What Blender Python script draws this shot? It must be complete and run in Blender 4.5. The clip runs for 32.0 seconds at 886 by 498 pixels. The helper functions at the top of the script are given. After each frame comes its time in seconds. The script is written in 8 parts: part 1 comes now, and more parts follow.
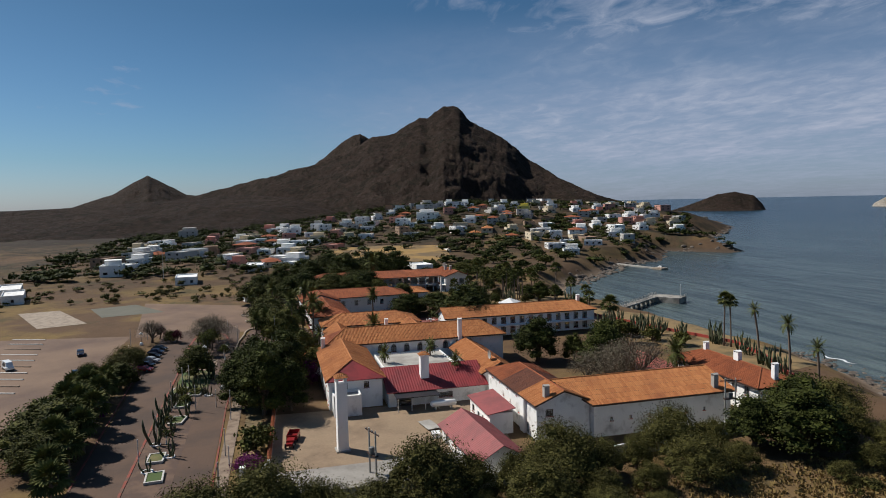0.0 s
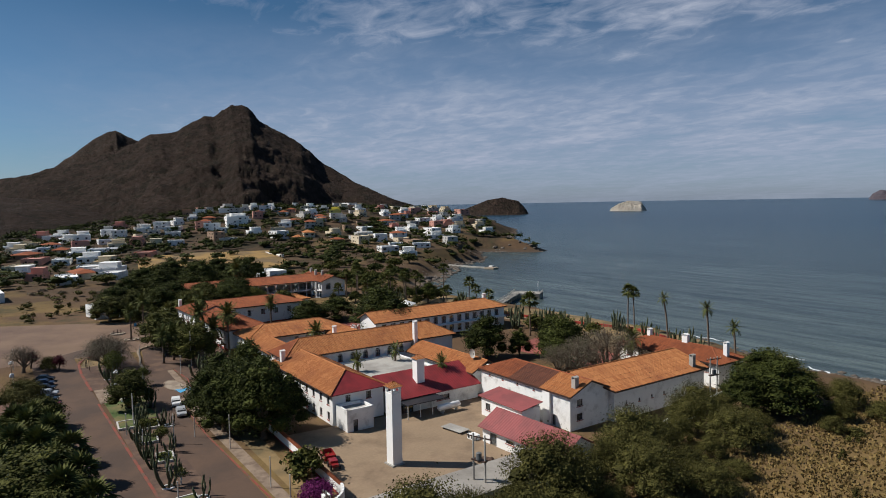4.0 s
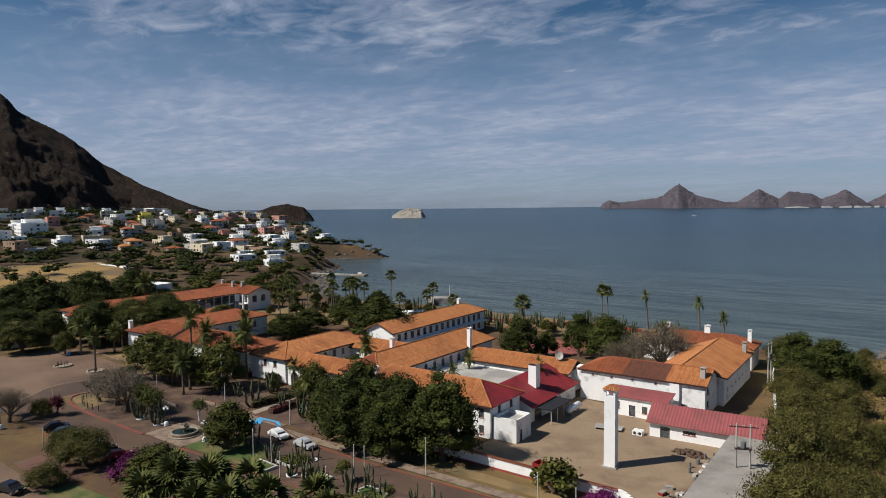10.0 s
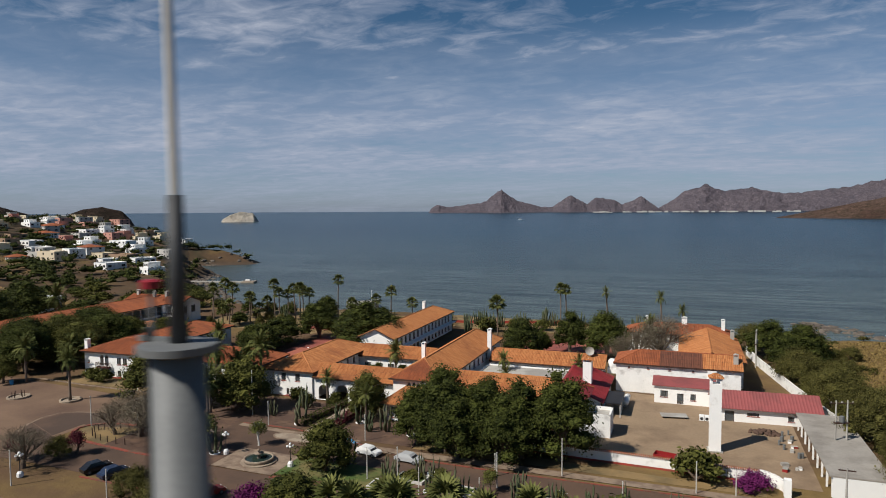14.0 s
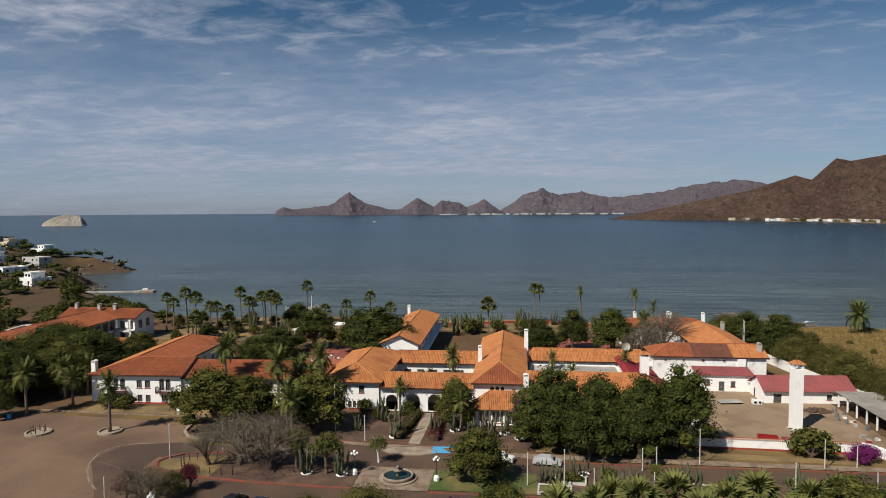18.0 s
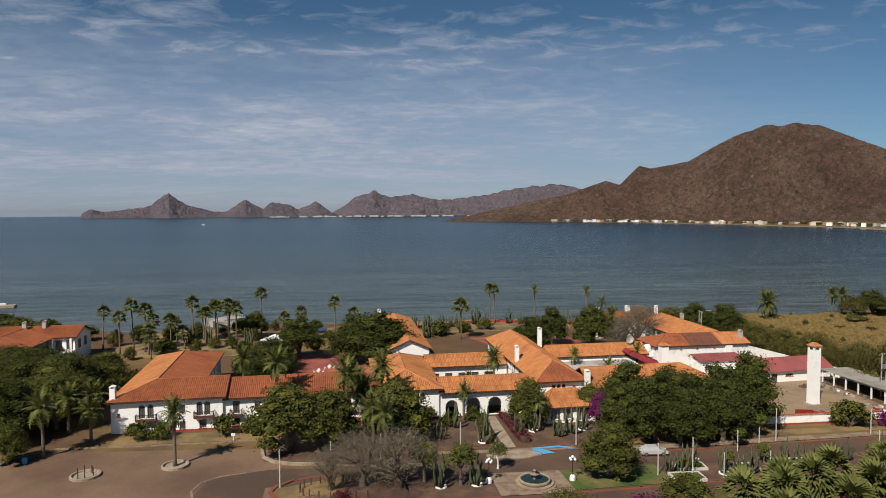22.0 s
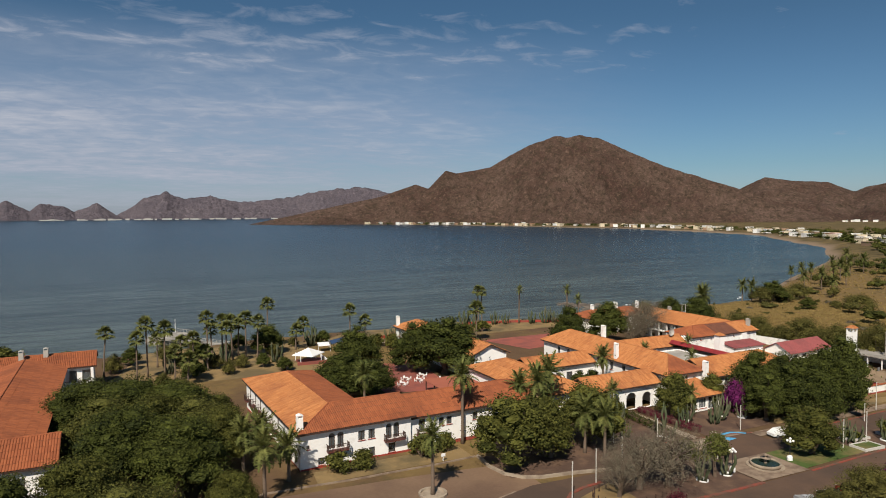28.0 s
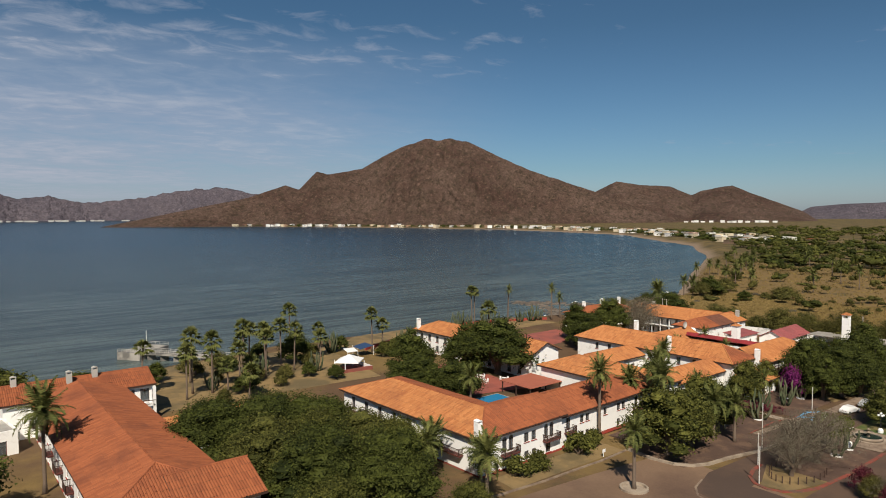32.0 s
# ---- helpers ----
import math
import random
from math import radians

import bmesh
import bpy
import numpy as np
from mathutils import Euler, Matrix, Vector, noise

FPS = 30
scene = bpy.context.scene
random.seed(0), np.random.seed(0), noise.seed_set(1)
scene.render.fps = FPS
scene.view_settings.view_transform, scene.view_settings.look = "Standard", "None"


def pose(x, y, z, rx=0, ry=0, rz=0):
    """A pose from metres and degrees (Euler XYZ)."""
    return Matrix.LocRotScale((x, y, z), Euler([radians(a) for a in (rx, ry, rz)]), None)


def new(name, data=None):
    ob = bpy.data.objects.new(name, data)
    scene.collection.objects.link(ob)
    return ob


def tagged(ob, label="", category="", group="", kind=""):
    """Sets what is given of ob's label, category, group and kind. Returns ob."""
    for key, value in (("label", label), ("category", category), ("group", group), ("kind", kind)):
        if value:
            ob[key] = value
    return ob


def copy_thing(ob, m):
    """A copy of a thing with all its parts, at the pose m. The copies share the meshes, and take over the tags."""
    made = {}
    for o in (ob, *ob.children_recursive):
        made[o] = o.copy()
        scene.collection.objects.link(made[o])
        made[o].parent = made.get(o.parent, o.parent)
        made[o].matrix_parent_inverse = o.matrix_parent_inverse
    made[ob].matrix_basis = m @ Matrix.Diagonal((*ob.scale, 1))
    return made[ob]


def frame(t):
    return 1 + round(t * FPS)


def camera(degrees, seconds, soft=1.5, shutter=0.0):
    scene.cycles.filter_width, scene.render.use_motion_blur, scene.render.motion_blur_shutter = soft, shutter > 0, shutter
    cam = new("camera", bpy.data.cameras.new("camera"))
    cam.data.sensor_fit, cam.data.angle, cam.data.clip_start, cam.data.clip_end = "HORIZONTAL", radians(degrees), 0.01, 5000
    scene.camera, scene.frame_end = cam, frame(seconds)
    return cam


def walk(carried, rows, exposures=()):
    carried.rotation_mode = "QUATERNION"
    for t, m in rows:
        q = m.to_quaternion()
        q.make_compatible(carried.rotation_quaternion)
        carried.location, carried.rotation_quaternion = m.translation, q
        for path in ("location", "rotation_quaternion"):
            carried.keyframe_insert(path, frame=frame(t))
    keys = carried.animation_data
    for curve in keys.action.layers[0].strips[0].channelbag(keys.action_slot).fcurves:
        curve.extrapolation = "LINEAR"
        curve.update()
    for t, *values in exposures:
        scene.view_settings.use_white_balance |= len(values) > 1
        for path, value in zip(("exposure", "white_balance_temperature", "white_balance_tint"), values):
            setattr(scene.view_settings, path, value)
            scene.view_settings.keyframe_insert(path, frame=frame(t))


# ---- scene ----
cam = camera(67.94, 32.0, soft=0.97, shutter=0.3)
PATH = [
    (0.0, pose(105.33, -9.79, 40.03, 85.87, 1.22, 75.36)),
    (0.5, pose(103.72, -14.99, 39.85, 85.94, 1.24, 73.17)),
    (1.0, pose(101.59, -19.95, 39.74, 85.93, 1.24, 69.88)),
    (1.5, pose(98.88, -25.00, 39.80, 85.89, 1.19, 66.19)),
    (2.0, pose(96.55, -29.97, 39.84, 85.86, 1.13, 63.24)),
    (2.5, pose(94.13, -34.88, 39.88, 85.86, 1.07, 60.90)),
    (3.0, pose(91.45, -39.68, 39.92, 85.87, 1.02, 59.24)),
    (3.5, pose(88.64, -44.41, 39.90, 85.90, 1.00, 57.58)),
    (4.0, pose(85.44, -48.87, 39.88, 85.91, 0.99, 55.53)),
    (4.5, pose(82.15, -53.31, 39.91, 85.94, 0.93, 53.15)),
    (6.5, pose(67.23, -70.05, 40.06, 85.97, 0.81, 45.65)),
    (7.0, pose(63.16, -74.33, 40.10, 86.01, 0.76, 43.77)),
    (7.5, pose(58.60, -77.67, 40.06, 86.04, 0.74, 42.21)),
    (8.0, pose(54.30, -81.26, 40.04, 86.11, 0.68, 41.02)),
    (8.5, pose(50.00, -84.94, 40.03, 86.14, 0.62, 39.95)),
    (9.0, pose(45.47, -88.38, 40.05, 86.20, 0.60, 38.84)),
    (9.5, pose(41.07, -92.03, 40.14, 86.23, 0.60, 37.43)),
    (10.0, pose(36.26, -95.25, 40.22, 86.24, 0.54, 35.29)),
    (10.5, pose(31.43, -98.37, 40.15, 86.25, 0.51, 32.82)),
    (11.0, pose(26.53, -101.23, 40.02, 86.30, 0.47, 30.54)),
    (11.5, pose(21.38, -103.61, 40.01, 86.32, 0.42, 28.45)),
    (12.0, pose(16.24, -105.68, 40.00, 86.34, 0.43, 26.47)),
    (12.5, pose(10.90, -107.92, 39.91, 86.37, 0.46, 24.46)),
    (13.0, pose(5.82, -109.94, 39.76, 86.40, 0.50, 22.70)),
    (13.5, pose(0.12, -111.83, 39.69, 86.46, 0.43, 21.26)),
    (14.0, pose(-5.28, -113.64, 39.63, 86.50, 0.37, 20.09)),
    (14.5, pose(-11.21, -115.27, 39.57, 86.53, 0.35, 18.43)),
    (16.5, pose(-32.73, -120.64, 39.59, 86.64, 0.27, 11.44)),
    (17.0, pose(-38.64, -121.59, 39.66, 86.60, 0.30, 9.64)),
    (17.5, pose(-44.15, -122.23, 39.82, 86.63, 0.29, 8.03)),
    (18.0, pose(-50.04, -122.76, 39.91, 86.63, 0.32, 6.36)),
    (18.5, pose(-55.91, -122.98, 39.93, 86.65, 0.31, 4.69)),
    (19.0, pose(-61.80, -123.25, 39.96, 86.65, 0.29, 2.90)),
    (19.5, pose(-67.37, -123.03, 39.96, 86.64, 0.34, 0.78)),
    (20.0, pose(-72.98, -122.81, 39.93, 86.66, 0.35, -1.71)),
    (20.5, pose(-78.51, -122.25, 39.90, 86.66, 0.33, -4.13)),
    (21.0, pose(-83.88, -121.54, 39.88, 86.66, 0.28, -6.06)),
    (21.5, pose(-89.21, -120.73, 39.85, 86.71, 0.35, -7.53)),
    (22.0, pose(-94.78, -119.82, 39.88, 86.74, 0.36, -8.69)),
    (22.5, pose(-100.35, -118.93, 39.96, 86.75, 0.34, -9.76)),
    (23.0, pose(-105.64, -117.72, 40.05, 86.75, 0.29, -10.73)),
    (23.5, pose(-111.47, -116.63, 40.18, 86.74, 0.26, -12.13)),
    (24.0, pose(-117.04, -115.22, 40.29, 86.72, 0.23, -13.67)),
    (24.5, pose(-122.45, -113.43, 40.35, 86.70, 0.24, -15.81)),
    (26.5, pose(-142.50, -104.71, 40.23, 86.79, 0.48, -24.07)),
    (27.0, pose(-147.64, -102.19, 40.22, 86.81, 0.44, -24.72)),
    (27.5, pose(-152.83, -99.65, 40.25, 86.81, 0.36, -25.40)),
    (28.0, pose(-158.00, -97.35, 40.29, 86.88, 0.31, -26.31)),
    (28.5, pose(-163.23, -94.39, 40.18, 86.87, 0.32, -27.70)),
    (29.0, pose(-168.28, -91.49, 40.10, 86.90, 0.33, -29.09)),
    (29.5, pose(-173.30, -88.65, 40.10, 86.92, 0.32, -30.48)),
    (30.0, pose(-178.15, -85.57, 40.24, 86.94, 0.31, -31.97)),
    (30.5, pose(-183.13, -82.44, 40.18, 86.88, 0.34, -33.53)),
    (31.0, pose(-187.83, -79.22, 40.17, 86.89, 0.36, -34.96)),
    (31.5, pose(-192.43, -75.70, 40.17, 86.90, 0.36, -36.44)),
    (32.0, pose(-196.91, -71.76, 40.28, 86.96, 0.33, -38.30)),
]
walk(cam, PATH, [(0.0, -0.16, 5980, 10), (9.0, -0.16, 6000, 10), (14.0, -0.15, 6120, 10), (20.0, -0.09, 6400, 10), (26.0, -0.05, 6520, 10), (32.0, -0.04, 6560, 10)])

# ---- light ----
SUN_FROM = Vector((-0.45, -0.53, 0.72)).normalized()
sun = new("sun", bpy.data.lights.new("sun", "SUN"))
sun.data.energy, sun.data.angle, sun.data.color = 5.7, radians(0.6), (1.0, 0.91, 0.78)
sun.rotation_mode = "QUATERNION"
sun.rotation_quaternion = SUN_FROM.to_track_quat("Z", "Y")
sun.location = SUN_FROM * 400

world = bpy.data.worlds.new("sky")
scene.world = world
world.use_nodes = True


class Net:
    """A small helper to write node trees as code."""

    def __init__(self, tree):
        self.t = tree

    def n(self, kind, **props):
        node = self.t.nodes.new(kind)
        for key, value in props.items():
            if key == "vals":
                for k, v in value.items():
                    if isinstance(v, bpy.types.NodeSocket):
                        self.t.links.new(v, node.inputs[k])
                    else:
                        node.inputs[k].default_value = v
            elif key == "operation":
                node.operation = value
            elif key == "use_clamp":
                node.use_clamp = value
            elif key == "data_type":
                node.data_type = value
            elif key == "blend_type":
                node.blend_type = value
        return node

    def math(self, op, a, b=0.0, c=None, clamp=False):
        v = {0: a, 1: b}
        if c is not None:
            v[2] = c
        return self.n("ShaderNodeMath", operation=op, use_clamp=clamp, vals=v).outputs[0]

    def ramp(self, fac, stops, smooth=False):
        node = self.n("ShaderNodeValToRGB", vals={"Fac": fac})
        cr = node.color_ramp
        if smooth:
            cr.interpolation = "EASE"
        while len(cr.elements) < len(stops):
            cr.elements.new(0.5)
        for e, (p, c) in zip(cr.elements, stops):
            e.position = p
            e.color = (c, c, c, 1) if isinstance(c, (int, float)) else (*c, 1)
        return node.outputs["Color"]

    def noise(self, vec, scale, detail=4.0, rough=0.55, dist=0.0):
        return self.n("ShaderNodeTexNoise", vals={"Vector": vec, "Scale": scale, "Detail": detail, "Roughness": rough, "Distortion": dist}).outputs["Fac"]

    def mix(self, fac, a, b, blend="MIX"):
        node = self.n("ShaderNodeMix", data_type="RGBA", blend_type=blend)
        for k, v in ((0, fac), (6, a), (7, b)):
            if isinstance(v, bpy.types.NodeSocket):
                self.t.links.new(v, node.inputs[k])
            else:
                node.inputs[k].default_value = v if k == 0 else (*v, 1)
        return node.outputs[2]

    def mapping(self, vec, scale=(1, 1, 1), rot=(0, 0, 0), loc=(0, 0, 0)):
        return self.n("ShaderNodeMapping", vals={"Vector": vec, "Scale": scale, "Rotation": rot, "Location": loc}).outputs[0]


def build_sky():
    w = Net(world.node_tree)
    w.t.nodes.clear()
    sky = w.n("ShaderNodeTexSky")
    sky.sky_type, sky.sun_disc, sky.altitude = "NISHITA", False, 40.0
    sky.sun_elevation, sky.sun_rotation = math.asin(SUN_FROM.z), math.atan2(SUN_FROM.x, SUN_FROM.y)
    sky.air_density, sky.dust_density, sky.ozone_density = 1.0, 0.6, 2.5
    way = w.n("ShaderNodeTexCoord").outputs["Generated"]
    xyz = w.n("ShaderNodeSeparateXYZ", vals={0: way})
    x, y, z = xyz.outputs
    # a sheet of high cloud, seen in perspective, thickest over the open sea
    lift = w.math("ADD", w.math("MAXIMUM", z, 0.0), 0.09)
    sheet_at = w.n("ShaderNodeCombineXYZ", vals={0: w.math("DIVIDE", x, lift), 1: w.math("DIVIDE", y, lift), 2: 0.0}).outputs[0]
    fine = w.noise(w.mapping(sheet_at, scale=(1.0, 1.35, 1.0), rot=(0, 0, radians(35))), 4.6, 7.0, 0.60, 0.55)
    broad = w.noise(w.mapping(sheet_at, scale=(0.6, 0.9, 1), rot=(0, 0, radians(30)), loc=(3.1, 1.7, 0)), 1.1, 4.0, 0.55, 0.4)
    seaward = w.math("ADD", w.math("MULTIPLY", x, -0.423), w.math("MULTIPLY", y, 0.906))
    thick = w.ramp(seaward, [(0.28, 0.0), (0.85, 1.0)], True)
    dens = w.math("ADD", w.math("MULTIPLY", fine, 0.42), w.math("MULTIPLY", broad, 0.58))
    least = w.math("SUBTRACT", 0.60, w.math("MULTIPLY", thick, 0.135))
    puffs = w.math("MULTIPLY", w.math("SUBTRACT", dens, least), 4.6, clamp=True)
    puffs = w.math("MULTIPLY", puffs, w.ramp(z, [(0.03, 0.2), (0.13, 0.85)]))
    veil = w.ramp(z, [(0.0, 0.40), (0.03, 0.60), (0.07, 0.80), (0.13, 0.72), (0.20, 0.34), (0.28, 0.0)], True)
    veil = w.math("MULTIPLY", w.math("MULTIPLY", veil, thick), w.math("ADD", w.math("MULTIPLY", dens, 2.2), -0.16))
    cover = w.math("MAXIMUM", puffs, veil, clamp=True)
    tint = w.ramp(w.math("MULTIPLY", z, 3.0), [(0.0, (0.92, 1.08, 1.45)), (0.2, (0.72, 0.97, 1.18)), (0.8, (0.54, 0.78, 0.89))])
    base = w.mix(1.0, sky.outputs[0], tint, "MULTIPLY")
    cloud = w.mix(puffs, (6.2, 6.8, 8.5), (9.4, 9.6, 10.5))
    col = w.mix(cover, base, cloud)
    bg = w.n("ShaderNodeBackground", vals={"Color": col, "Strength": 0.060})
    w.t.links.new(bg.outputs[0], w.n("ShaderNodeOutputWorld").inputs[0])


build_sky()
scene.view_settings.exposure = 0.0

# ---- materials ----


def mat(name, colour, rough=0.85, var=0.25, scale=1.0, fine=14.0, bump=0.2, bump_scale=None, second=None, sec_scale=0.25, sec=(0.45, 0.6),
        metal=0.0, island=0.0, object_var=0.0, spec=0.4, dist=0.05):
    """Colour with variation at two scales, an optional second colour in patches, and relief."""
    m = bpy.data.materials.new(name)
    m.use_nodes = True
    w = Net(m.node_tree)
    bsdf = m.node_tree.nodes["Principled BSDF"]
    geo = w.n("ShaderNodeNewGeometry")
    pos = geo.outputs["Position"]
    a = w.noise(pos, scale, 5.0, 0.6)
    b = w.noise(pos, fine, 3.0, 0.6)
    col = w.n("ShaderNodeRGB")
    col.outputs[0].default_value = (*colour, 1)
    c = col.outputs[0]
    if second:
        c = w.mix(w.ramp(w.noise(pos, sec_scale, 5.0, 0.6), [(sec[0], 0.0), (sec[1], 1.0)]), c, second)
    fac = w.math("ADD", w.math("MULTIPLY", a, var), w.math("ADD", w.math("MULTIPLY", b, var * 0.7), 1.0 - var * 0.85))
    if island:
        fac = w.math("ADD", fac, w.math("MULTIPLY", w.math("SUBTRACT", geo.outputs["Random Per Island"], 0.5), island))
    if object_var:
        fac = w.math("ADD", fac, w.math("MULTIPLY", w.math("SUBTRACT", w.n("ShaderNodeObjectInfo").outputs["Random"], 0.5), object_var))
    c = w.mix(1.0, c, w.n("ShaderNodeCombineColor", vals={0: fac, 1: fac, 2: fac}).outputs[0], "MULTIPLY")
    w.t.links.new(c, bsdf.inputs["Base Color"])
    bsdf.inputs["Roughness"].default_value = rough
    bsdf.inputs["Metallic"].default_value = metal
    bsdf.inputs["Specular IOR Level"].default_value = spec
    if bump:
        h = w.noise(pos, bump_scale or fine, 4.0, 0.65)
        bn = w.n("ShaderNodeBump", vals={"Strength": bump, "Distance": dist, "Height": h})
        w.t.links.new(bn.outputs[0], bsdf.inputs["Normal"])
    return m


def leafy(name, colour, second, spread=0.5):
    """Foliage: every leaf its own tone; clump shading is imitated by noise in the colour."""
    m = bpy.data.materials.new(name)
    m.use_nodes = True
    w = Net(m.node_tree)
    bsdf = m.node_tree.nodes["Principled BSDF"]
    geo = w.n("ShaderNodeNewGeometry")
    rnd = geo.outputs["Random Per Island"]
    ob = w.n("ShaderNodeObjectInfo").outputs["Random"]
    c = w.mix(w.math("ADD", w.math("MULTIPLY", rnd, spread), w.math("MULTIPLY", ob, 1.0 - spread)), colour, second)
    f = w.math("ADD", w.math("MULTIPLY", w.noise(geo.outputs["Position"], 0.75, 5.0, 0.65), 1.9), 0.05)
    c = w.mix(1.0, c, w.n("ShaderNodeCombineColor", vals={0: f, 1: f, 2: f}).outputs[0], "MULTIPLY")
    w.t.links.new(c, bsdf.inputs["Base Color"])
    bsdf.inputs["Roughness"].default_value = 0.75
    bsdf.inputs["Specular IOR Level"].default_value = 0.10
    return m


EARTH = mat("packed_earth", (0.180, 0.113, 0.070), var=0.55, scale=0.09, fine=2.5, bump=0.3, second=(0.115, 0.068, 0.045), sec_scale=0.05, sec=(0.42, 0.66))


def ground_material():
    """Bare earth, dry grass and sand by the water, told apart by noise and height."""
    m = bpy.data.materials.new("dry_ground")
    m.use_nodes = True
    w = Net(m.node_tree)
    bsdf = m.node_tree.nodes["Principled BSDF"]
    pos = w.n("ShaderNodeNewGeometry").outputs["Position"]
    px, py, z = w.n("ShaderNodeSeparateXYZ", vals={0: pos}).outputs
    patch = w.noise(pos, 0.022, 6.0, 0.62)
    west = w.ramp(w.math("MULTIPLY", w.math("ADD", px, 370.0), 0.005), [(0.0, 1.0), (1.0, 0.0)])
    east = w.ramp(w.math("MULTIPLY", w.math("SUBTRACT", px, 20.0), 0.05), [(0.0, 0.0), (1.0, 1.0)])
    grass = w.mix(w.noise(pos, 0.5, 5.0, 0.7), (0.245, 0.162, 0.062), (0.110, 0.075, 0.032))
    earth = w.mix(w.noise(pos, 0.15, 5.0, 0.65), (0.150, 0.092, 0.052), (0.074, 0.046, 0.027))
    c = w.mix(w.math("MAXIMUM", w.ramp(patch, [(0.47, 0.0), (0.58, 1.0)]), w.math("MULTIPLY", east, 0.85)), earth, grass)
    scrub = w.mix(w.ramp(w.noise(pos, 0.07, 6.0, 0.7), [(0.42, 0.0), (0.6, 1.0)]), (0.028, 0.024, 0.014), (0.088, 0.057, 0.033))
    field = w.ramp(w.noise(w.mapping(pos, scale=(1.0, 1.6, 1.0), loc=(3, 8, 0)), 0.012, 3.0, 0.5), [(0.54, 0.0), (0.60, 1.0)])
    c = w.mix(w.math("MULTIPLY", west, w.math("SUBTRACT", 0.95, w.math("MULTIPLY", field, 0.75))), c, scrub)
    # dark slope west of x -560; the unlit hillside's shade is in its colour
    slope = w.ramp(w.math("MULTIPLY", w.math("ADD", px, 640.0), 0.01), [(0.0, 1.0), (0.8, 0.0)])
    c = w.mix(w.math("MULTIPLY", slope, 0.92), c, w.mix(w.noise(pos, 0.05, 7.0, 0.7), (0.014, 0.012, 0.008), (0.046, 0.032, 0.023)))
    dark = w.ramp(w.noise(pos, 0.055, 6.0, 0.7), [(0.56, 0.0), (0.66, 1.0)])
    c = w.mix(w.math("MULTIPLY", dark, 0.7), c, (0.06, 0.055, 0.028))
    plain = w.ramp(w.math("MULTIPLY", w.math("SUBTRACT", px, 230.0), 0.005), [(0.0, 0.0), (1.0, 1.0)])
    c = w.mix(w.math("MULTIPLY", plain, 0.8), c, w.mix(w.ramp(w.noise(pos, 0.03, 7.0, 0.7), [(0.40, 0.0), (0.62, 1.0)]), (0.050, 0.045, 0.022), (0.155, 0.112, 0.048)))
    sand = w.mix(w.noise(pos, 0.3, 5.0, 0.6), (0.29, 0.215, 0.145), (0.16, 0.115, 0.08))
    rocky = w.ramp(w.math("MULTIPLY", w.math("ADD", px, 300.0), 0.01), [(0.0, 1.0), (1.0, 0.0)])
    sand = w.mix(w.math("MULTIPLY", rocky, 0.85), sand, w.mix(w.noise(pos, 0.25, 6.0, 0.7), (0.022, 0.018, 0.013), (0.105, 0.070, 0.050)))
    c = w.mix(w.ramp(w.math("MULTIPLY", w.math("ADD", z, 5.0), 0.25), [(0.25, 1.0), (0.85, 0.0)]), c, sand)
    w.t.links.new(c, bsdf.inputs["Base Color"])
    bsdf.inputs["Roughness"].default_value = 0.95
    bsdf.inputs["Specular IOR Level"].default_value = 0.15
    bn = w.n("ShaderNodeBump", vals={"Strength": 0.5, "Distance": 0.25, "Height": w.noise(pos, 1.4, 6.0, 0.7)})
    w.t.links.new(bn.outputs[0], bsdf.inputs["Normal"])
    return m


def water_material():
    m = bpy.data.materials.new("sea_water")
    m.use_nodes = True
    w = Net(m.node_tree)
    bsdf = m.node_tree.nodes["Principled BSDF"]
    pos = w.n("ShaderNodeNewGeometry").outputs["Position"]
    y = w.n("ShaderNodeSeparateXYZ", vals={0: pos}).outputs[1]
    off = w.ramp(w.math("MULTIPLY", w.math("SUBTRACT", y, 110.0), 0.0011), [(0.0, 0.0), (0.35, 0.55), (1.0, 1.0)])
    c = w.mix(off, (0.116, 0.146, 0.136), (0.014, 0.048, 0.078))
    bands = w.noise(w.mapping(pos, scale=(0.0016, 0.011, 1), rot=(0, 0, radians(6))), 1.0, 5.0, 0.6)
    c = w.mix(w.ramp(bands, [(0.36, 0.0), (0.66, 1.0)]), c, w.mix(0.6, c, (0.012, 0.026, 0.036)))
    lines = w.noise(w.mapping(pos, scale=(0.020, 0.19, 1), rot=(0, 0, radians(8))), 1.0, 6.0, 0.62, 0.5)
    c = w.mix(w.ramp(lines, [(0.44, 0.0), (0.60, 0.9)]), c, w.mix(0.6, c, (0.004, 0.014, 0.022)))
    w.t.links.new(c, bsdf.inputs["Base Color"])
    bsdf.inputs["Roughness"].default_value = 0.24
    bsdf.inputs["IOR"].default_value = 1.33
    bsdf.inputs["Specular IOR Level"].default_value = 0.17
    swell = w.noise(w.mapping(pos, scale=(0.050, 0.32, 1), rot=(0, 0, radians(9))), 1.0, 5.0, 0.6, 0.4)
    chop = w.noise(w.mapping(pos, scale=(0.35, 0.8, 1), rot=(0, 0, radians(-15))), 1.0, 4.0, 0.6)
    bn = w.n("ShaderNodeBump", vals={"Strength": 0.8, "Distance": 1.1, "Height": w.math("ADD", swell, w.math("MULTIPLY", chop, 0.35))})
    w.t.links.new(bn.outputs[0], bsdf.inputs["Normal"])
    return m


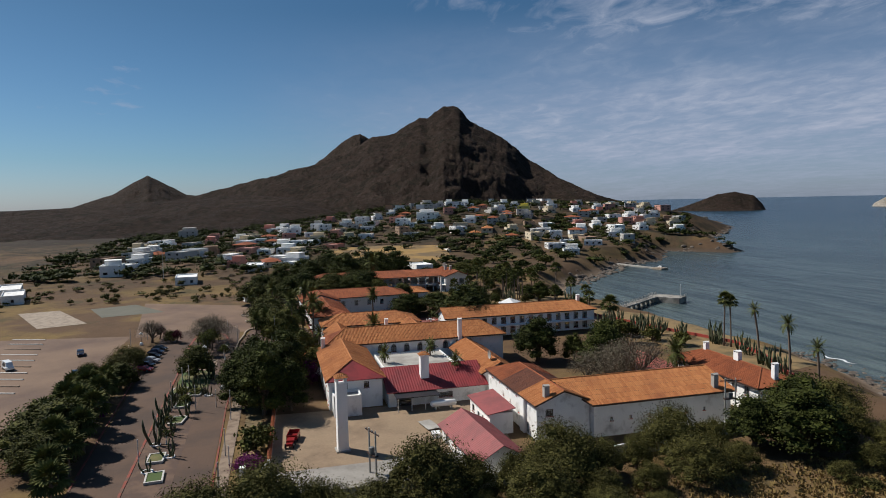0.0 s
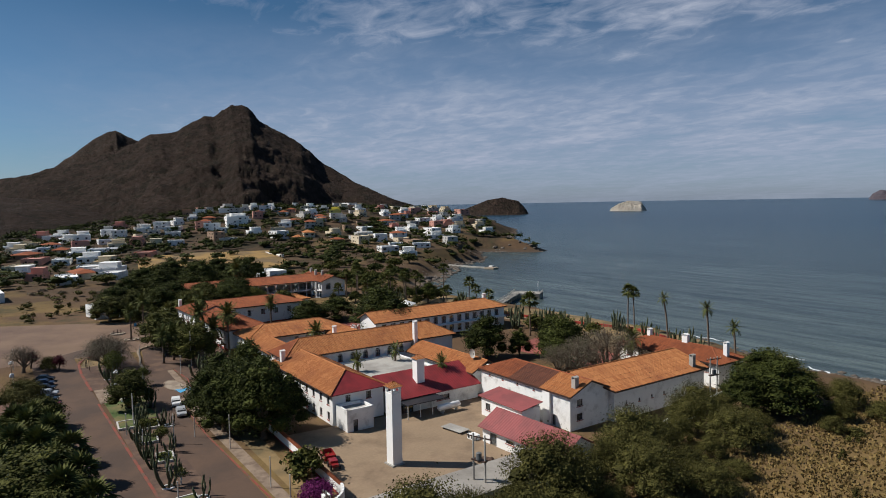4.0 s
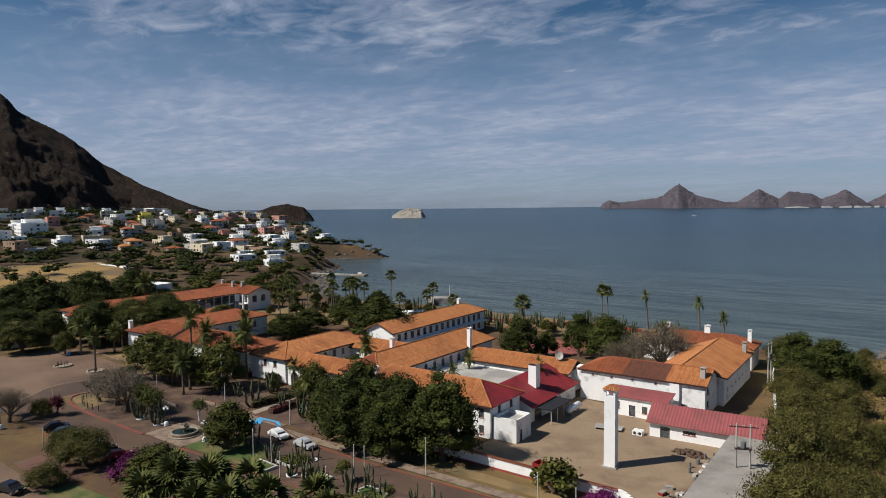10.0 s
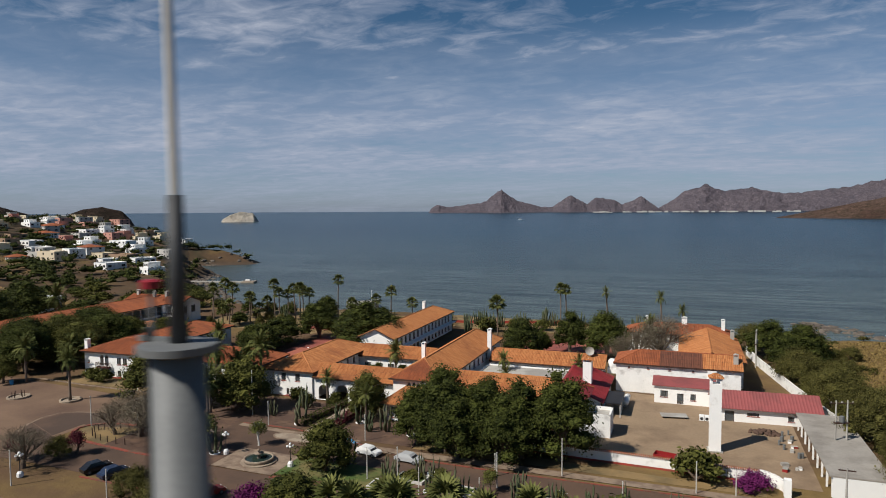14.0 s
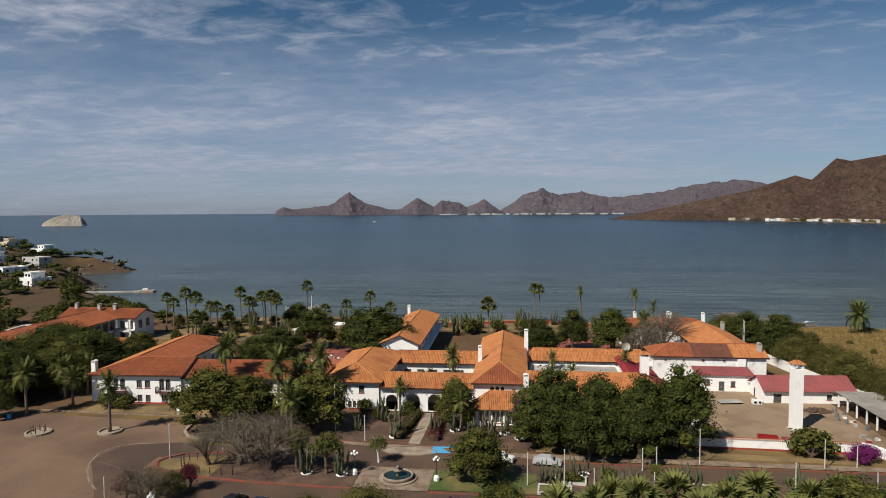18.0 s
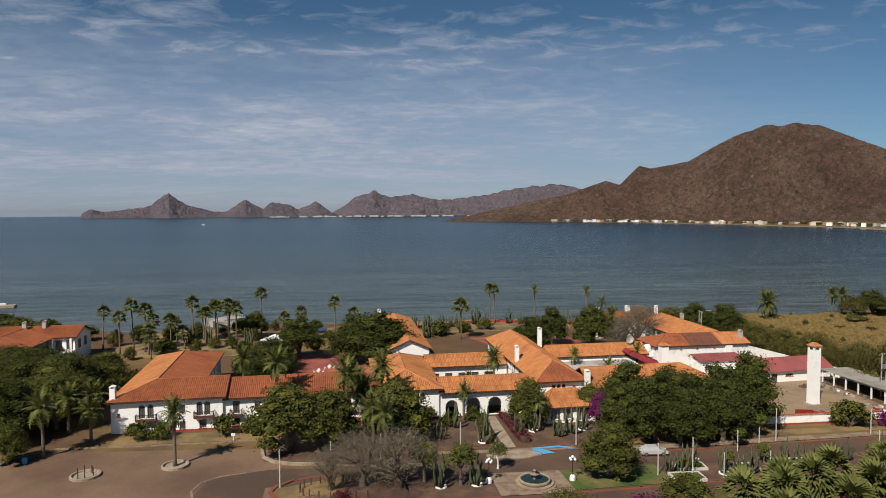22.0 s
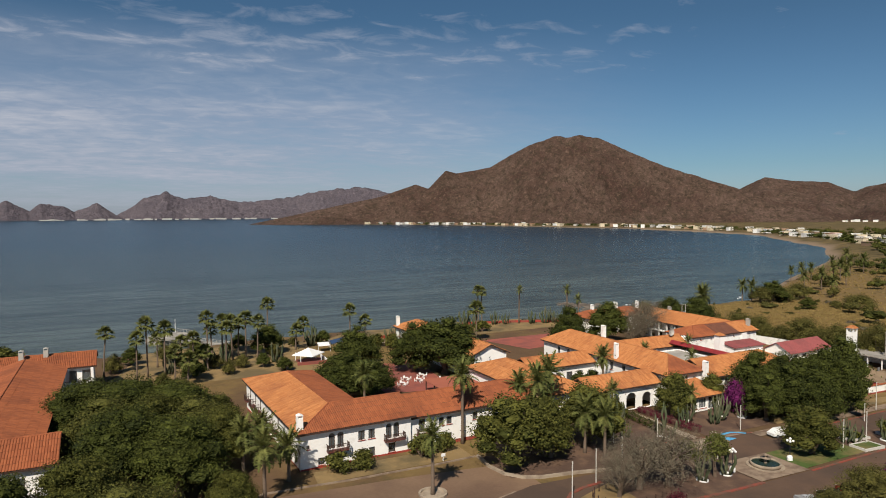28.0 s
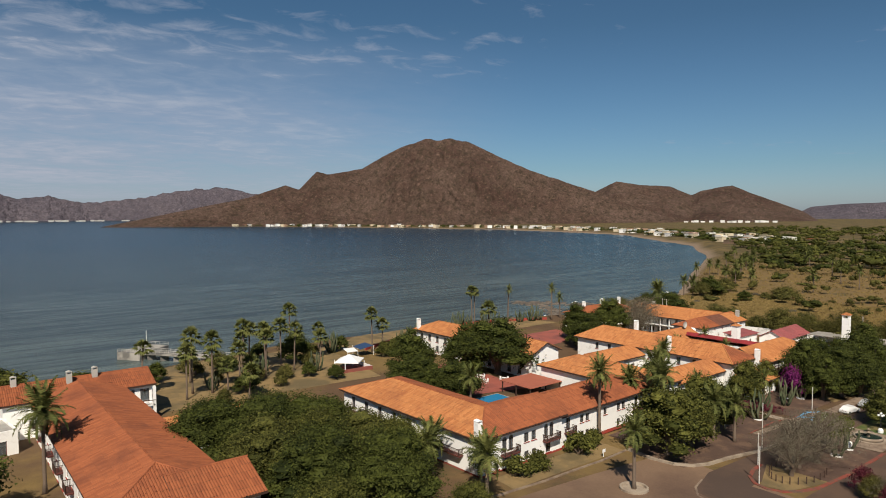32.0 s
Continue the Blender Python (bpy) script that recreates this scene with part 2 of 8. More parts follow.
def tile_material(name, colour, dark, old):
    """Clay roof tiles: each piece its own shade, patches of older, darker tiles."""
    m = bpy.data.materials.new(name)
    m.use_nodes = True
    w = Net(m.node_tree)
    bsdf = m.node_tree.nodes["Principled BSDF"]
    geo = w.n("ShaderNodeNewGeometry")
    pos = geo.outputs["Position"]
    c = w.mix(w.math("POWER", geo.outputs["Random Per Island"], 1.6), colour, dark)
    c = w.mix(w.ramp(w.noise(pos, 2.0, 4.0, 0.75), [(0.36, 0.0), (0.70, 0.6)]), c, dark)
    c = w.mix(w.ramp(w.noise(pos, 0.16, 5.0, 0.65), [(0.5, 0.0), (0.72, 0.75)]), c, old)
    c = w.mix(w.math("MULTIPLY", w.ramp(w.noise(pos, 3.0, 3.0, 0.6), [(0.55, 0.0), (0.75, 1.0)]), 0.45), c, (0.16, 0.07, 0.035))
    w.t.links.new(c, bsdf.inputs["Base Color"])
    bsdf.inputs["Roughness"].default_value = 0.88
    bsdf.inputs["Specular IOR Level"].default_value = 0.2
    bn = w.n("ShaderNodeBump", vals={"Strength": 0.3, "Distance": 0.04, "Height": w.noise(pos, 5.0, 4.0, 0.6)})
    w.t.links.new(bn.outputs[0], bsdf.inputs["Normal"])
    return m


def rock_material(name, base, rust, green, scale=0.004):
    m = bpy.data.materials.new(name)
    m.use_nodes = True
    w = Net(m.node_tree)
    bsdf = m.node_tree.nodes["Principled BSDF"]
    geo = w.n("ShaderNodeNewGeometry")
    pos = geo.outputs["Position"]
    c = w.mix(w.ramp(w.noise(pos, scale, 8.0, 0.65), [(0.38, 0.0), (0.62, 1.0)]), base, rust)
    c = w.mix(w.ramp(w.noise(pos, scale * 9, 7.0, 0.72), [(0.46, 0.0), (0.62, 0.85)]), c, green)
    c = w.mix(w.math("MULTIPLY", w.ramp(w.noise(pos, scale * 30, 6.0, 0.75), [(0.46, 0.0), (0.62, 1.0)]), 0.7), c, (base[0] * 0.35, base[1] * 0.35, base[2] * 0.33))
    c = w.mix(w.math("MULTIPLY", w.ramp(w.noise(pos, scale * 17, 6.0, 0.75), [(0.54, 0.0), (0.68, 1.0)]), 0.6), c, (base[0] * 1.7, base[1] * 1.65, base[2] * 1.6))
    w.t.links.new(c, bsdf.inputs["Base Color"])
    bsdf.inputs["Roughness"].default_value = 0.95
    bsdf.inputs["Specular IOR Level"].default_value = 0.1
    bn = w.n("ShaderNodeBump", vals={"Strength": 0.9, "Distance": 0.16 / scale, "Height": w.noise(pos, scale * 6, 12.0, 0.78)})
    w.t.links.new(bn.outputs[0], bsdf.inputs["Normal"])
    return m


GROUND = ground_material()
WATER = water_material()
TILE = tile_material("orange_clay_tile", (0.51, 0.222, 0.082), (0.35, 0.128, 0.046), (0.23, 0.082, 0.038))
TILE_RED = tile_material("red_clay_tile", (0.345, 0.112, 0.047), (0.24, 0.074, 0.033), (0.15, 0.050, 0.028))
TILE_DARK = tile_material("weathered_tile", (0.175, 0.070, 0.044), (0.115, 0.050, 0.034), (0.070, 0.036, 0.028))
SHEET = mat("red_painted_roof", (0.25, 0.025, 0.028), rough=0.6, var=0.3, scale=0.5, fine=6, bump=0.15, second=(0.18, 0.02, 0.022), sec_scale=0.35)
SHEET_PINK = mat("faded_red_roof", (0.28, 0.075, 0.072), rough=0.7, var=0.25, scale=0.4, fine=5, bump=0.15, second=(0.22, 0.065, 0.062), sec_scale=0.3)
STUCCO = mat("white_stucco", (0.86, 0.85, 0.82), rough=0.9, var=0.14, scale=0.5, fine=9, bump=0.12, second=(0.62, 0.60, 0.55), sec_scale=0.6, sec=(0.58, 0.78))
STUCCO_OLD = mat("stained_white_stucco", (0.80, 0.79, 0.76), rough=0.92, var=0.3, scale=0.35, fine=5, bump=0.15, second=(0.45, 0.43, 0.40), sec_scale=0.5, sec=(0.52, 0.75))
REDBAND = mat("oxide_red_paint", (0.33, 0.045, 0.03), rough=0.8, var=0.3, scale=0.8, fine=8, second=(0.24, 0.06, 0.04))
WOOD = mat("dark_stained_wood", (0.055, 0.03, 0.022), rough=0.6, var=0.4, scale=2, fine=20)
WOOD_RED = mat("red_brown_wood", (0.12, 0.035, 0.028), rough=0.6, var=0.4, scale=2, fine=20)
CONCRETE = mat("grey_concrete", (0.42, 0.40, 0.36), var=0.35, scale=0.25, fine=3, bump=0.2, second=(0.30, 0.28, 0.25), sec_scale=0.15)
STONE = mat("pale_stone_slab", (0.34, 0.275, 0.205), var=0.45, scale=0.5, fine=6, second=(0.22, 0.17, 0.125), sec_scale=0.5)
YARD = mat("pale_dusty_earth", (0.275, 0.196, 0.122), var=0.5, scale=0.15, fine=2.5, bump=0.3, second=(0.165, 0.112, 0.070), sec_scale=0.11, sec=(0.48, 0.70))
POLE = mat("weathered_white_paint", (0.52, 0.50, 0.46), var=0.3, scale=1, fine=8)
KERBSTONE = mat("dusty_kerb_stone", (0.25, 0.185, 0.13), var=0.5, scale=0.6, fine=6, second=(0.16, 0.11, 0.078), sec_scale=0.5)
KERB_RED = mat("faded_red_kerb", (0.23, 0.056, 0.036), var=0.5, scale=0.7, fine=6, second=(0.12, 0.072, 0.05), sec_scale=0.4)
ASPHALT = mat("worn_road", (0.105, 0.063, 0.041), rough=0.9, var=0.35, scale=0.12, fine=3.5, bump=0.15, second=(0.072, 0.046, 0.033), sec_scale=0.09, sec=(0.42, 0.6))
PAVING = mat("red_paving", (0.30, 0.085, 0.06), var=0.35, scale=0.3, fine=5, second=(0.22, 0.07, 0.055), sec_scale=0.2)
SOIL = mat("garden_soil", (0.085, 0.05, 0.035), var=0.5, scale=0.4, fine=4, bump=0.4, second=(0.13, 0.078, 0.05), sec_scale=0.3)
LAWN = mat("lawn", (0.058, 0.092, 0.018), var=0.5, scale=0.5, fine=9, bump=0.4, second=(0.165, 0.132, 0.050), sec_scale=0.18, sec=(0.46, 0.64))
DRYLAWN = mat("dry_lawn", (0.235, 0.158, 0.068), var=0.45, scale=0.4, fine=7, bump=0.4, second=(0.13, 0.096, 0.045), sec_scale=0.15)
WHITE = mat("white_paint", (0.8, 0.8, 0.78), rough=0.6, var=0.1, scale=1, fine=10, bump=0.05)
BLUE = mat("blue_paint", (0.09, 0.36, 0.62), rough=0.6, var=0.2, scale=1, fine=8)
STEEL = mat("galvanised_steel", (0.145, 0.15, 0.15), rough=0.65, var=0.4, scale=1.5, fine=12, metal=0.15, bump=0.05)
IRON = mat("black_iron", (0.02, 0.02, 0.022), rough=0.5, var=0.2)
BARK = mat("grey_brown_bark", (0.12, 0.085, 0.06), var=0.5, scale=2, fine=12, bump=0.5)
PALM_BARK = mat("palm_trunk", (0.15, 0.11, 0.08), var=0.5, scale=3, fine=10, bump=0.5)
TRUNKWHITE = mat("whitewashed_trunk", (0.7, 0.68, 0.63), var=0.3, scale=2, fine=9)
LEAF_DARK = leafy("dense_dark_leaves", (0.011, 0.016, 0.004), (0.074, 0.084, 0.017), 0.75)
LEAF = leafy("green_leaves", (0.017, 0.022, 0.005), (0.120, 0.118, 0.026), 0.75)
# sunlit crown tone is put into this olive leaf colour
LEAF_OLIVE = leafy("sunlit_olive_leaves", (0.012, 0.016, 0.004), (0.112, 0.110, 0.026), 0.8)
LEAF_LIGHT = leafy("light_green_leaves", (0.060, 0.070, 0.016), (0.15, 0.150, 0.038))
LEAF_DRY = leafy("dry_twigs", (0.095, 0.080, 0.056), (0.165, 0.140, 0.098))
LEAF_SCRUB = leafy("olive_scrub_leaves", (0.022, 0.022, 0.006), (0.122, 0.112, 0.030), 0.75)
FROND = leafy("palm_fronds", (0.046, 0.060, 0.016), (0.150, 0.152, 0.046))
FROND_DEAD = leafy("dead_fronds", (0.20, 0.14, 0.075), (0.32, 0.235, 0.13))
FLOWER = leafy("magenta_bracts", (0.060, 0.008, 0.045), (0.15, 0.020, 0.105))
GRASS = leafy("golden_grass", (0.17, 0.122, 0.048), (0.26, 0.185, 0.070))
RED_HEDGE = leafy("dark_red_leaves", (0.055, 0.012, 0.016), (0.12, 0.022, 0.036))
CACTUS = mat("cactus_skin", (0.060, 0.075, 0.034), var=0.4, scale=2, fine=10, second=(0.10, 0.10, 0.055))
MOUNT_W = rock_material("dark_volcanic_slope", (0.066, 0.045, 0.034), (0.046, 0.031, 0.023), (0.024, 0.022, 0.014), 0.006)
MOUNT_E = rock_material("brown_rock_slope", (0.172, 0.114, 0.088), (0.098, 0.056, 0.044), (0.062, 0.048, 0.031), 0.0042)
# distance haze is put into this mauve-grey rock colour
MOUNT_FAR = rock_material("haze_tinted_far_rock", (0.175, 0.148, 0.168), (0.130, 0.112, 0.134), (0.100, 0.092, 0.112), 0.004)
GUANO = rock_material("guano_white_rock", (0.55, 0.50, 0.43), (0.42, 0.37, 0.30), (0.30, 0.26, 0.21), 0.02)


def glass_material():
    m = bpy.data.materials.new("window_glass")
    m.use_nodes = True
    b = m.node_tree.nodes["Principled BSDF"]
    b.inputs["Base Color"].default_value = (0.5, 0.55, 0.58, 1)
    b.inputs["Roughness"].default_value = 0.06
    b.inputs["Transmission Weight"].default_value = 0.85
    return m


GLASS = glass_material()

# ---- building blocks ----


class Mesh:
    """Collects vertices and faces of one part."""

    def __init__(self):
        self.v, self.f = [], []

    def face(self, *pts):
        i = len(self.v)
        self.v.extend(tuple(p) for p in pts)
        self.f.append(tuple(range(i, i + len(pts))))

    def box(self, x0, x1, y0, y1, z0, z1):
        i = len(self.v)
        self.v += [(x0, y0, z0), (x1, y0, z0), (x1, y1, z0), (x0, y1, z0), (x0, y0, z1), (x1, y0, z1), (x1, y1, z1), (x0, y1, z1)]
        for a in ((0, 3, 2, 1), (4, 5, 6, 7), (0, 1, 5, 4), (1, 2, 6, 5), (2, 3, 7, 6), (3, 0, 4, 7)):
            self.f.append(tuple(i + k for k in a))
        return self

    def tube(self, rings, sides=8, cap=True):
        """rings: (centre, radius) in order along the tube."""
        i = len(self.v)
        n = len(rings)
        for k, (c, r) in enumerate(rings):
            c = Vector(c)
            a = Vector(rings[max(k - 1, 0)][0])
            b = Vector(rings[min(k + 1, n - 1)][0])
            q = (b - a).normalized().to_track_quat("Z", "Y") if (b - a).length > 1e-6 else Vector((0, 0, 1)).to_track_quat("Z", "Y")
            for s in range(sides):
                t = 2 * math.pi * s / sides
                self.v.append(tuple(c + q @ Vector((r * math.cos(t), r * math.sin(t), 0))))
        for k in range(n - 1):
            for s in range(sides):
                t = (s + 1) % sides
                self.f.append((i + k * sides + s, i + k * sides + t, i + (k + 1) * sides + t, i + (k + 1) * sides + s))
        if cap:
            self.f.append(tuple(i + (n - 1) * sides + s for s in range(sides)))
            self.f.append(tuple(i + sides - 1 - s for s in range(sides)))
        return self

    def lathe(self, prof, sides=16, c=(0, 0, 0)):
        """prof: (radius, height) pairs turned round the upright through c."""
        i = len(self.v)
        for r, h in prof:
            for s in range(sides):
                t = 2 * math.pi * s / sides
                self.v.append((c[0] + r * math.cos(t), c[1] + r * math.sin(t), c[2] + h))
        for k in range(len(prof) - 1):
            for s in range(sides):
                t = (s + 1) % sides
                self.f.append((i + k * sides + s, i + k * sides + t, i + (k + 1) * sides + t, i + (k + 1) * sides + s))
        self.f.append(tuple(i + sides - 1 - s for s in range(sides)))
        self.f.append(tuple(i + (len(prof) - 1) * sides + s for s in range(sides)))
        return self

    def data(self, name, material, smooth=False):
        me = bpy.data.meshes.new(name)
        me.from_pydata(self.v, [], self.f)
        me.materials.append(material)
        if smooth:
            me.polygons.foreach_set("use_smooth", [True] * len(me.polygons))
        me.update()
        return me


def part(name, mesh, material, parent, label="", smooth=False):
    data = mesh.data(name, material, smooth) if isinstance(mesh, Mesh) else mesh
    ob = new(name, data)
    ob.parent = parent
    if label:
        tagged(ob, label)
    return ob


def thing(name, m, label, category, group="", kind=""):
    ob = new(name)
    ob.empty_display_size = 0.5
    ob.matrix_basis = m
    return tagged(ob, label, category, group, kind)


def solid(name, mesh, material, label, category, group="", kind="", smooth=False):
    return tagged(new(name, mesh.data(name, material, smooth)), label, category, group, kind)


# ---- the lie of the land ----
SEA = -5.0
SHORE = [(-4800, 1800), (-2200, 1300), (-1450, 930), (-900, 720), (-690, 595), (-525, 447), (-455, 400), (-420, 362), (-345, 356), (-338, 340),
         (-385, 305), (-310, 258), (-288, 210), (-240, 172), (-206, 136), (-160, 116), (-127, 123), (-85, 128), (-45, 132), (-20, 127), (3, 119), (25, 119),
         (52, 126), (100, 121), (128, 132), (265, 204), (425, 283), (627, 420), (963, 790), (1088, 1263), (945, 1966), (425, 2800), (700, 3300), (2500, 4800)]


def np_step(a, b, x):
    s = np.clip((x - a) / (b - a), 0, 1)
    return s * s * (3 - 2 * s)


def shore_distance(x, y):
    """Metres from the waterline, positive on land."""
    best = np.full(x.shape, 1e9)
    inside = np.zeros(x.shape, bool)
    ring = SHORE + [(4950, 4950), (4950, -4950), (-4950, -4950), (-4950, 1800)]
    for k, (ax, ay) in enumerate(ring):
        bx, by = ring[(k + 1) % len(ring)]
        if k < len(SHORE) - 1:
            dx, dy = bx - ax, by - ay
            t = np.clip(((x - ax) * dx + (y - ay) * dy) / (dx * dx + dy * dy), 0, 1)
            best = np.minimum(best, np.hypot(x - ax - t * dx, y - ay - t * dy))
        hit = (ay > y) != (by > y)
        with np.errstate(divide="ignore", invalid="ignore"):
            cross = (bx - ax) * (y - ay) / (by - ay if by != ay else 1e-9) + ax
        inside ^= hit & (x < cross)
    return np.where(inside, best, -best)


def wobble(x, y, size, seed=0.0):
    u, v = x / size + seed * 7.3, y / size - seed * 3.1
    return (np.sin(u * 2.1 + 1.3 * np.sin(v * 1.7)) + np.sin(v * 2.6 + 1.1 * np.sin(u * 1.9 + 2)) + 0.5 * np.sin(u * 4.7 + v * 3.9) + 0.5 * np.sin(v * 5.3 - u * 4.1)) / 3


def land(x, y):
    x, y = np.asarray(x, float), np.asarray(y, float)
    s = shore_distance(x, y)
    base = 1.7 * np_step(-60, -125, x) + 3.0 * np_step(-200, -420, x)
    base = base + 31 * np.exp(-((x + 660) ** 2 + (y - 200) ** 2) / 200.0 ** 2)
    base = base + 16 * np.exp(-((x + 640) ** 2 + (y - 430) ** 2) / 130.0 ** 2)
    wild = np_step(40, 160, np.hypot(np.maximum(np.abs(x + 60) - 130, 0), np.maximum(np.abs(y - 10) - 110, 0)))
    base = base + wild * (1.2 * wobble(x, y, 60) + 0.5 * wobble(x, y, 17, 1))
    dune = np_step(28, 45, x) * np_step(260, 160, x) * np_step(-40, 10, y)
    base = base + dune * (0.5 * wobble(x, y, 14, 2) + 0.25 * wobble(x, y, 5, 3))
    edge = np_step(0, 16, s + 2.0 * wobble(x, y, 9, 4))
    return np.where(s > 0, SEA + (base - SEA) * edge + 0.02, SEA - np.minimum(6, -s * 0.16))


def lz(x, y):
    return float(land(np.array([x]), np.array([y]))[0])


def graded(lo, hi, step, far, grow=1.22):
    a = list(np.arange(lo, hi + 0.01, step))
    d, s = hi, step
    right = []
    while d < far:
        s *= grow
        d = min(d + s, far)
        right.append(d)
    d, s = lo, step
    left = []
    while d > -far:
        s *= grow
        d = max(d - s, -far)
        left.append(d)
    return np.array(left[::-1] + a + right)


def grid_faces(n, m):
    i = np.arange((n - 1) * (m - 1))
    r, c = i // (m - 1), i % (m - 1)
    a = r * m + c
    return np.stack([a, a + m, a + m + 1, a + 1], 1).tolist()


def sheet(name, xs, ys, zfun, material, smooth=True):
    gx, gy = np.meshgrid(xs, ys, indexing="ij")
    gz = zfun(gx, gy)
    me = bpy.data.meshes.new(name)
    me.from_pydata(np.stack([gx.ravel(), gy.ravel(), gz.ravel()], 1).tolist(), [], grid_faces(len(xs), len(ys)))
    me.materials.append(material)
    if smooth:
        me.polygons.foreach_set("use_smooth", [True] * len(me.polygons))
    return new(name, me)


GX, GY = graded(-230, 150, 2.5, 4900, 1.09), graded(-120, 150, 2.5, 4900, 1.09)
tagged(sheet("ground", GX, GY, land, GROUND), "dry sandy ground with golden grass sloping to the shore", "ground", kind="structure")


def build_sea():
    """Rings of water about the hotel, fine near the shore and lifting a hair towards the horizon."""
    rings = [0.0]
    while rings[-1] < 4950:
        rings.append(min(4950, rings[-1] + 15 + rings[-1] * 0.03))
    n = 144
    r, a = np.meshgrid(np.array(rings), np.arange(n + 1) * 2 * math.pi / n, indexing="ij")
    m = Mesh()
    x, y = -60 + r * np.cos(a), 100 + r * np.sin(a)
    z = SEA + 26 * np.clip((r - 1200) / 3750, 0, 1) ** 2
    z = np.where(shore_distance(x, y) > 30, SEA - 4, z)
    m.v = np.stack([x.ravel(), y.ravel(), z.ravel()], 1).tolist()
    m.f = grid_faces(len(rings), n + 1)
    return solid("water", m, WATER, "calm blue-grey bay rippled by wind", "sea", kind="structure", smooth=True)


build_sea()

# ---- mountains ----


def mountain(name, eye, profile, material, label, front=2.0, front_add=200.0, back=1.6, seed=1, rows=70, cols=220, rough=0.16, base=-6.0, category="mountain", jagged=0.024):
    """A range under a skyline. profile: (bearing, elevation, distance) triples seen from eye; the slopes fall to both sides of it."""
    az = np.array([p[0] for p in profile], float)
    el = np.array([p[1] for p in profile], float)
    di = np.array([p[2] for p in profile], float)
    s = np.linspace(az[0], az[-1], cols)
    a = np.radians(s)
    d = np.interp(s, az, di)
    h = eye[2] + d * np.tan(np.radians(np.interp(s, az, el)))
    jag = np.array([noise.fractal(Vector((k * (0.11 if jagged < 0.05 else 0.17), seed * 3.7, 0.3)), 1.0, 2.0, 5) for k in range(cols)])
    up = np.maximum(h - base, 0.5)
    verts = []
    f = np.concatenate([np.linspace(-1, 0, rows * 2 // 3, endpoint=False), np.linspace(0, 1, rows - rows * 2 // 3)])
    for k in range(cols):
        wide_f, wide_b = front_add + front * up[k], front_add * 0.6 + back * up[k]
        for t in f:
            run = d[k] + (t * wide_f if t < 0 else t * wide_b)
            x, y = eye[0] + run * math.sin(a[k]), eye[1] + run * math.cos(a[k])
            fall = (1 - abs(t)) ** 1.3
            n = noise.ridged_multi_fractal(Vector((x * 0.0045, y * 0.0045, seed)), 0.95, 2.1, 5, 1.0, 2.0) - 1.1
            lean = up[k] * fall
            n2 = noise.fractal(Vector((x * 0.013, y * 0.013, lean * 0.02 + seed + 5)), 0.6, 2.1, 6)
            crag = max(0.0, noise.noise(Vector((x * 0.02, y * 0.02, lean * 0.035 + seed))) - 0.12)
            crest = jag[k] * jagged * up[k] * (1 - abs(t)) ** 14
            z = base + lean + crest + up[k] * rough * (n * 0.28 + n2 * 0.55 + crag * 0.8) * (4 * abs(t) * (1 - abs(t))) ** 0.7
            verts.append((x, y, min(z, base + up[k] * (1 - 0.15 * abs(t)) + max(crest, 0.0))))
    me = bpy.data.meshes.new(name)
    me.from_pydata(verts, [], grid_faces(cols, len(f)))
    me.materials.append(material)
    me.polygons.foreach_set("use_smooth", [True] * len(me.polygons))
    return tagged(new(name, me), label, category, kind="structure")


EYE_A, EYE_B, EYE_C = (105, -10, 40), (-62, -123, 40), (-197, -72, 40)
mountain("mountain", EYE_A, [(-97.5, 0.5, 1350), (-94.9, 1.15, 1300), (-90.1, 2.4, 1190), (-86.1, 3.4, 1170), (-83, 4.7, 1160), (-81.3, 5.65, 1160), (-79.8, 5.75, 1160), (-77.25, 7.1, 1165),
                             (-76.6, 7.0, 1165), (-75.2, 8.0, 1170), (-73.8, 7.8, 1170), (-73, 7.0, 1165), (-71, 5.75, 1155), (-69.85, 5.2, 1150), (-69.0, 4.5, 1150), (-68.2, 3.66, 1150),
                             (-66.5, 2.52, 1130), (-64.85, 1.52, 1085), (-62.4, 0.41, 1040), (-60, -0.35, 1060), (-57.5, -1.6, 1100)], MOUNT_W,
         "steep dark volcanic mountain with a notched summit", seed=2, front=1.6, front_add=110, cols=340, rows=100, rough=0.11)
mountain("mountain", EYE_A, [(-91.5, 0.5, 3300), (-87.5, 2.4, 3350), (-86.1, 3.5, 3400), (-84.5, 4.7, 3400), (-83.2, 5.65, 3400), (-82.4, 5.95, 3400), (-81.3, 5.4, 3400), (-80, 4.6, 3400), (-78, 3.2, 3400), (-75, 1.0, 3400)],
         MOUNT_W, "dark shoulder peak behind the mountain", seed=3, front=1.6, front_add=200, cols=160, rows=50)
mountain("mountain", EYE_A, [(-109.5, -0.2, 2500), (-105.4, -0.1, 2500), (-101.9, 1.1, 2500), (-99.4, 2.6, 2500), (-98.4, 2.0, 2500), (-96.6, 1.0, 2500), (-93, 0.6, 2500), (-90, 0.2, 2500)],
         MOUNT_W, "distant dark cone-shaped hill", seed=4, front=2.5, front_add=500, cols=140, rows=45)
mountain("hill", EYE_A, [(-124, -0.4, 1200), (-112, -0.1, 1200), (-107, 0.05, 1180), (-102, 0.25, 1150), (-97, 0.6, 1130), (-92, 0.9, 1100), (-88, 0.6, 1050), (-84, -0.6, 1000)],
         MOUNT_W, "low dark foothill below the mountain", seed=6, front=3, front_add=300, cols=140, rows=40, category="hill")
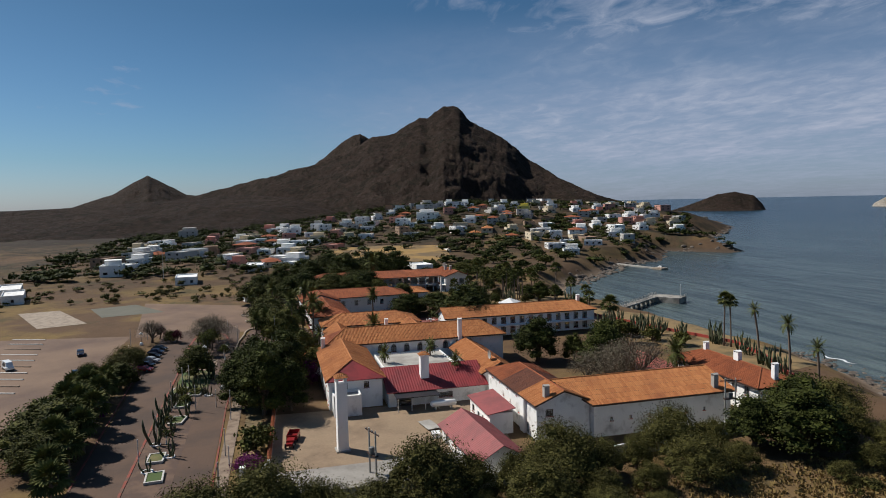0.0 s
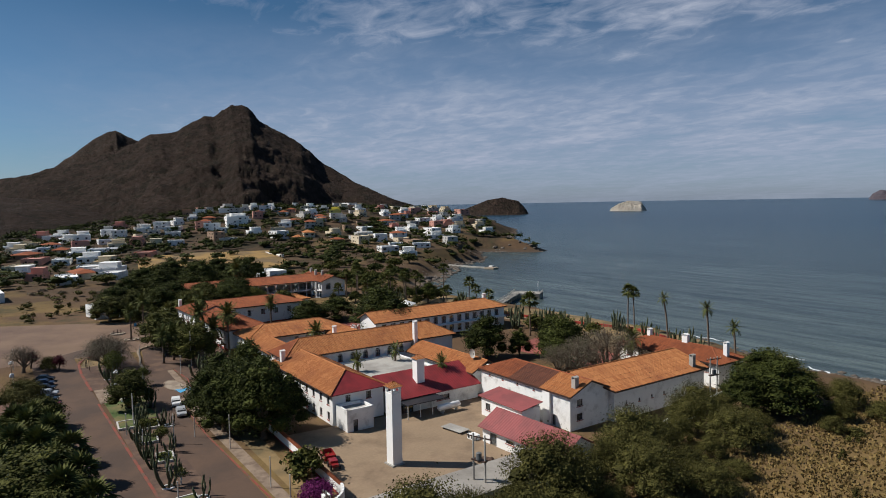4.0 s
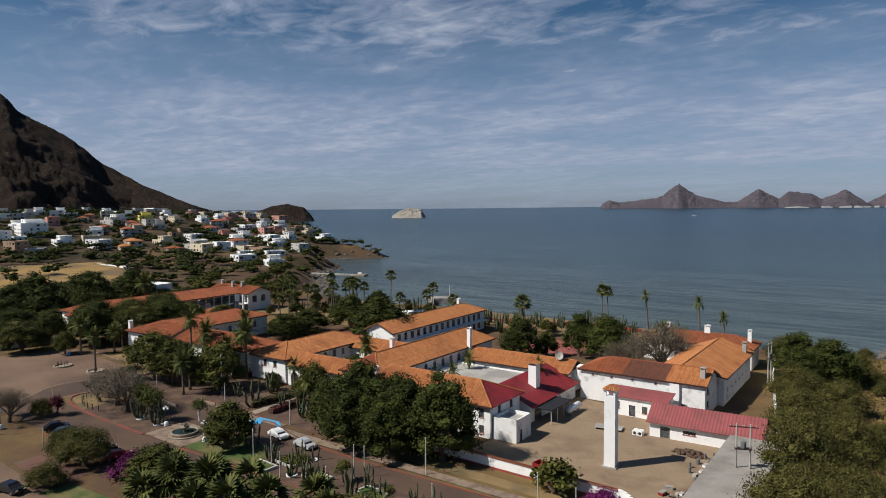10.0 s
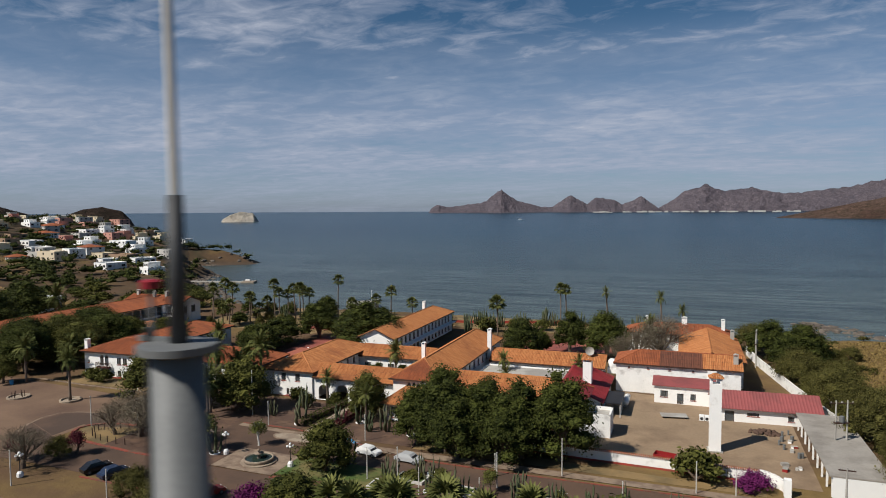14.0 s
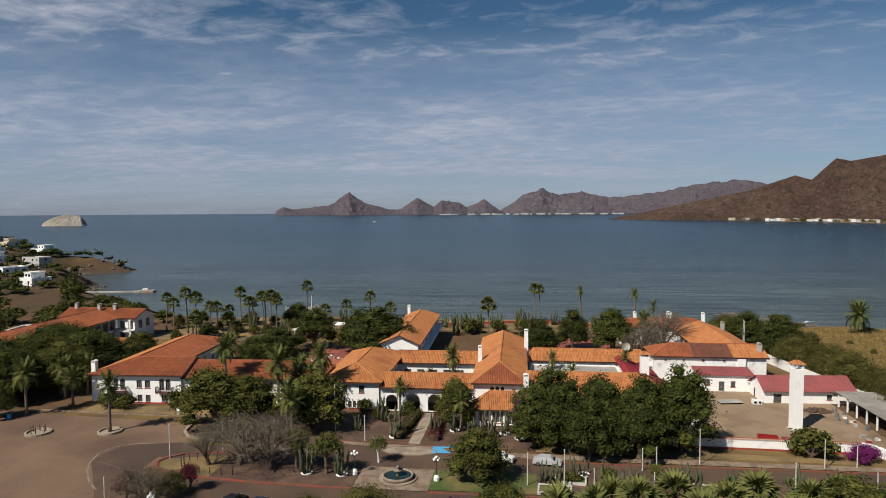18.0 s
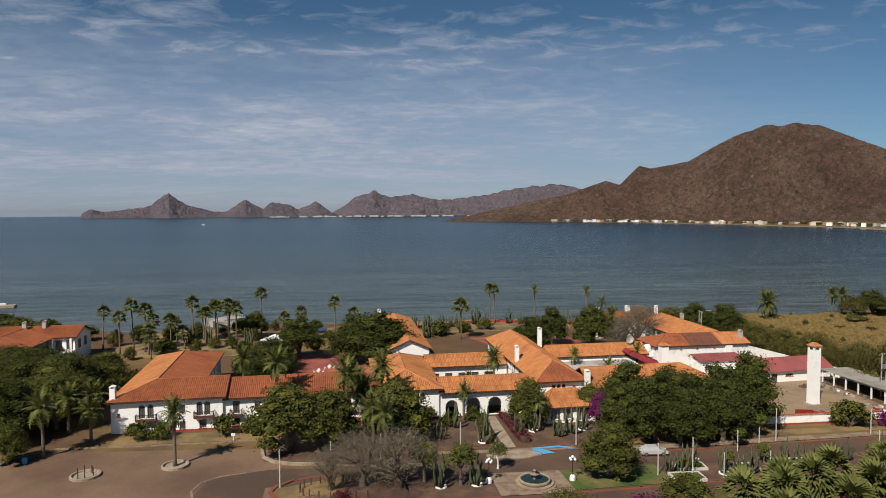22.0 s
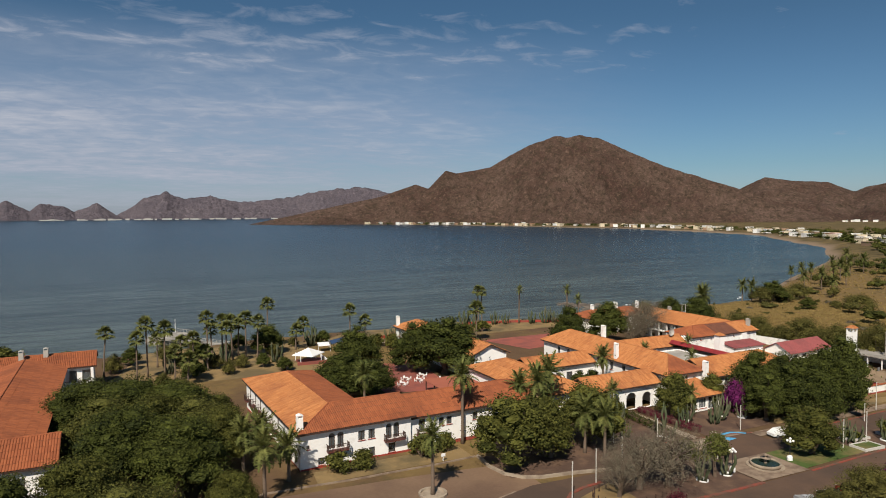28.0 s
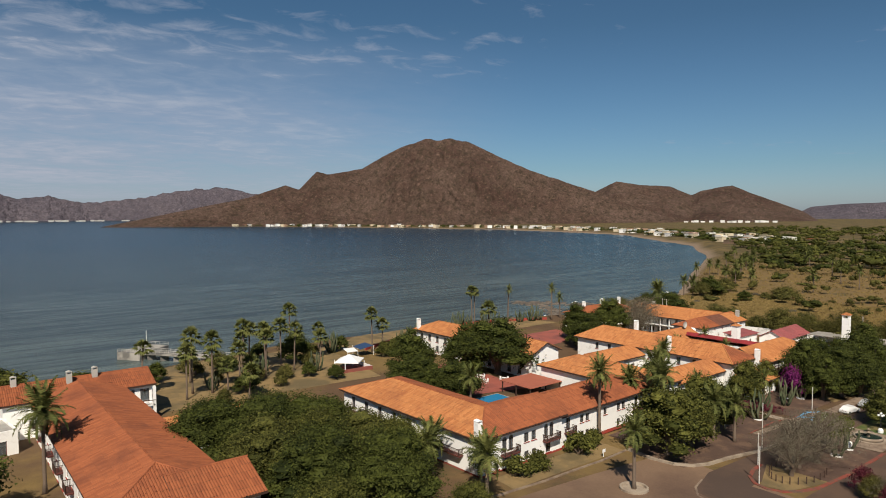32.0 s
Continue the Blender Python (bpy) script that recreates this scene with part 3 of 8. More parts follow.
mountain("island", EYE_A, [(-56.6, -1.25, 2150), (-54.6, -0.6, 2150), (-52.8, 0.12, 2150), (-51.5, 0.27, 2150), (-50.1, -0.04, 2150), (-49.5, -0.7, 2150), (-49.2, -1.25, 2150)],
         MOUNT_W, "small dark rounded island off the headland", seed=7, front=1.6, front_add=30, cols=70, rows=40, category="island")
mountain("rock_island", (45.5, -88, 40), [(-40.1, -1.1, 2450), (-39.9, -0.75, 2450), (-39.3, -0.4, 2450), (-38.5, -0.15, 2450), (-37.5, -0.27, 2450), (-37.2, -0.7, 2450), (-37.0, -1.1, 2450)],
         GUANO, "pale guano-covered rock island in the bay", seed=8, front=0.7, front_add=8, cols=70, rows=40, rough=0.3, category="island")
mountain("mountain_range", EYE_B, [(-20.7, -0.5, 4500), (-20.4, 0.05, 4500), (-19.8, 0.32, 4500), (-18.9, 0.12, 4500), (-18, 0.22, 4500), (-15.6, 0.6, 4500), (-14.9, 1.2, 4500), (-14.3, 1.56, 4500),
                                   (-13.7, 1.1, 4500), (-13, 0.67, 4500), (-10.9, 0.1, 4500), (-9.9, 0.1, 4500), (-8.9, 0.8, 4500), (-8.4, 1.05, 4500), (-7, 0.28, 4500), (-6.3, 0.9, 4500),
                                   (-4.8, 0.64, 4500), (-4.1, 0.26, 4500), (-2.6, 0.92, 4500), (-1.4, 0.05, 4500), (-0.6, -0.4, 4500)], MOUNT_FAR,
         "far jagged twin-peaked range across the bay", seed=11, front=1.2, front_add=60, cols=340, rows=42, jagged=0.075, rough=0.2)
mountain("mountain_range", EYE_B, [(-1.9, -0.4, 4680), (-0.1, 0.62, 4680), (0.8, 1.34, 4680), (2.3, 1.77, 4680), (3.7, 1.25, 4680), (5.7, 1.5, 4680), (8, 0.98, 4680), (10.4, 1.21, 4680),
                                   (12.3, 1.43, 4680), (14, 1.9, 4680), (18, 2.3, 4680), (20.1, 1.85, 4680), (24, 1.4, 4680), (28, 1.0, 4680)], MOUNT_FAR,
         "far pale pinkish mountain range with haze in its colour", seed=13, front=1.2, front_add=60, back=0.3, cols=340, rows=42, jagged=0.055, rough=0.2)
mountain("mountain", EYE_C, [(10.6, -0.9, 2750), (14, -0.2, 2750), (17, 0.45, 2750), (21.9, 1.46, 2800), (24.9, 2.52, 2800), (26, 2.15, 2800), (27.5, 3.68, 2850), (28.4, 3.4, 2850), (31.3, 3.9, 2900),
                             (34.2, 5.57, 2900), (36.7, 6.43, 2900), (37.8, 6.35, 2900), (39.1, 6.51, 2900), (40.6, 6.17, 2900), (43, 4.95, 2900), (45.9, 3.68, 2900), (48.8, 2.68, 2900),
                             (51, 1.9, 2900), (54, 0.75, 2900), (57, -0.3, 2900), (58.5, -1.0, 2900)], MOUNT_E,
         "broad brown rocky mountain above the bay", seed=17, front=1.15, front_add=90, cols=380, rows=110, rough=0.17, jagged=0.014)
mountain("hill", EYE_C, [(46.5, -0.9, 3500), (48.5, 0.5, 3500), (51.1, 1.7, 3500), (53, 2.67, 3500), (55.3, 2.3, 3500), (57.3, 2.15, 3500), (59, 1.4, 3500), (59.7, 1.76, 3500), (62, 2.16, 3500), (64.2, 1.15, 3500),
                         (66.9, 0.1, 3500), (68.5, -1.0, 3500)], MOUNT_E, "brown rocky hills behind the coastal plain", seed=19, front=2.2, front_add=200, cols=180, rows=50, category="hill")
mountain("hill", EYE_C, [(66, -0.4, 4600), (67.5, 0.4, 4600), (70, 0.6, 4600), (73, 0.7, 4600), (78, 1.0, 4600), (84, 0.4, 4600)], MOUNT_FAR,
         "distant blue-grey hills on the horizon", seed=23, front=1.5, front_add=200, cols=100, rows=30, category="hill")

# ---- roofs, walls and openings ----


def clip_v(poly, u):
    """The range of v that a convex polygon of (u, v) covers at u."""
    vs = []
    for k in range(len(poly)):
        (a, b), (c, d) = poly[k], poly[(k + 1) % len(poly)]
        if (a <= u <= c) or (c <= u <= a):
            if abs(c - a) < 1e-9:
                vs += [b, d]
            else:
                vs.append(b + (d - b) * (u - a) / (c - a))
    return (min(vs), max(vs)) if vs else (0, 0)


def tiles(mesh, pts, pitch=0.34, course=1.3, rise=0.075):
    """Barrel tiles laid in columns up a roof plane. pts: the plane's corners, eave first."""
    p = [Vector(q) for q in pts]
    eu = (p[1] - p[0]).normalized()
    nrm = None
    for k in range(2, len(p)):
        c = eu.cross(p[k] - p[0])
        if c.length > 1e-6:
            nrm = c.normalized()
            break
    if nrm.z < 0:
        nrm = -nrm
    ev = nrm.cross(eu)
    if ev.z < 0:
        ev = -ev
    poly = [((q - p[0]).dot(eu), (q - p[0]).dot(ev)) for q in p]
    lo, hi = min(q[0] for q in poly), max(q[0] for q in poly)
    count = max(1, int((hi - lo) / pitch))
    du = (hi - lo) / count
    for k in range(count):
        u0, u1 = lo + k * du, lo + (k + 1) * du
        a0, a1 = clip_v(poly, u0 + 1e-6)
        b0, b1 = clip_v(poly, u1 - 1e-6)
        m0, m1 = (a0 + b0) / 2, (a1 + b1) / 2
        n = max(1, int(round((m1 - m0) / course)))
        for j in range(n):
            lift = random.uniform(0.0, 0.03)
            i = len(mesh.v)
            for f in (j / n, (j + 1) / n):
                up = 0.03 if f == j / n else 0.0
                for u, h, t0, t1 in ((u0, 0, a0, a1), (u0 + du * 0.28, rise + lift, m0, m1), (u0 + du * 0.72, rise + lift, m0, m1), (u1, 0, b0, b1)):
                    mesh.v.append(tuple(p[0] + eu * u + ev * (t0 + (t1 - t0) * f) + nrm * (h + up)))
            mesh.f += [(i, i + 1, i + 5, i + 4), (i + 1, i + 2, i + 6, i + 5), (i + 2, i + 3, i + 7, i + 6)]


def cap(mesh, a, b, r=0.14):
    """Half-round ridge tiles from a to b."""
    a, b = Vector(a), Vector(b)
    n = max(1, int((b - a).length / 0.9))
    for k in range(n):
        c, d = a.lerp(b, k / n), a.lerp(b, (k + 1.04) / n)
        mesh.tube([(c, r * 1.08), (d, r * 0.94)], 6, False)


def roof_parts(parent, planes, ridges, material, label="", eave=None, thick=0.22):
    """planes: corner lists, eave edge first; ridges: pairs of points. Under the tiles a boarded deck with its own thickness."""
    t, d, c = Mesh(), Mesh(), Mesh()
    for pts in planes:
        tiles(t, pts)
        up = [Vector(q) - Vector((0, 0, 0.03)) for q in pts]
        dn = [q - Vector((0, 0, thick)) for q in up]
        d.face(*up)
        d.face(*reversed(dn))
        for k in range(len(up)):
            j = (k + 1) % len(up)
            d.face(up[k], dn[k], dn[j], up[j])
    for a, b in ridges:
        cap(c, a, b)
    deck = part("roof_deck", d, WOOD, parent)
    part("roof_tiles", t, material, parent, label)
    if ridges:
        tagged(part("ridge_cap", c, material, parent), kind="stuff")
    return deck


def hip_planes(x0, x1, y0, y1, ze, zr, along="x", start="hip", end="hip", over=0.7):
    """Planes and ridges of a roof on a rectangle; ends 'hip', 'gable' or 'flush'."""
    swap = along == "y"
    if swap:
        x0, x1, y0, y1 = y0, y1, x0, x1
    half = (y1 - y0) / 2 + over
    slope = (zr - ze) / (half - over)
    ez = ze - slope * over * 0.6
    a, b = x0 - (over if start != "flush" else 0), x1 + (over if end != "flush" else 0)
    c, d, m = y0 - over, y1 + over, (y0 + y1) / 2
    ra = a + half if start == "hip" else a
    rb = b - half if end == "hip" else b
    planes = [[(a, c, ez), (b, c, ez), (rb, m, zr), (ra, m, zr)], [(b, d, ez), (a, d, ez), (ra, m, zr), (rb, m, zr)]]
    ridges = [((ra, m, zr + 0.05), (rb, m, zr + 0.05))]
    if start == "hip":
        planes.append([(a, d, ez), (a, c, ez), (ra, m, zr)])
        ridges += [((a, c, ez + 0.05), (ra, m, zr + 0.05)), ((a, d, ez + 0.05), (ra, m, zr + 0.05))]
    if end == "hip":
        planes.append([(b, c, ez), (b, d, ez), (rb, m, zr)])
        ridges += [((b, c, ez + 0.05), (rb, m, zr + 0.05)), ((b, d, ez + 0.05), (rb, m, zr + 0.05))]
    if swap:
        fl = lambda q: (q[1], q[0], q[2])
        planes = [[fl(q) for q in pl] for pl in planes]
        planes = [[pl[1], pl[0]] + pl[:1:-1] for pl in planes]
        ridges = [(fl(p), fl(q)) for p, q in ridges]
    return planes, ridges


def wall(mesh, p0, p1, z0, z1, holes=(), thick=0.32, ends=True):
    """An upright wall from p0 to p1 (outside on the right hand of that way) with openings (u0, u1, v0, v1, arched) in metres along it and above z0."""
    p0, p1 = Vector((*p0, 0)), Vector((*p1, 0))
    e = (p1 - p0).normalized()
    ln = (p1 - p0).length
    n = Vector((e.y, -e.x, 0))
    hs = [(h[0], h[1], h[2], h[3], len(h) > 4 and h[4]) for h in holes]
    us = sorted({0.0, ln, *[h[0] for h in hs], *[h[1] for h in hs]})
    vs = sorted({0.0, z1 - z0, *[h[2] for h in hs], *[h[3] for h in hs]})

    def at(u, v, t):
        q = p0 + e * u - n * t
        return (q.x, q.y, z0 + v)

    for i in range(len(us) - 1):
        for j in range(len(vs) - 1):
            um, vm = (us[i] + us[i + 1]) / 2, (vs[j] + vs[j + 1]) / 2
            if any(h[0] < um < h[1] and h[2] < vm < h[3] for h in hs):
                continue
            a, b, c, d = us[i], us[i + 1], vs[j], vs[j + 1]
            mesh.face(at(a, c, 0), at(b, c, 0), at(b, d, 0), at(a, d, 0))
            mesh.face(at(b, c, thick), at(a, c, thick), at(a, d, thick), at(b, d, thick))
    for u in (0.0, ln) if ends else ():
        mesh.face(at(u, 0, 0), at(u, z1 - z0, 0), at(u, z1 - z0, thick), at(u, 0, thick))
    mesh.face(at(0, z1 - z0, 0), at(ln, z1 - z0, 0), at(ln, z1 - z0, thick), at(0, z1 - z0, thick))
    for a, b, c, d, arch in hs:
        for q in (((a, c), (a, d)), ((b, d), (b, c)), ((b, c), (a, c)), ((a, d), (b, d))):
            (u, v), (s, t) = q
            mesh.face(at(u, v, 0), at(s, t, 0), at(s, t, thick), at(u, v, thick))
        if arch:
            r, mid = (b - a) / 2, (a + b) / 2
            k = 10
            cy = d - min(r, d - c)
            pts = [(mid - r * math.cos(math.pi * s / k), cy + min(r, d - c) * math.sin(math.pi * s / k)) for s in range(k + 1)]
            for s in range(k):
                (u, v), (w, t) = pts[s], pts[s + 1]
                mesh.face(at(u, v, 0.0), at(w, t, 0.0), at(w, d, 0.0), at(u, d, 0.0))
                mesh.face(at(w, t, thick), at(u, v, thick), at(u, d, thick), at(w, d, thick))
                mesh.face(at(u, v, 0), at(u, v, thick), at(w, t, thick), at(w, t, 0))


def window(parent, p0, p1, z0, hole, name="window", sill=True, bars=1, shutter=False, frame_mat=None):
    """Frame, glazing bar and pane set back in an opening of a wall."""
    e = (Vector((*p1, 0)) - Vector((*p0, 0))).normalized()
    ang = math.degrees(math.atan2(e.y, e.x))
    u0, u1, v0, v1 = hole[:4]
    arch = len(hole) > 4 and hole[4]
    w, h = u1 - u0, v1 - v0
    o = Vector((*p0, 0)) + e * u0
    holder = new(name)
    holder.parent = parent
    holder.matrix_basis = pose(o.x, o.y, z0 + v0, 0, 0, ang)
    holder.empty_display_size = 0.2
    fr = Mesh()
    b = 0.09
    top = h - (w / 2 if arch else 0)
    fr.box(0, b, 0.12, 0.22, 0, top).box(w - b, w, 0.12, 0.22, 0, top).box(b, w - b, 0.12, 0.22, 0, b)
    fr.box(b, w - b, 0.125, 0.215, top - b, top)
    for k in range(bars):
        x = w * (k + 1) / (bars + 1)
        fr.box(x - 0.035, x + 0.035, 0.13, 0.21, b, top - b)
    part("window_frame", fr, frame_mat or WOOD, holder)
    gl = Mesh()
    pts = [(0, 0.18, 0), (w, 0.18, 0), (w, 0.18, top)]
    if arch:
        pts += [(w / 2 + w / 2 * math.cos(math.pi * s / 8), 0.18, top + w / 2 * math.sin(math.pi * s / 8)) for s in range(1, 8)]
    pts.append((0, 0.18, top))
    gl.face(*pts)
    pane = part("pane", gl, GLASS, holder)
    if sill:
        part("window_sill", Mesh().box(-0.1, w + 0.1, -0.1, 0.12, -0.1, -0.002), REDBAND, holder)
    return holder


def balcony(parent, p0, p1, z0, u0, u1, v, depth=1.0):
    """A dark timber balcony with a railing, hung on a wall."""
    e = (Vector((*p1, 0)) - Vector((*p0, 0))).normalized()
    ang = math.degrees(math.atan2(e.y, e.x))
    o = Vector((*p0, 0)) + e * u0
    holder = new("balcony")
    holder.parent = parent
    holder.matrix_basis = pose(o.x, o.y, z0 + v, 0, 0, ang)
    w = u1 - u0
    part("balcony_floor", Mesh().box(0, w, -depth, 0.02, -0.16, 0), WOOD_RED, holder)
    r = Mesh()
    r.box(0, w, -depth, -depth + 0.07, 0.92, 1.0).box(0, 0.07, -depth, 0, 0.92, 1.0).box(w - 0.07, w, -depth, 0, 0.92, 1.0)
    for k in range(int(w / 0.2) + 1):
        x = min(w - 0.05, k * w / int(w / 0.2))
        r.box(x, x + 0.05, -depth + 0.01, -depth + 0.06, 0.0, 0.92)
    for k in range(1, 5):
        for x in (0.01, w - 0.06):
            r.box(x, x + 0.05, -depth * k / 5, -depth * k / 5 + 0.05, 0.0, 0.92)
    for x in (0, w - 0.1):
        r.box(x, x + 0.1, -depth - 0.01, -depth + 0.09, 0.0, 1.05)
    part("railing", r, WOOD, holder)
    for x in (0.1, w / 2 - 0.08, w - 0.26):
        part("bracket", Mesh().box(x, x + 0.16, -depth * 0.8, 0.0, -0.34, -0.16), WOOD_RED, holder)
    return holder


def rect_walls(parent, x0, x1, y0, y1, z1, holes=None, material=None, z0=0.0, band=0.0, win=True, frame_mat=None, name="wall"):
    """Four walls of a block; holes: side letter -> list of openings. Sides: s faces -y, e faces +x, n faces +y, w faces -x."""
    sides = {"s": ((x0, y0), (x1, y0)), "e": ((x1, y0), (x1, y1)), "n": ((x1, y1), (x0, y1)), "w": ((x0, y1), (x0, y0))}
    for key, (a, b) in sides.items():
        hs = (holes or {}).get(key, [])
        m = Mesh()
        wall(m, a, b, z0, z1, [h[:5] for h in hs], ends=False)
        part(name, m, material or STUCCO, parent)
        for h in hs:
            kind = h[5] if len(h) > 5 else "window"
            if kind == "window" and win:
                window(parent, a, b, z0, h, bars=h[6] if len(h) > 6 else 1, frame_mat=frame_mat)
            elif kind == "door":
                window(parent, a, b, z0, h, name="door", sill=False, bars=0, frame_mat=frame_mat)
            elif kind == "balcony":
                window(parent, a, b, z0, h, name="window", sill=False, frame_mat=frame_mat)
        if band:
            v = Vector((b[0] - a[0], b[1] - a[1], 0)).normalized()
            n = Vector((v.y, -v.x, 0)) * 0.012
            bm = Mesh()
            bm.face((a[0] + n.x, a[1] + n.y, z0 - 0.1), (b[0] + n.x, b[1] + n.y, z0 - 0.1), (b[0] + n.x, b[1] + n.y, z0 + band), (a[0] + n.x, a[1] + n.y, z0 + band))
            part("painted_base_band", bm, REDBAND, parent)
    return sides


def chimney(x, y, z0, z1, w=0.9, d=0.9, hood="gable", material=None, label="white stucco chimney with an arched hood"):
    c = thing("chimney", pose(x, y, z0), label, "chimney")
    h = z1 - z0
    part("chimney_shaft", Mesh().box(-w / 2, w / 2, -d / 2, d / 2, 0, h - 0.55), material or STUCCO, c)
    top = Mesh()
    for sx in (-1, 1):
        top.box(sx * w / 2 - (0.12 if sx > 0 else 0), sx * w / 2 + (0.12 if sx < 0 else 0), -d / 2, d / 2, h - 0.55, h - 0.2)
    hw, hd = w / 2 + 0.06, d / 2 + 0.06
    top.face((-hw, -hd, h - 0.2), (hw, -hd, h - 0.2), (0, -hd, h))
    top.face((hw, hd, h - 0.2), (-hw, hd, h - 0.2), (0, hd, h))
    top.face((-hw, -hd, h - 0.2), (0, -hd, h), (0, hd, h), (-hw, hd, h - 0.2))
    top.face((hw, -hd, h - 0.2), (hw, hd, h - 0.2), (0, hd, h), (0, -hd, h))
    top.face((-hw, -hd, h - 0.2), (-hw, hd, h - 0.2), (hw, hd, h - 0.2), (hw, -hd, h - 0.2))
    part("hood", top, material or STUCCO, c)
    return c


def gable(mesh, a, b, z, zt):
    """A gable triangle over the wall from a to b."""
    m = ((a[0] + b[0]) / 2, (a[1] + b[1]) / 2)
    mesh.face((*a, z), (*b, z), (*m, zt))


def row(u0, step, n, w, v0, v1, *rest):
    return [(u0 + k * step, u0 + k * step + w, v0, v1, *rest) for k in range(n)]


def ribbed(mesh, lines, deep=0.10):
    """A sheet roof with a raised rib at every third line, top and underside in one closed piece."""
    n = len(lines[0])
    for q in lines:
        mesh.v += [tuple(p) for p in q] + [(p[0], p[1], p[2] - deep) for p in q]
    for k in range(len(lines)):
        if k % 3 == 1:
            for j in range(n):
                x, y, z = mesh.v[k * 2 * n + j]
                mesh.v[k * 2 * n + j] = (x, y, z + 0.05)
    for k in range(len(lines) - 1):
        a, b = k * 2 * n, (k + 1) * 2 * n
        for j in range(n - 1):
            mesh.f += [(a + j, b + j, b + j + 1, a + j + 1), (a + n + j + 1, b + n + j + 1, b + n + j, a + n + j)]
        for j in (0, n - 1):
            mesh.f.append((a + j, a + n + j, b + n + j, b + j))
    for a in (0, (len(lines) - 1) * 2 * n):
        mesh.f.append(tuple(range(a, a + n)) + tuple(range(a + 2 * n - 1, a + n - 1, -1)))



# --- corner wing with balconies, an L of two arms ---
nw = thing("hotel_wing", pose(-134.6, -1.35, 1.5, 0, 0, 2.2), "two-storey white corner wing with dark balconies and clay tile roof", "building")
front = [(1.0, 1.5, 3.4, 4.0, False, "window", 0), (4.5, 5.5, 2.9, 5.3, True, "balcony"), (5.9, 6.9, 2.9, 5.3, True, "balcony"), (9.3, 10.4, 3.4, 4.9), (11.0, 12.1, 3.4, 4.9),
         (14.0, 15.0, 2.9, 5.3, True, "balcony"), (15.3, 16.3, 2.9, 5.3, True, "balcony"), (2.8, 3.8, 0.7, 1.8), (9.4, 10.4, 0.6, 2.0), (11.1, 12.1, 0.6, 2.0), (14.4, 15.6, 0.6, 2.1)]
rect_walls(nw, 0, 18.4, 0, 11.6, 6.2, {"s": front}, band=0.5)
for u in (4.1, 13.6):
    balcony(nw, (0, 0), (18.4, 0), 0, u, u + 3.4, 2.75)
rect_walls(nw, 0.02, 13, 11.5, 37, 6.2, {"w": row(2.6, 4.2, 6, 1.1, 2.9, 5.2, False, "balcony") + row(2.7, 4.2, 6, 1.0, 0.6, 1.9), "e": row(2, 4.5, 5, 1.2, 3.2, 4.8)}, band=0.5)
for k in range(6):
    balcony(nw, (0.02, 37), (0.02, 11.5), 0, 2.3 + 4.2 * k, 4.0 + 4.2 * k, 2.75)
window(nw, (0, 11.6), (0, 0), 0, (3.0, 4.1, 2.9, 5.2), sill=False)
window(nw, (0, 11.6), (0, 0), 0, (6.4, 7.5, 2.9, 5.2), sill=False)
balcony(nw, (0, 11.6), (0, 0), 0, 2.6, 7.9, 2.75)
rect_walls(nw, 18.4, 46, 0.5, 11.3, 5.8, {"s": [(1.7, 2.8, 2.7, 4.9, False, "balcony"), (1.8, 2.8, 0.5, 1.8), (5.4, 6.4, 3.3, 4.6), (6.9, 7.9, 3.3, 4.6), (5.4, 6.4, 0.5, 1.8), (6.9, 7.9, 0.5, 1.8),
                                                (12, 13, 3.3, 4.6), (16, 17, 3.3, 4.6), (17.5, 18.5, 3.3, 4.6), (21.5, 22.5, 2.7, 4.9, False, "balcony"), (21.6, 22.6, 0.5, 1.8), (16, 17, 0.5, 1.8),
                                                (24.6, 25.6, 3.3, 4.6)]}, band=0.5)
balcony(nw, (18.4, 0.5), (46, 0.5), 0, 1.2, 3.3, 2.55)
balcony(nw, (18.4, 0.5), (46, 0.5), 0, 21, 23.1, 2.55)
E1, R1 = 6.05, 8.3
NW_PLANES = [[(-0.7, -0.7, E1), (19.1, -0.7, E1), (19.1, 5.8, R1), (6.5, 5.8, R1)], [(19.1, 12.3, E1), (13.7, 12.3, E1), (6.5, 5.8, R1), (19.1, 5.8, R1)],
                [(-0.7, 37.7, E1), (-0.7, -0.7, E1), (6.5, 5.8, R1), (6.5, 30.5, R1)], [(13.7, 12.3, E1), (13.7, 37.7, E1), (6.5, 30.5, R1), (6.5, 5.8, R1)],
                [(13.7, 37.7, E1), (-0.7, 37.7, E1), (6.5, 30.5, R1)]]
roof_parts(nw, NW_PLANES[:2] + NW_PLANES[3:],
           [((-0.7, -0.7, E1), (6.5, 5.8, R1 + 0.05)), ((6.5, 5.8, R1 + 0.05), (6.5, 30.5, R1 + 0.05)), ((6.5, 5.8, R1 + 0.05), (19.1, 5.8, R1 + 0.05)), ((-0.7, 37.7, E1), (6.5, 30.5, R1)),
            ((13.7, 37.7, E1), (6.5, 30.5, R1))], TILE_RED, "orange-red clay barrel tiles")
# brighter orange tile puts the sunlit look of the west slope into its colour
roof_parts(nw, NW_PLANES[2:3], [], TILE, "orange clay barrel tiles")
m = Mesh()
gable(m, (19.0, -0.6), (19.0, 12.2), E1 - 0.1, R1 - 0.05)
part("gable", m, STUCCO, nw)
pl, rd = hip_planes(18.4, 46, 0.5, 11.3, 5.7, 7.8, "x", "flush", "hip")
roof_parts(nw, pl, rd, TILE_RED)
chimney(-134.4, -0.6, 7.2, 10.3, 0.9, 0.9)

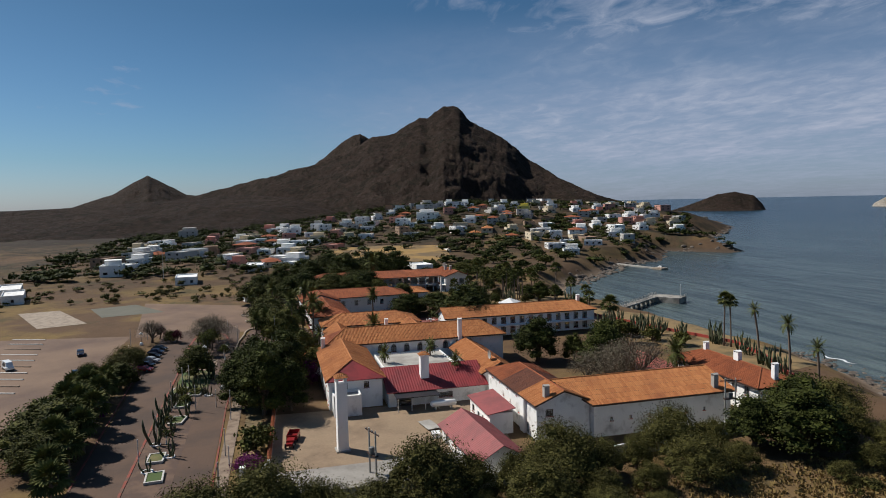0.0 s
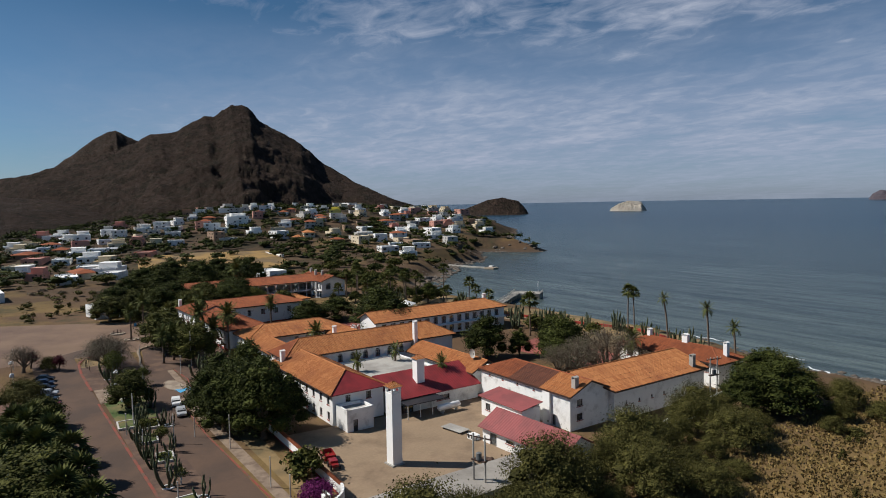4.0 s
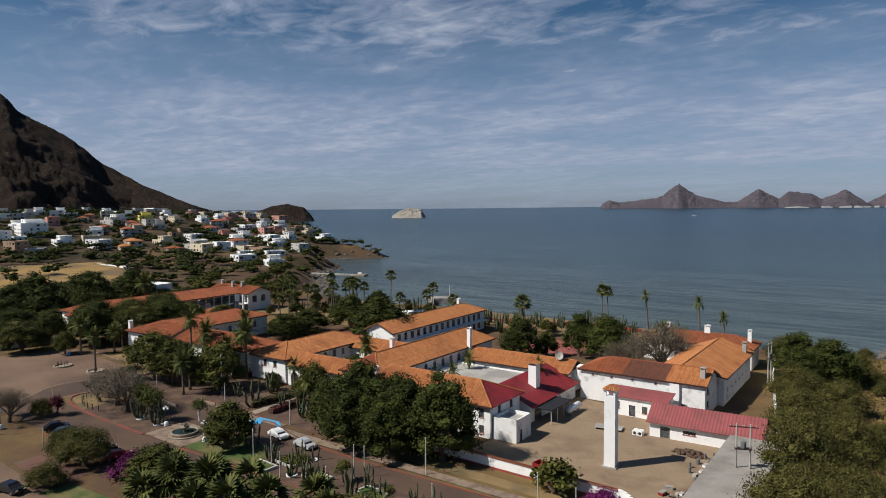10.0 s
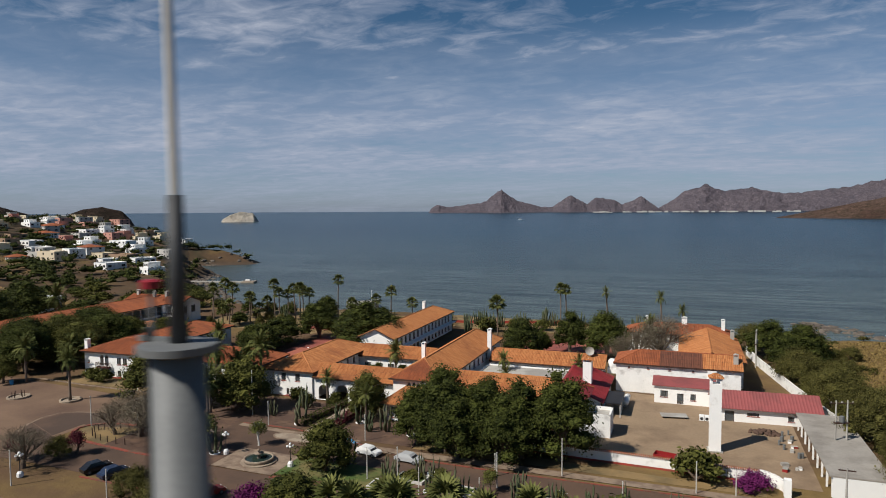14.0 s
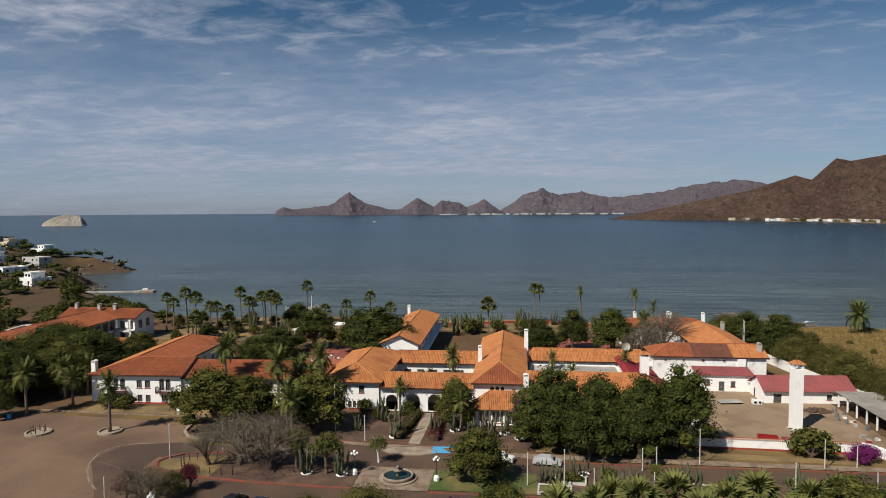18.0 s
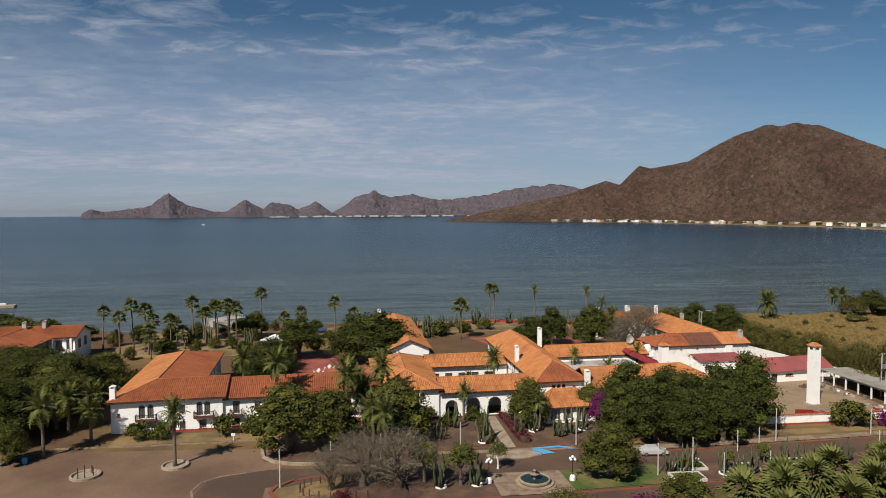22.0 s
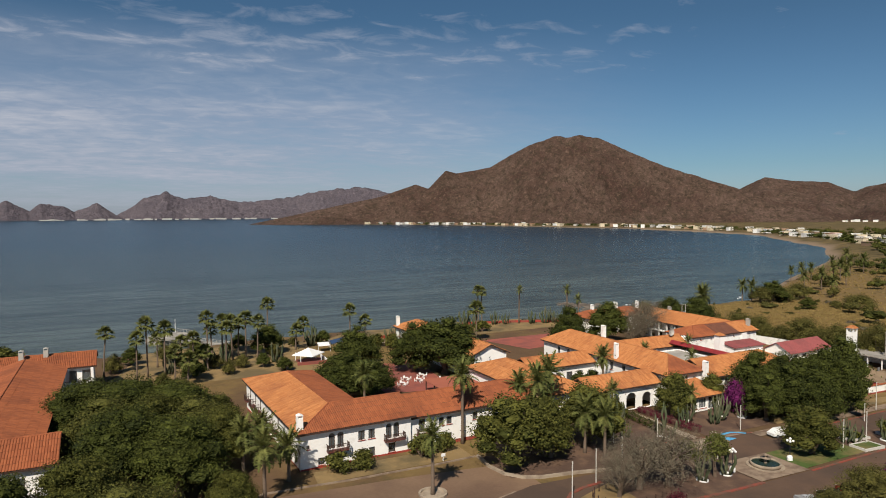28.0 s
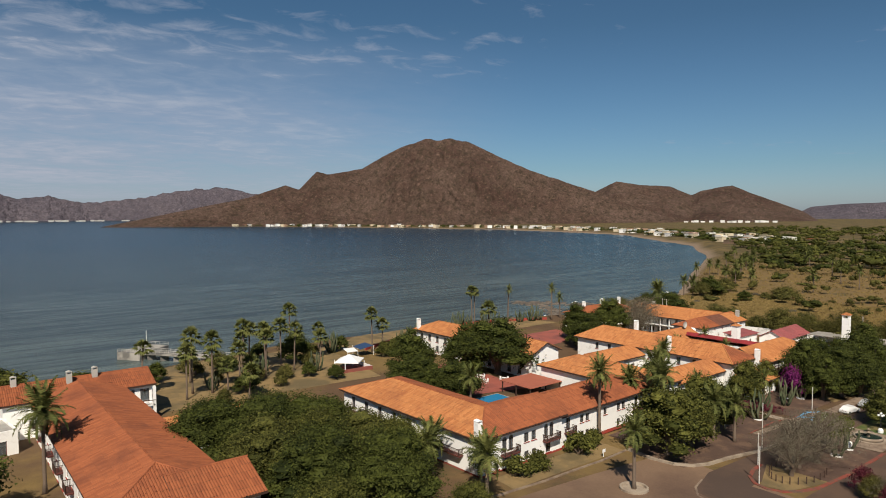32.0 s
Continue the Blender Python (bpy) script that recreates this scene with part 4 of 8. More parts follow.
# --- block beside the entrance, with its arm back along the court ---
c = thing("hotel_wing", pose(-88.6, 2.9, 0.4), "white two-storey wing beside the entrance court", "building")
rect_walls(c, 0, 11.6, 0, 27, 5.9, {"s": [(4.2, 5.3, 3.5, 5.0), (7.6, 8.7, 3.5, 5.0), (5.4, 6.1, 0.5, 1.9, True, "window", 0), (6.3, 7.0, 0.5, 1.9, True, "window", 0), (7.2, 7.9, 0.5, 1.9, True, "window", 0)],
                                    "e": row(12, 3.0, 4, 1.0, 3.6, 5.0)}, band=0.3)
pl, rd = hip_planes(0, 11.6, 0, 27, 5.9, 8.2, "y", "hip", "hip")
roof_parts(c, pl, rd, TILE, "orange clay barrel tiles")

# --- entrance loggia with its arches ---
c = thing("entrance_loggia", pose(-76.9, 3.3, 0.4), "white arcaded entrance loggia under an orange tile roof", "building")
rect_walls(c, 0, 18.6, 0, 6.6, 5.0, {"s": [(1.2, 3.6, 0.1, 3.2, True, "open"), (5.4, 8.0, 0.1, 3.5, True, "open"), (9.6, 12.2, 0.1, 3.5, True, "open"), (13.8, 16.2, 0.1, 3.2, True, "open")]})
pl, rd = hip_planes(0, 18.6, 0, 6.6, 5.0, 6.9, "x", "flush", "flush")
roof_parts(c, pl, rd, TILE)
c = thing("court_gallery", pose(-77, 24, 0.3), "low white court gallery under an orange tile roof", "building")
rect_walls(c, 0, 18.6, 0, 6.5, 5.2, {"s": row(1.5, 3.0, 5, 1.6, 0.3, 3.4, False, "window", 2)})
pl, rd = hip_planes(0, 18.6, 0, 6.5, 5.2, 7.0, "x", "flush", "flush")
roof_parts(c, pl, rd, TILE)

# --- great hall ---
c = thing("great_hall", pose(-58, 1.6, 0.2), "tall white dining hall under a long orange hipped tile roof", "building")
rect_walls(c, 0, 9.6, 0, 43.5, 6.9, {"s": [(3.0, 3.7, 4.3, 6.0, True, "window", 0), (4.0, 4.7, 4.3, 6.0, True, "window", 0), (5.0, 5.7, 4.3, 6.0, True, "window", 0), (7.2, 7.8, 4.9, 5.6, False, "window", 0)],
                                     "e": row(12, 3.2, 8, 1.2, 4.2, 6.0, True), "w": row(6, 4.0, 8, 1.0, 4.3, 6.0)})
pl, rd = hip_planes(0, 9.6, 0, 43.5, 6.9, 9.7, "y", "hip", "hip")
roof_parts(c, pl[:2] + pl[3:], rd, TILE, "orange clay barrel tiles")
roof_parts(c, pl[2:3], [], TILE_RED, "redder tiles on the front hip")
chimney(-47.7, 33.7, 4.8, 11.6, 0.9, 0.9)
chimney(-57.8, 17.3, 7.0, 10.9, 0.8, 0.8)
chimney(-48.2, 0.7, 0.2, 9.1, 0.95, 0.9)
c = thing("porch", pose(-57.6, -3.4, 0.2), "glazed corner porch with a low tile roof", "porch")
rect_walls(c, 0, 9.6, 0, 4.9, 3.2, {"s": [(0.7, 2.7, 0.6, 2.7, False, "window", 2), (3.2, 5.2, 0.6, 2.7, False, "window", 2), (5.8, 8.6, 0.2, 2.7, False, "window", 2)], "w": [(1, 4, 0.7, 2.7, False, "window", 2)]}, frame_mat=WHITE)
roof_parts(c, [[(-0.7, -0.7, 3.1), (10.3, -0.7, 3.1), (7.2, 4.9, 5.3), (2.6, 4.9, 5.3)], [(-0.7, 4.9, 3.1), (-0.7, -0.7, 3.1), (2.6, 4.9, 5.3)], [(10.3, -0.7, 3.1), (10.3, 4.9, 3.1), (7.2, 4.9, 5.3)]],
           [((-0.7, -0.7, 3.15), (2.6, 4.9, 5.35)), ((10.3, -0.7, 3.15), (7.2, 4.9, 5.35))], TILE)

# --- south front wing with the red end ---
c = thing("hotel_wing", pose(-48.2, -0.3, 0), "white two-storey front wing, tile roof with a red painted end", "building")
rect_walls(c, 0, 26.8, 0, 10.4, 6.0, {"s": row(1.4, 3.3, 8, 1.0, 3.5, 5.1) + row(1.4, 3.3, 8, 1.0, 0.7, 2.2), "e": [(2.6, 3.6, 3.9, 5.2), (6.8, 7.8, 3.9, 5.2)]})
pl, rd = hip_planes(0, 26.8, 0, 10.4, 6.0, 8.5, "x", "flush", "hip")
roof_parts(c, pl[:2], rd[1:] + rd[:1], TILE, "orange clay barrel tiles")
d = Mesh()
e = [Vector(q) for q in pl[2]]
d.face(*e)
d.face(*[q - Vector((0, 0, 0.15)) for q in reversed(e)])
for k in range(3):
    d.face(e[k], e[k] - Vector((0, 0, 0.15)), e[(k + 1) % 3] - Vector((0, 0, 0.15)), e[(k + 1) % 3])
part("painted_hip", d, SHEET, c, "dark red painted roof face")
c = thing("service_annex", pose(-21.2, 0.2, -0.1), "white flat-roofed service annex with a parapet", "annex")
rect_walls(c, 0, 4.6, 0, 5.2, 4.1, {"e": [(1.2, 2.1, 0.1, 2.2, False, "door")]}, STUCCO_OLD)
part("flat_roof", Mesh().box(0.3, 4.3, 0.3, 4.9, 3.4, 3.55), CONCRETE, c)

# --- kitchens under the red sheet roof ---
c = thing("kitchen_block", pose(-27, 11, -0.1), "white kitchen block under a dark red sloping roof", "building")
rect_walls(c, 0, 7.4, 0, 20, 3.3, {"e": [(1.6, 4.6, 0.1, 2.4, False, "door"), (10, 13, 1.2, 2.2)], "s": [(5, 6, 0.1, 2.1, False, "door")]}, STUCCO_OLD)
m = Mesh()
m.face((0, 0, 3.3), (7.4, 0, 3.3), (0.6, 0, 6.2))
m.face((7.4, 20, 3.3), (0, 20, 3.3), (0.6, 20, 6.2))
part("gable", m, STUCCO_OLD, c)
m = Mesh()
ribbed(m, [[(-0.5, y, 5.6), (0.4, y, 6.4), (8.1, y, 3.12)] for y in np.linspace(-0.4, 20.4, 121)])
part("sheet_roof", m, SHEET, c, "dark red ribbed roof")
aw = Mesh()
aw.box(7.5, 11.2, 1, 9.5, 2.75, 2.9)
part("awning", aw, IRON, c, "dark tar-paper awning")
po = Mesh()
for y in (1.2, 3.9, 6.6, 9.2):
    po.tube([((11, y, 0), 0.07), ((11, y, 2.75), 0.07)], 6)
part("awning_posts", po, WHITE, c)
cap_tower = chimney(-23, 19, 4.5, 9.4, 1.7, 1.7, label="square white tower chimney with a small tile cap")
m = Mesh()
for k in range(4):
    q = [(-1.1, -1.1), (1.1, -1.1), (1.1, 1.1), (-1.1, 1.1)]
    tiles(m, [(*q[k], 4.72), (*q[(k + 1) % 4], 4.72), (0, 0, 5.5)], 0.3, 0.6)
tagged(part("tile_cap", m, TILE, cap_tower), kind="stuff")
c = thing("service_court_roof", pose(-46.5, 12.3, 0), "white flat-roofed block inside the hotel court", "building")
rect_walls(c, 0, 19, 0, 16, 4.5, {"n": row(2, 4, 4, 1.2, 1, 3)})
part("flat_roof", Mesh().box(0.33, 18.67, 0.33, 15.67, 4.1, 4.25), CONCRETE, c)
c = thing("court_gallery", pose(-47, 31.2, 0), "white gallery under an orange tile roof", "building")
rect_walls(c, 0, 25.5, 0, 7.0, 4.7, {"s": row(2, 4, 6, 1.4, 1, 3.2)})
pl, rd = hip_planes(0, 25.5, 0, 7.0, 4.9, 6.8, "x", "flush", "gable")
roof_parts(c, pl, rd, TILE)

# --- east wing, plain service walls ---
c = thing("hotel_wing", pose(-18.6, 31.3, 0), "plain white service wing with weathered dark tile roof", "building")
dots = [(u, u + 0.4, v, v + 0.4, False, "window", 0) for u, v in ((2.5, 5.2), (6.5, 5.2), (10.8, 5.2), (15.4, 5.2), (8.6, 3.4), (12.2, 3.2), (16.5, 2.5))]
rect_walls(c, 0, 24.8, 0, 9.6, 6.3, {"s": dots + [(20.4, 21.2, 0.1, 2.1, False, "door")], "e": [(1.6, 3.0, 4.1, 5.3, False, "window", 2), (1.6, 3.0, 1.6, 2.8, False, "window", 2)]}, STUCCO_OLD)
pl, rd = hip_planes(0, 24.8, 0, 9.6, 6.3, 8.3, "x", "hip", "gable", 0.5)
def strip(planes, u0, u1):
    """The piece of each sloping plane of a roof along x that lies between two uprights."""
    out = []
    for pl in planes:
        (ax, ay, az), (bx, by, bz), (cx, cy, cz), (dx, dy, dz) = pl
        lo = [min(max(u, min(ax, bx)), max(ax, bx)) for u in (u0, u1)]
        hi = [min(max(u, min(cx, dx)), max(cx, dx)) for u in (u0, u1)]
        q = [(lo[0], ay, az), (lo[1], ay, az), (hi[1], cy, cz), (hi[0], cy, cz)]
        out.append(q if bx > ax else [q[1], q[0], q[3], q[2]])
    return out


roof_parts(c, strip(pl[:2], -1, 9) + pl[2:], rd, TILE_RED, "red clay tiles")
roof_parts(c, strip(pl[:2], 9, 17.5), [], TILE_DARK, "weathered dark brown tiles")
roof_parts(c, strip(pl[:2], 17.5, 26), [], TILE, "orange clay tiles at the gable end")
m = Mesh()
gable(m, (24.8, 0), (24.8, 9.6), 6.28, 8.15)
part("gable", m, STUCCO_OLD, c)
pil = Mesh()
pil.box(18.4, 20.2, -0.5, 0.0, 0, 6.0)
part("buttress", pil, STUCCO, c)
chimney(5.3, 33.4, 6.6, 9.3, 0.9, 0.9, material=CONCRETE, label="grey weathered chimney with a pointed hood")
c = thing("hotel_wing", pose(-4, 43.5, 0), "long white wing running to the sea, bright orange tile roof", "building")
rect_walls(c, 0, 11.4, -2.4, 24.2, 5.9, {"e": row(3, 3.6, 6, 0.5, 5.4, 5.85, False, "window", 0) + row(3, 3.6, 6, 0.5, 2.6, 3.2, False, "window", 0), "w": row(2, 3.2, 6, 1.8, 0.3, 2.6, True, "open") + row(2, 3.2, 6, 1.8, 3.4, 5.4, True, "open")}, STUCCO_OLD)
roof_parts(c, [[(-2.0, 24.8, 5.75), (-2.0, -7.4, 5.75), (4.8, -7.4, 8.6), (4.8, 23.6, 8.6)], [(12.1, -2.9, 5.75), (12.1, 24.8, 5.75), (4.8, 23.6, 8.6), (4.8, -7.4, 8.6)]],
           [((4.8, -7.4, 8.65), (4.8, 23.6, 8.65)), ((4.8, 23.6, 8.65), (12.1, 24.8, 5.8))], TILE, "bright orange clay tiles")
m = Mesh()
m.face((11.4, 24.18, 5.88), (0, 24.18, 5.88), (0, 24.18, 6.75), (4.8, 23.5, 8.45))
part("gable", m, STUCCO_OLD, c)
part("gallery_floor", Mesh().box(-1.7, 0.0, 0.0, 24.0, 2.8, 3.0), STUCCO_OLD, c)
for k in range(8):
    part("column", Mesh().box(-1.6, -1.3, 0.6 + k * 3.3, 0.9 + k * 3.3, 0, 5.7), STUCCO_OLD, c)
chimney(6.6, 65.0, 5.9, 8.8, 0.9, 0.9, material=CONCRETE, label="grey chimney at the seaward corner")
c = thing("hotel_wing", pose(-19.5, 74.2, 0), "seaward wing under a long red tile roof", "building")
rect_walls(c, 0, 26.0, 0, 9.0, 5.4, {"s": row(2, 3.4, 7, 1.4, 3.0, 5.0), "n": row(2, 3.4, 7, 1.4, 3.0, 5.0)})
pl, rd = hip_planes(0, 26.0, 0, 9.0, 5.4, 7.4, "x", "hip", "hip")
roof_parts(c, pl, rd, TILE_RED)
chimney(-14.6, 78.9, 6.8, 9.2, 0.9, 0.9)
chimney(-4.7, 78.8, 6.8, 9.4, 1.4, 0.9)
chimney(5.2, 78.9, 6.0, 9.2, 0.9, 0.9)

c = thing("boundary_wall", pose(0, 0, 0), "plain weathered concrete wall along the sandy field", "wall")
for (ax, ay), (bx, by) in (((21.5, 15.0), (18.6, 30.0)), ((18.6, 30.0), (12.6, 64.5)), ((12.6, 64.5), (11.0, 78.0))):
    e = Vector((bx - ax, by - ay, 0)).normalized()
    n = Vector((e.y, -e.x, 0)) * 0.12
    m = Mesh()
    q = [(ax + n.x, ay + n.y), (bx + n.x, by + n.y), (bx - n.x, by - n.y), (ax - n.x, ay - n.y)]
    for k in range(4):
        j = (k + 1) % 4
        m.face((*q[k], -0.4), (*q[j], -0.4), (*q[j], 2.3), (*q[k], 2.3))
    m.face(*[(*p, 2.3) for p in q])
    part("wall_panel", m, STUCCO_OLD, c)

# --- sheds round the yard ---
c = thing("shed", pose(-10.4, 24.9, 0), "long low white shed with a thin red roof", "shed")
rect_walls(c, 0, 11.4, 0, 4.2, 3.7, {"s": [(1.2, 2.6, 1.3, 2.6, False, "window", 2), (4.4, 5.6, 0.1, 2.2, False, "door"), (6.9, 7.9, 1.0, 2.3)]})
m = Mesh()
m.face((-0.4, -0.5, 3.75), (11.8, -0.5, 3.75), (11.8, 4.6, 4.5), (-0.4, 4.6, 4.5))
m.face((-0.4, 4.6, 4.4), (11.8, 4.6, 4.4), (11.8, -0.5, 3.6), (-0.4, -0.5, 3.6))
m.face((-0.4, -0.5, 3.6), (11.8, -0.5, 3.6), (11.8, -0.5, 3.75), (-0.4, -0.5, 3.75))
m.face((11.8, -0.5, 3.6), (11.8, 4.6, 4.4), (11.8, 4.6, 4.5), (11.8, -0.5, 3.75))
part("sheet_roof", m, SHEET_PINK, c)
c = thing("shed", pose(0.6, 16.6, -0.2, 0, 0, 3), "white workshop shed with a faded red gabled roof", "shed")
rect_walls(c, 0, 17.6, 0, 7.2, 3.0, {"s": [(1.8, 3.4, 0.1, 2.2, False, "door"), (5.6, 7.6, 1.5, 2.1, False, "window", 2), (12.4, 13.4, 1.0, 2.0)], "w": [(1.6, 2.6, 0.1, 2.1, False, "door")]})
m = Mesh()
gable(m, (0, 7.2), (0, 0), 2.98, 5.0)
gable(m, (17.6, 0), (17.6, 7.2), 2.98, 5.0)
part("gable", m, STUCCO, c)
m = Mesh()
ribbed(m, [[(x, -0.7, 2.85), (x, 3.6, 5.2), (x, 7.9, 2.85)] for x in np.linspace(-0.5, 18.1, 103)])
part("sheet_roof", m, SHEET_PINK, c, "faded red ribbed roof")
raf = Mesh()
for k in range(24):
    raf.box(0.1 + k * 0.75, 0.22 + k * 0.75, -0.62, 0.0, 2.72, 2.86)
part("rafter_tails", raf, WOOD, c)
c = thing("carport", pose(13.9, -13.6, 0), "long open shelter with a grey concrete slab roof", "shelter")
part("slab", Mesh().box(0, 7.7, 0, 29.2, 2.9, 3.12), mat("cracked_slab", (0.31, 0.285, 0.25), var=0.45, scale=0.3, fine=3, bump=0.2, second=(0.20, 0.18, 0.155), sec_scale=0.22, sec=(0.45, 0.7)), c, "cracked grey concrete slab")
for k in range(9):
    for x in (0.3, 7.2):
        part("post", Mesh().box(x, x + 0.25, 0.3 + k * 3.55, 0.55 + k * 3.55, 0, 2.9), STUCCO_OLD, c)
part("back_wall", Mesh().box(7.45, 7.69, 0.6, 28.6, 0, 2.9), STUCCO_OLD, c)
part("end_wall", Mesh().box(0.4, 7.4, 0.02, 0.25, 0, 2.9), WHITE, c)

# --- the free-standing tower in the yard ---
c = thing("yard_tower", pose(0, 0, 0, 0, 0, 4), "slender square white tower with a small tile cap", "tower")
part("shaft", Mesh().box(-0.85, 0.85, -0.85, 0.85, 0, 11.2), STUCCO, c)
m = Mesh()
for sx in (-0.85, 0.55):
    for sy in (-0.85, 0.55):
        m.box(sx, sx + 0.3, sy, sy + 0.3, 11.2, 11.95)
m.box(-0.95, 0.95, -0.95, 0.95, 11.95, 12.1)
part("lantern", m, STUCCO, c)
m = Mesh()
for k in range(4):
    q = [(-1.1, -1.1), (1.1, -1.1), (1.1, 1.1), (-1.1, 1.1)]
    a, b = q[k], q[(k + 1) % 4]
    tiles(m, [(*a, 12.1), (*b, 12.1), (0, 0, 12.9)], 0.3, 0.6)
tagged(part("tile_cap", m, TILE, c), kind="stuff")
part("plinth", Mesh().box(-1.15, 1.15, -1.15, 1.15, -0.2, 0.25), CONCRETE, c)

# --- boundary wall of the yard with its tile coping ---
c = thing("boundary_wall", pose(-31, -10.3, 0, 0, 0, -2.0), "white boundary wall with clay tile coping and red base", "wall")
part("wall_face", Mesh().box(0, 36.5, -0.15, 0.15, -0.3, 1.85), STUCCO, c)
part("painted_base_band", Mesh().box(0, 36.5, -0.165, -0.152, 0, 0.35), REDBAND, c)
m = Mesh()
for k in range(122):
    m.tube([((k * 0.3 + 0.1, -0.32, 1.8), 0.1), ((k * 0.3 + 0.1, 0.0, 1.98), 0.1), ((k * 0.3 + 0.1, 0.32, 1.8), 0.1)], 6)
part("coping_tiles", m, TILE_RED, c)
m = Mesh()
for k in range(7):
    a, b = radians(90 - k * 13), radians(90 - (k + 1) * 13)
    q = lambda t, r: (36.5 + r * math.cos(t), -3.2 + r * math.sin(t))
    z = 2.0 - 0.09 * k
    i0, i1, o0, o1 = q(a, 3.05), q(b, 3.05), q(a, 3.35), q(b, 3.35)
    m.face((*o0, -0.3), (*o1, -0.3), (*o1, z), (*o0, z))
    m.face((*i1, -0.3), (*i0, -0.3), (*i0, z), (*i1, z))
    m.face((*i0, z), (*o0, z), (*o1, z), (*i1, z))
part("curved_end", m, STUCCO, c)
part("gate_pillar", Mesh().box(39.3, 40.2, -4.0, -3.1, -0.3, 2.5), STUCCO, c)

# ---- more of the hotel: seaward wing, north building, court shelter, pavilion, pier ----
c = thing("hotel_wing", pose(-83.8, 37.4, 0.6, 0, 0, 0.5), "two-storey white wing with galleries reaching to the sea", "building")
rect_walls(c, 0, 9.4, 0, 46.5, 6.2, {"e": row(2, 2.9, 15, 1.5, 3.5, 5.3) + row(2, 2.9, 15, 1.5, 0.7, 2.5), "w": row(2, 3.6, 12, 1.3, 3.4, 5.2) + row(2, 3.6, 12, 1.3, 0.6, 2.4),
                                     "n": [(1, 2.4, 3.2, 5.4, False, "door"), (6.8, 8.2, 3.2, 5.4, False, "door"), (1, 2.4, 0.2, 2.4, False, "door"), (6.8, 8.2, 0.2, 2.4, False, "door")]})
pl, rd = hip_planes(0, 9.4, 0, 46.5, 6.2, 8.4, "y", "gable", "hip")
roof_parts(c, pl, rd, TILE, "orange clay barrel tiles")
m = Mesh()
gable(m, (0, 0), (9.4, 0), 6.18, 8.3)
part("gable", m, STUCCO, c)
part("gallery_floor", Mesh().box(9.4, 11.0, 0.5, 46, 2.9, 3.1), STUCCO, c)
for z in (3.1,):
    for s in ("n",):
        part("balcony_floor", Mesh().box(-1.2, 10.6, 46.5, 48.6, 2.8, 3.0), WOOD_RED, c)
        r = Mesh()
        for k in range(60):
            r.box(-1.2 + k * 0.2, -1.15 + k * 0.2, 48.5, 48.55, 3.0, 3.9)
        r.box(-1.2, 10.6, 48.48, 48.57, 3.9, 4.0)
        part("railing", r, WOOD_RED, c)
chimney(-84.0, 83.0, 6.6, 9.9, 0.9, 0.9)

u = thing("north_building", pose(0, 0, 1.4), "long three-winged white lodge under red clay roofs", "building")
rect_walls(u, -183.0, -169.0, 4, 62, 6.9, {"w": row(4, 4.2, 13, 1.2, 3.6, 5.8, False, "window") + row(4, 4.2, 13, 1.2, 0.6, 2.4), "e": row(10, 3.3, 14, 3.0, 3.4, 6.2, False, "open") + row(10, 3.3, 14, 3.0, 0.3, 2.9, False, "open")})
rail = Mesh()
for z in (3.5, 0.4):
    rail.box(-169.12, -169.02, 16, 58.5, z + 0.95, z + 1.05)
    for k in range(106):
        rail.box(-169.1, -169.05, 16 + k * 0.4, 16.06 + k * 0.4, z, z + 0.95)
part("gallery_railing", rail, WOOD, u, "dark timber gallery railing")
for k in range(6):
    balcony(u, (-183, 62), (-183, 4), 0, 3.4 + 8.4 * k, 5.8 + 8.4 * k, 3.5)
pl, rd = hip_planes(-183, -169, 4, 62, 6.9, 9.1, "y", "hip", "flush")
roof_parts(u, pl, rd, TILE_RED, "red clay barrel tiles")
rect_walls(u, -187.5, -163.6, 61, 71.5, 6.9, {"s": row(19.2, 2.6, 2, 1.6, 3.5, 5.9, False, "door") + row(19.2, 2.6, 2, 1.6, 0.2, 2.6, False, "door"), "e": [(2, 4, 3.4, 5.8, False, "door"), (6, 8, 3.4, 5.8, False, "door")]})
pl, rd = hip_planes(-187.5, -163.6, 61, 71.5, 6.9, 8.9, "x", "gable", "gable")
roof_parts(u, pl, rd, TILE_RED)
m = Mesh()
gable(m, (-163.6, 61), (-163.6, 71.5), 6.88, 8.8)
part("gable", m, STUCCO, u)
for z in (3.0, 0.2):
    part("balcony_floor", Mesh().box(-168.9, -163.6, 58.6, 61, z, z + 0.25), STUCCO, u)
    r = Mesh()
    r.box(-168.9, -163.6, 58.6, 58.66, z + 1.05, z + 1.15)
    for k in range(26):
        r.box(-168.9 + k * 0.2, -168.85 + k * 0.2, 58.6, 58.65, z + 0.25, z + 1.05)
    part("railing", r, WOOD, u)
for x in (-168.6, -164.0):
    part("column", Mesh().box(x, x + 0.5, 58.6, 59.1, -0.2, 6.7), STUCCO, u)
rect_walls(u, -176, -166.6, 2.0, 13.4, 6.0, {"s": row(2, 3, 2, 1.2, 3.2, 4.8), "e": row(2, 4, 2, 1.2, 3.2, 4.8)})
pl, rd = hip_planes(-176, -166.6, 2.0, 13.4, 6.3, 8.5, "x", "flush", "gable")
roof_parts(u, pl, rd, TILE_RED, "dark red pan tiles")
m = Mesh()
gable(m, (-166.6, 2.0), (-166.6, 13.4), 5.98, 8.3)
part("gable", m, STUCCO, u)
for x, y in ((-177.0, 64.5), (-172.6, 65.5), (-185.5, 66.0)):
    chimney(x, y, 9.6, 12.0, 0.9, 0.9, material=CONCRETE, label="grey stone chimney with a pointed hood")
